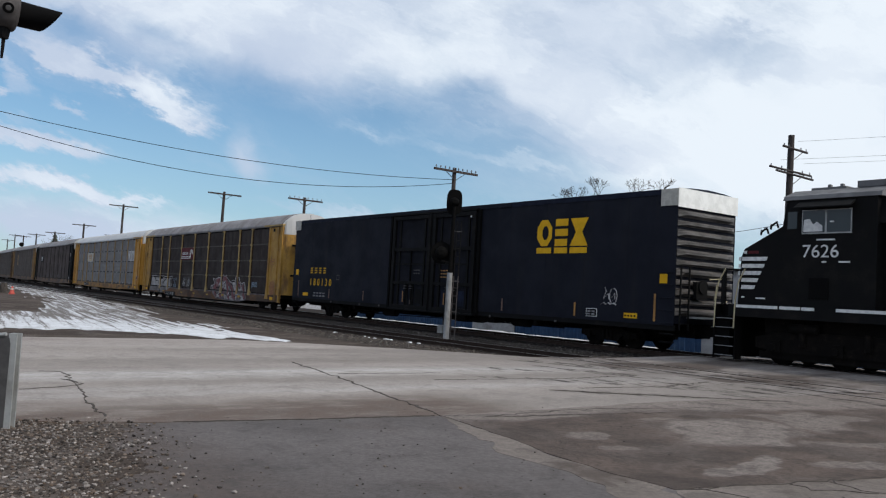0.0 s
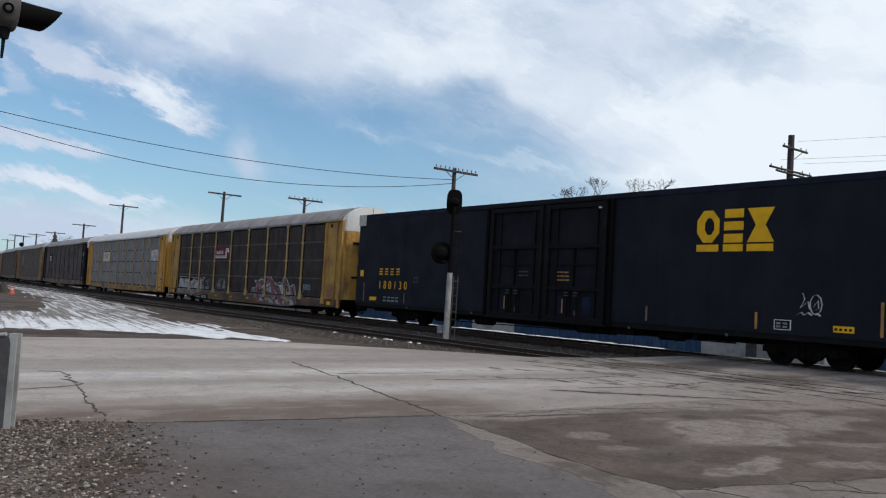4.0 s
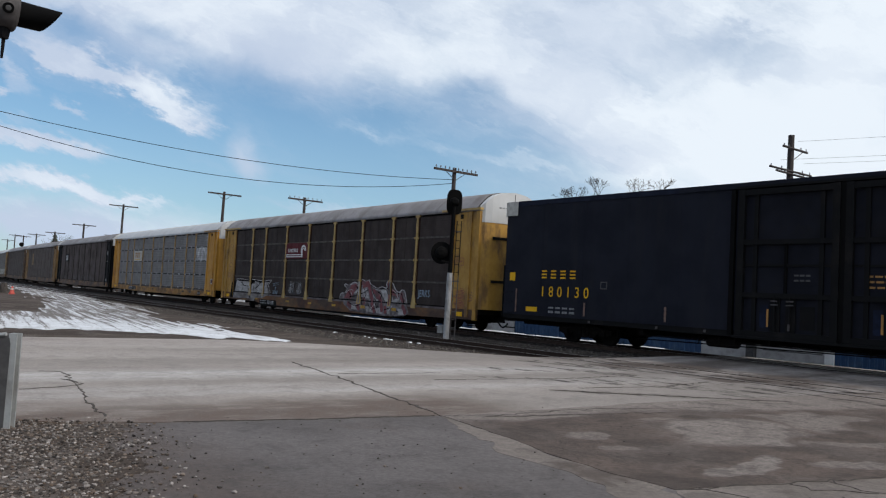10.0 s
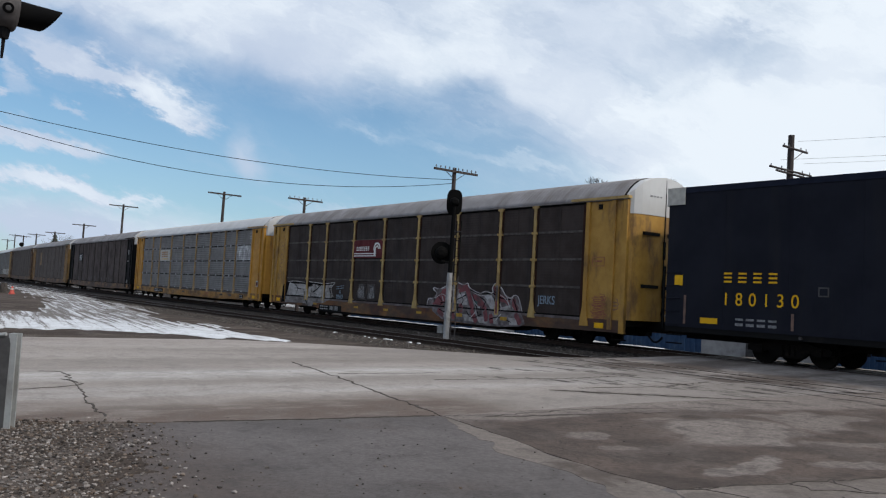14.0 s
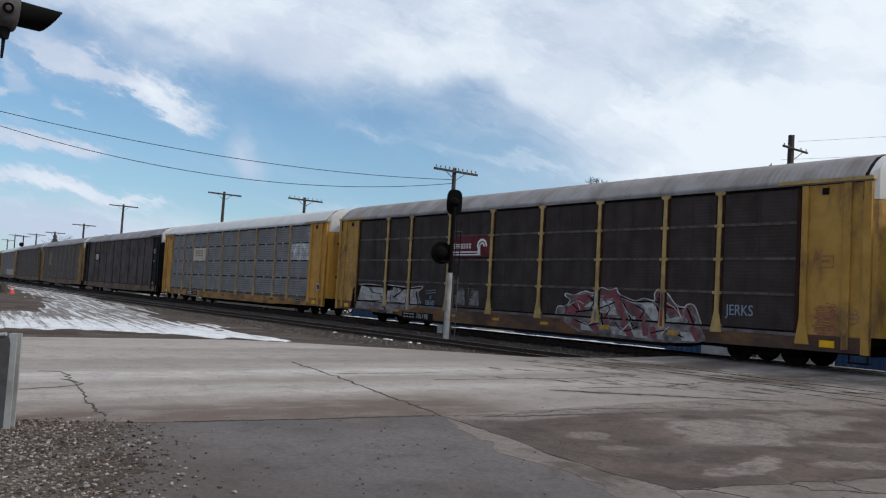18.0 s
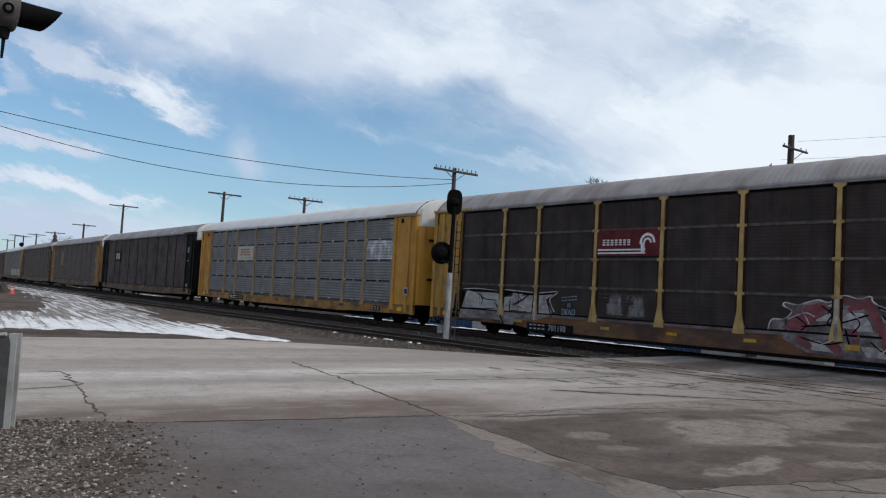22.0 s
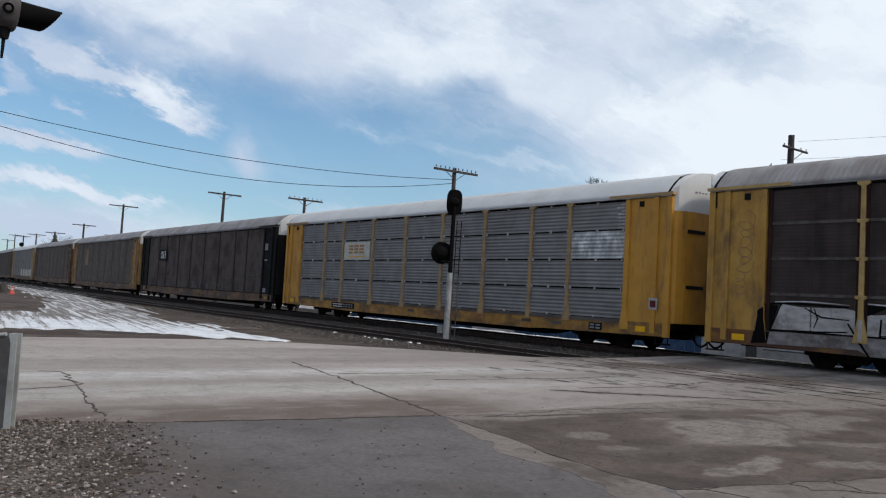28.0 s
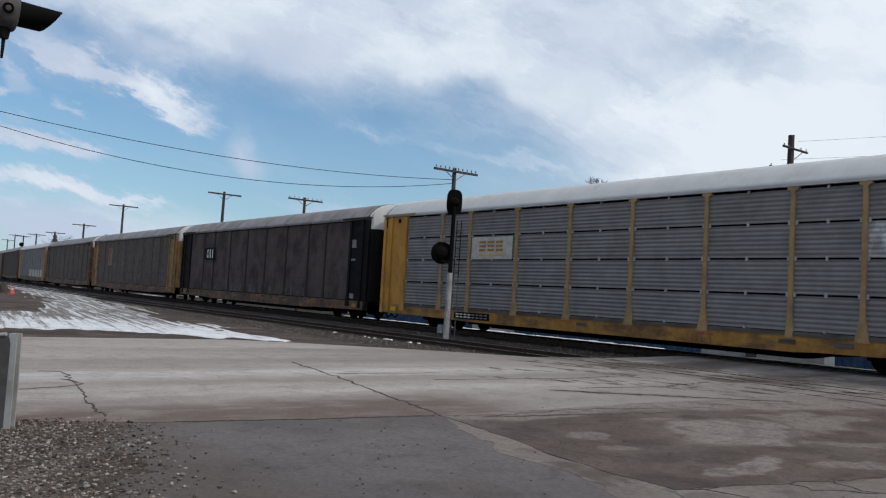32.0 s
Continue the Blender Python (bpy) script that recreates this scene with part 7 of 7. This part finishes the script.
def signal_mast():
    m = tagged(new("signal_mast"), label="white and black signal mast with two round black signal heads", category="railway signal")
    m.matrix_basis = pose(-25.10, 19.40, -0.31)
    lean = Vector((0.015, 0, 1)).normalized()

    def up(h, dx=0.0, dy=0.0):
        p = lean * h
        return Vector((p.x + dx, dy, p.z))
    bm = bmesh.new()
    rod(bm, up(0), up(2.62), 0.115, 0.105, 14)
    part("lower_mast", bm, MAST_PAINT, m, "silver painted lower mast")
    bm = bmesh.new()
    rod(bm, up(2.62), up(5.45), 0.085, 0.075, 12)
    part("upper_mast", bm, SPRAY_BLACK, m)
    block("footing", CONCRETE, m, -0.3, 0.3, -0.3, 0.3, -0.25, 0.03)
    block("junction_box", STEEL, m, -0.42, -0.14, -0.1, 0.1, 0.32, 0.62)
    # upper head: an oblong target seen from behind
    view = Vector((0.79, -0.60, 0)).normalized()
    side = Vector((0.60, 0.79, 0))
    for hz, rx, rz, off, name in ((5.32, 0.30, 0.48, 0.0, "upper_head"), (3.36, 0.41, 0.43, -0.37, "lower_head")):
        c = up(hz) + side * off - view * 0.10
        bm = bmesh.new()
        n = 24
        blunt = 0.62 if name == "upper_head" else 1.0
        ring = [(math.cos(2 * math.pi * (i + 0.5) / n), math.sin(2 * math.pi * (i + 0.5) / n)) for i in range(n)]
        front = [bm.verts.new(c + side * math.copysign(abs(cx) ** blunt, cx) * rx + Vector((0, 0, math.copysign(abs(cz) ** blunt, cz) * rz))) for cx, cz in ring]
        back = [bm.verts.new(v.co - view * 0.05) for v in front]
        bm.faces.new(front)
        bm.faces.new(back[::-1])
        for i in range(n):
            j = (i + 1) % n
            bm.faces.new((front[j], front[i], back[i], back[j]))
        head = part(name, bm, SPRAY_BLACK, m)
        bm = bmesh.new()
        rod(bm, c, c + view * 0.24, rx * 0.62, rx * 0.5, 14)
        rod(bm, c + view * 0.24, c + view * 0.30, rx * 0.5, rx * 0.25, 14)
        part("lamp_case", bm, SPRAY_BLACK, head)
        bm = bmesh.new()
        rod(bm, c + Vector((0, 0, -rz * 0.7)), up(hz - rz * 0.9), 0.04, 0.04, 8)
        part("bracket", bm, BLACK, head)
    # ladder, galvanised below and black above
    for lo, hi, material, n in ((0.1, 2.5, HOUSING, 8), (2.5, 4.6, BLACK, 7)):
        for s in (0.15, 0.32):
            bm = bmesh.new()
            rod(bm, up(lo) + side * s, up(hi) + side * s, 0.018, 0.018, 6)
            part("ladder_rail", bm, material, m)
        for i in range(n):
            bm = bmesh.new()
            h = lo + 0.15 + i * 0.3
            rod(bm, up(h) + side * 0.15, up(h) + side * 0.32, 0.012, 0.012, 6)
            part("rung", bm, material, m)
    for h in (0.5, 2.3, 4.2):
        bm = bmesh.new()
        rod(bm, up(h), up(h) + side * 0.36, 0.016, 0.016, 6)
        part("ladder_stay", bm, DARK_STEEL, m)


signal_mast()


# ---- the crossing flasher and its guard post ----
def flasher():
    """Warning lamp on its arm; the post stands just out of sight."""
    f = tagged(new("crossing_flasher"), label="grey hooded crossing warning lamp on a post", category="crossing signal")
    f.matrix_basis = pose(-8.9, 0.35, -0.15)
    bm = bmesh.new()
    rod(bm, (0, 0, 0), (0, 0, 4.6), 0.07, 0.06, 12)
    part("post", bm, STEEL, f)
    c = Vector((0.09, 1.07, 4.025))
    face = Vector((0.05, 0.985, -0.05)).normalized()
    up = Vector((0, 0.05, 1)).normalized()
    side = face.cross(up).normalized()
    bm = bmesh.new()
    rod(bm, (0, 0, 4.12), c - face * 0.2, 0.03, 0.03, 8)
    part("arm", bm, DARK_STEEL, f)
    n = 28

    def turned(rows, close=True):
        b = bmesh.new()
        rings = [[b.verts.new(c + face * (d if not callable(d) else d(2 * math.pi * i / n)) + (side * math.cos(2 * math.pi * i / n) + up * math.sin(2 * math.pi * i / n)) * r) for i in range(n)] for d, r in rows]
        for p, q in zip(rings, rings[1:]):
            for i in range(n):
                j = (i + 1) % n
                b.faces.new((p[i], p[j], q[j], q[i]))
        if close:
            b.faces.new(rings[0][::-1])
            b.faces.new(rings[-1])
        return b
    part("housing", turned([(-0.30, 0.05), (-0.28, 0.12), (-0.18, 0.17), (-0.05, 0.185), (-0.02, 0.185), (0.0, 0.16), (0.01, 0.12)]), HOUSING, f, smooth=True)
    part("lens", turned([(0.012, 0.112), (0.02, 0.10), (0.03, 0.05)]), LENS_RED, f)

    def lip(an):
        return 0.19 + 0.195 * (0.5 + 0.5 * math.sin(an)) ** 0.7
    part("hood", turned([(0.0, 0.122), (lip, 0.118), (lip, 0.113), (0.0, 0.117)], False), SPRAY_BLACK, f, "black tubular hood", smooth=True)
    bm = bmesh.new()
    rod(bm, c + face * -0.10 + Vector((0, 0, -0.15)), c + face * -0.10 + Vector((0, 0, -0.27)), 0.06, 0.04, 10)
    rod(bm, c + face * -0.10 + Vector((0, 0, -0.26)), c + face * -0.105 + Vector((0, 0, -0.46)), 0.018, 0.013, 8)
    part("clamp", bm, BLACK, f)
    bm = bmesh.new()
    out = Vector((0.952, -0.145, -0.271))
    cc = c + Vector((-0.002, -0.082, 0.036)) + out * 0.13
    rod(bm, cc, cc + out * 0.07, 0.052, 0.050, 16)
    part("sight_hole", bm, SPRAY_BLACK, f)
    bm = bmesh.new()
    rod(bm, cc + out * 0.07, cc + out * 0.074, 0.026, 0.022, 12)
    part("sight_glass", bm, DARK_STEEL, f, "small grey sight glass")


flasher()


def guard_post():
    g = tagged(new("guard_post"), label="galvanised steel guard rail post with a grey end plate", category="guard rail")
    g.matrix_basis = pose(-9.12, 1.66, -0.16, 0, 0, 52)
    bm = bmesh.new()
    # channel section, tall
    sec = [(-0.02, -0.09), (0.12, -0.09), (0.12, -0.06), (0.02, -0.06), (0.02, 0.06), (0.12, 0.06), (0.12, 0.09), (-0.02, 0.09)]
    prism(bm, [(x * 0.55 + 0.014, y * 0.6) for x, y in sec], 2, 0.0, 0.965)
    part("channel", bm, STEEL, g)
    bm = bmesh.new()
    out = [(-0.55, 0.0), (0.018, 0.0), (0.025, 0.86), (0.01, 0.92), (-0.03, 0.955), (-0.55, 0.965)]
    prism(bm, out, 1, -0.06, 0.05)
    part("end_plate", bm, DARK_STEEL, g, "dark grey rounded plate")
    bm = bmesh.new()
    rod(bm, (-0.14, -0.06, 0.94), (-0.02, -0.06, 0.955), 0.02, 0.02, 8)
    part("bolt", bm, STEEL, g)


guard_post()


# ---- beyond the track ----
def low_building():
    b = tagged(new("warehouse"), label="low warehouse with blue sheet-metal walls and pale concrete bays", category="building")
    b.matrix_basis = pose(0, 35.0, -0.95)
    roof = bmesh.new()
    box(roof, -58, -3.6, -0.15, 14.2, 4.3, 4.43)
    part("roof", roof, DARK_STEEL, b)
    for x0, x1, mat_, name in ((-57.8, -24.9, BLUE_WALL, "blue_wall"), (-18.22, -3.8, BLUE_WALL, "blue_wall")):
        bm = bmesh.new()
        prof = []
        n = int((x1 - x0) / 0.3)
        for i in range(n):
            xa = x0 + (x1 - x0) * i / n
            w = (x1 - x0) / n
            prof += [(xa, 0.0), (xa + w * 0.55, 0.0), (xa + w * 0.65, -0.05), (xa + w * 0.9, -0.05)]
        prof += [(x1, 0.0), (x1, 14.0), (x0, 14.0)]
        prism(bm, prof, 2, 0.0, 4.3)
        part(name, bm, mat_, b)
    block("concrete_bay", CONCRETE, b, -24.9, -18.62, 0.02, 14.0, 0.0, 4.3)
    block("white_pillar", WHITE_PAINT, b, -18.62, -18.22, -0.1, 14.0, 0.0, 4.3)
    block("pipe", DARK_STEEL, b, -22.3, -21.9, -0.25, 0.0, 0.0, 4.2)
    bm = bmesh.new()
    rod(bm, (-21.5, -0.12, 0.75), (-18.7, -0.12, 0.75), 0.03, 0.03, 6)
    part("rail", bm, DARK_STEEL, b)
    block("door", CONCRETE, b, -42.4, -38.4, -0.09, 0.0, 0.0, 3.0)
    for i in range(6):
        block("window", GLASS, b, -55 + i * 2.2, -54 + i * 2.2, -0.07, 0.0, 2.2, 3.0)
    bm = bmesh.new()
    prism(bm, [(-2.6, -0.05), (-2.0, 0.16), (-1.4, 0.28), (-0.6, 0.26), (-0.3, -0.05)], 0, -57, -24.9)
    bank = part("snow_bank", bm, SNOW_MAT)
    bank.matrix_basis = pose(0, 35.0, -0.95)
    tagged(bank, label="low bank of snow along the warehouse wall", category="snow", kind="stuff")


low_building()


def bare_tree(x, y, height, radius, seed):
    rnd = random.Random(seed)
    t = tagged(new("bare_tree"), label="leafless winter tree with fine grey branches", category="tree", group="bare trees")
    t.matrix_basis = pose(x, y, -0.45)
    trunk, twigs = bmesh.new(), bmesh.new()

    def grow(bm, p, d, length, r, depth):
        q = p + d * length
        rod(bm, p, q, r, max(r * 0.7, 0.009), 6 if depth < 2 else 4)
        if depth >= 5:
            return
        for i in range(3 if depth < 1 else rnd.choice((2, 2, 3))):
            nd = (d + Vector((rnd.uniform(-1, 1), rnd.uniform(-1, 1), rnd.uniform(-0.3, 0.5))) * 0.85).normalized()
            grow(twigs, q, nd, radius * 0.42 * rnd.uniform(0.75, 1.2) * 0.84 ** depth, max(r * 0.5, 0.011), depth + 1)
    grow(trunk, Vector((0, 0, 0)), Vector((0, 0, 1)), height - radius * 1.55, 0.11, 0)
    lift = height - max(v.co.z for v in twigs.verts)
    for v in list(twigs.verts) + [v for v in trunk.verts if v.co.z > 1]:
        v.co.z += lift
    part("trunk", trunk, BARK, t)
    part("crown", twigs, BARK, t)
    return t


for x, y, h, r, seed in ((-59.2, 60.1, 13.5, 1.6, 3), (-61.1, 64.1, 14.3, 1.5, 8), (-56.0, 60.9, 14.4, 1.9, 12), (-54.2, 64.8, 14.7, 1.9, 21), (-51.7, 64.9, 14.5, 1.8, 33), (-200, 44, 11.0, 4.5, 5), (-176, 42, 10.0, 4.2, 9)):
    bare_tree(x, y, h, r, seed)



def spruce(x, y, height, seed):
    rnd = random.Random(seed)
    t = tagged(new("evergreen_tree"), label="dark green conifer beyond the train", category="tree")
    t.matrix_basis = pose(x, y, -0.45)
    bm = bmesh.new()
    rod(bm, (0, 0, 0), (0, 0, height * 0.9), 0.2, 0.05, 8)
    part("trunk", bm, BARK, t)
    bm = bmesh.new()
    for i in range(420):
        f = rnd.random()
        z = height * (0.12 + 0.88 * f)
        r = (1 - f) * height * 0.30 + 0.15
        an = rnd.uniform(0, 6.283)
        rr = r * rnd.uniform(0.3, 1.0)
        p = Vector((math.cos(an) * rr, math.sin(an) * rr, z - rr * 0.25))
        d = Vector((math.cos(an), math.sin(an), -0.35)).normalized()
        rod(bm, p - d * 0.25, p + d * 0.35, 0.16, 0.02, 5)
    part("crown", bm, NEEDLES, t)


spruce(-183.05, 39.75, 9.9, 1)
spruce(-214.0, 46.0, 9.0, 2)


def traffic_cone(x, y):
    c = tagged(new("traffic_cone"), label="orange traffic cone on the bare ground", category="traffic cone")
    c.matrix_basis = pose(x, y, -0.16)
    bm = bmesh.new()
    box(bm, -0.2, 0.2, -0.2, 0.2, 0.0, 0.04)
    part("base", bm, ORANGE, c)
    bm = bmesh.new()
    rod(bm, (0, 0, 0.04), (0, 0, 0.58), 0.19, 0.05, 14)
    part("cone", bm, ORANGE, c)
    bm = bmesh.new()
    rod(bm, (0, 0, 0.33), (0, 0, 0.42), 0.122, 0.098, 14)
    part("band", bm, PLAQUE_WHITE, c)


traffic_cone(-66.6, 11.9)


def rubble():
    r = tagged(new("debris_pile"), label="dark heap of scrap lying beside the cone", category="debris")
    r.matrix_basis = pose(-71.5, 11.6, -0.16)
    rnd = random.Random(2)
    bm = bmesh.new()
    for i in range(14):
        p = Vector((rnd.uniform(-0.7, 0.7), rnd.uniform(-0.9, 0.7), 0))
        rod(bm, p, p + Vector((rnd.uniform(-0.3, 0.3), rnd.uniform(-0.3, 0.3), rnd.uniform(0.3, 0.75))), 0.3, 0.12, 7)
    part("heap", bm, TAR, r)


rubble()


def far_signal():
    m = tagged(new("signal_mast"), label="black signal mast far down the line", category="railway signal")
    m.matrix_basis = pose(-154.13, 28.38, -0.5)
    bm = bmesh.new()
    rod(bm, (0, 0, 0), (0, 0, 6.4), 0.09, 0.08, 8)
    part("mast", bm, SPRAY_BLACK, m)
    bm = bmesh.new()
    rod(bm, (-0.06, 0, 6.65), (0.10, 0, 6.65), 0.36, 0.36, 14)
    part("head", bm, SPRAY_BLACK, m)


far_signal()


# ---- what moves ----
def motions():
    times = list(range(0, 33))
    for car, middle in MOVERS:
        walk(car, [(t, on_track(middle + START + rolled(t))) for t in times])
    fine = [i * 0.2 for i in range(161)]
    for w, x in SPINNERS:
        walk(w, [(t, pose(x, 0, WHEEL_R, 0, math.degrees(rolled(t) / WHEEL_R), 0)) for t in fine])


motions()
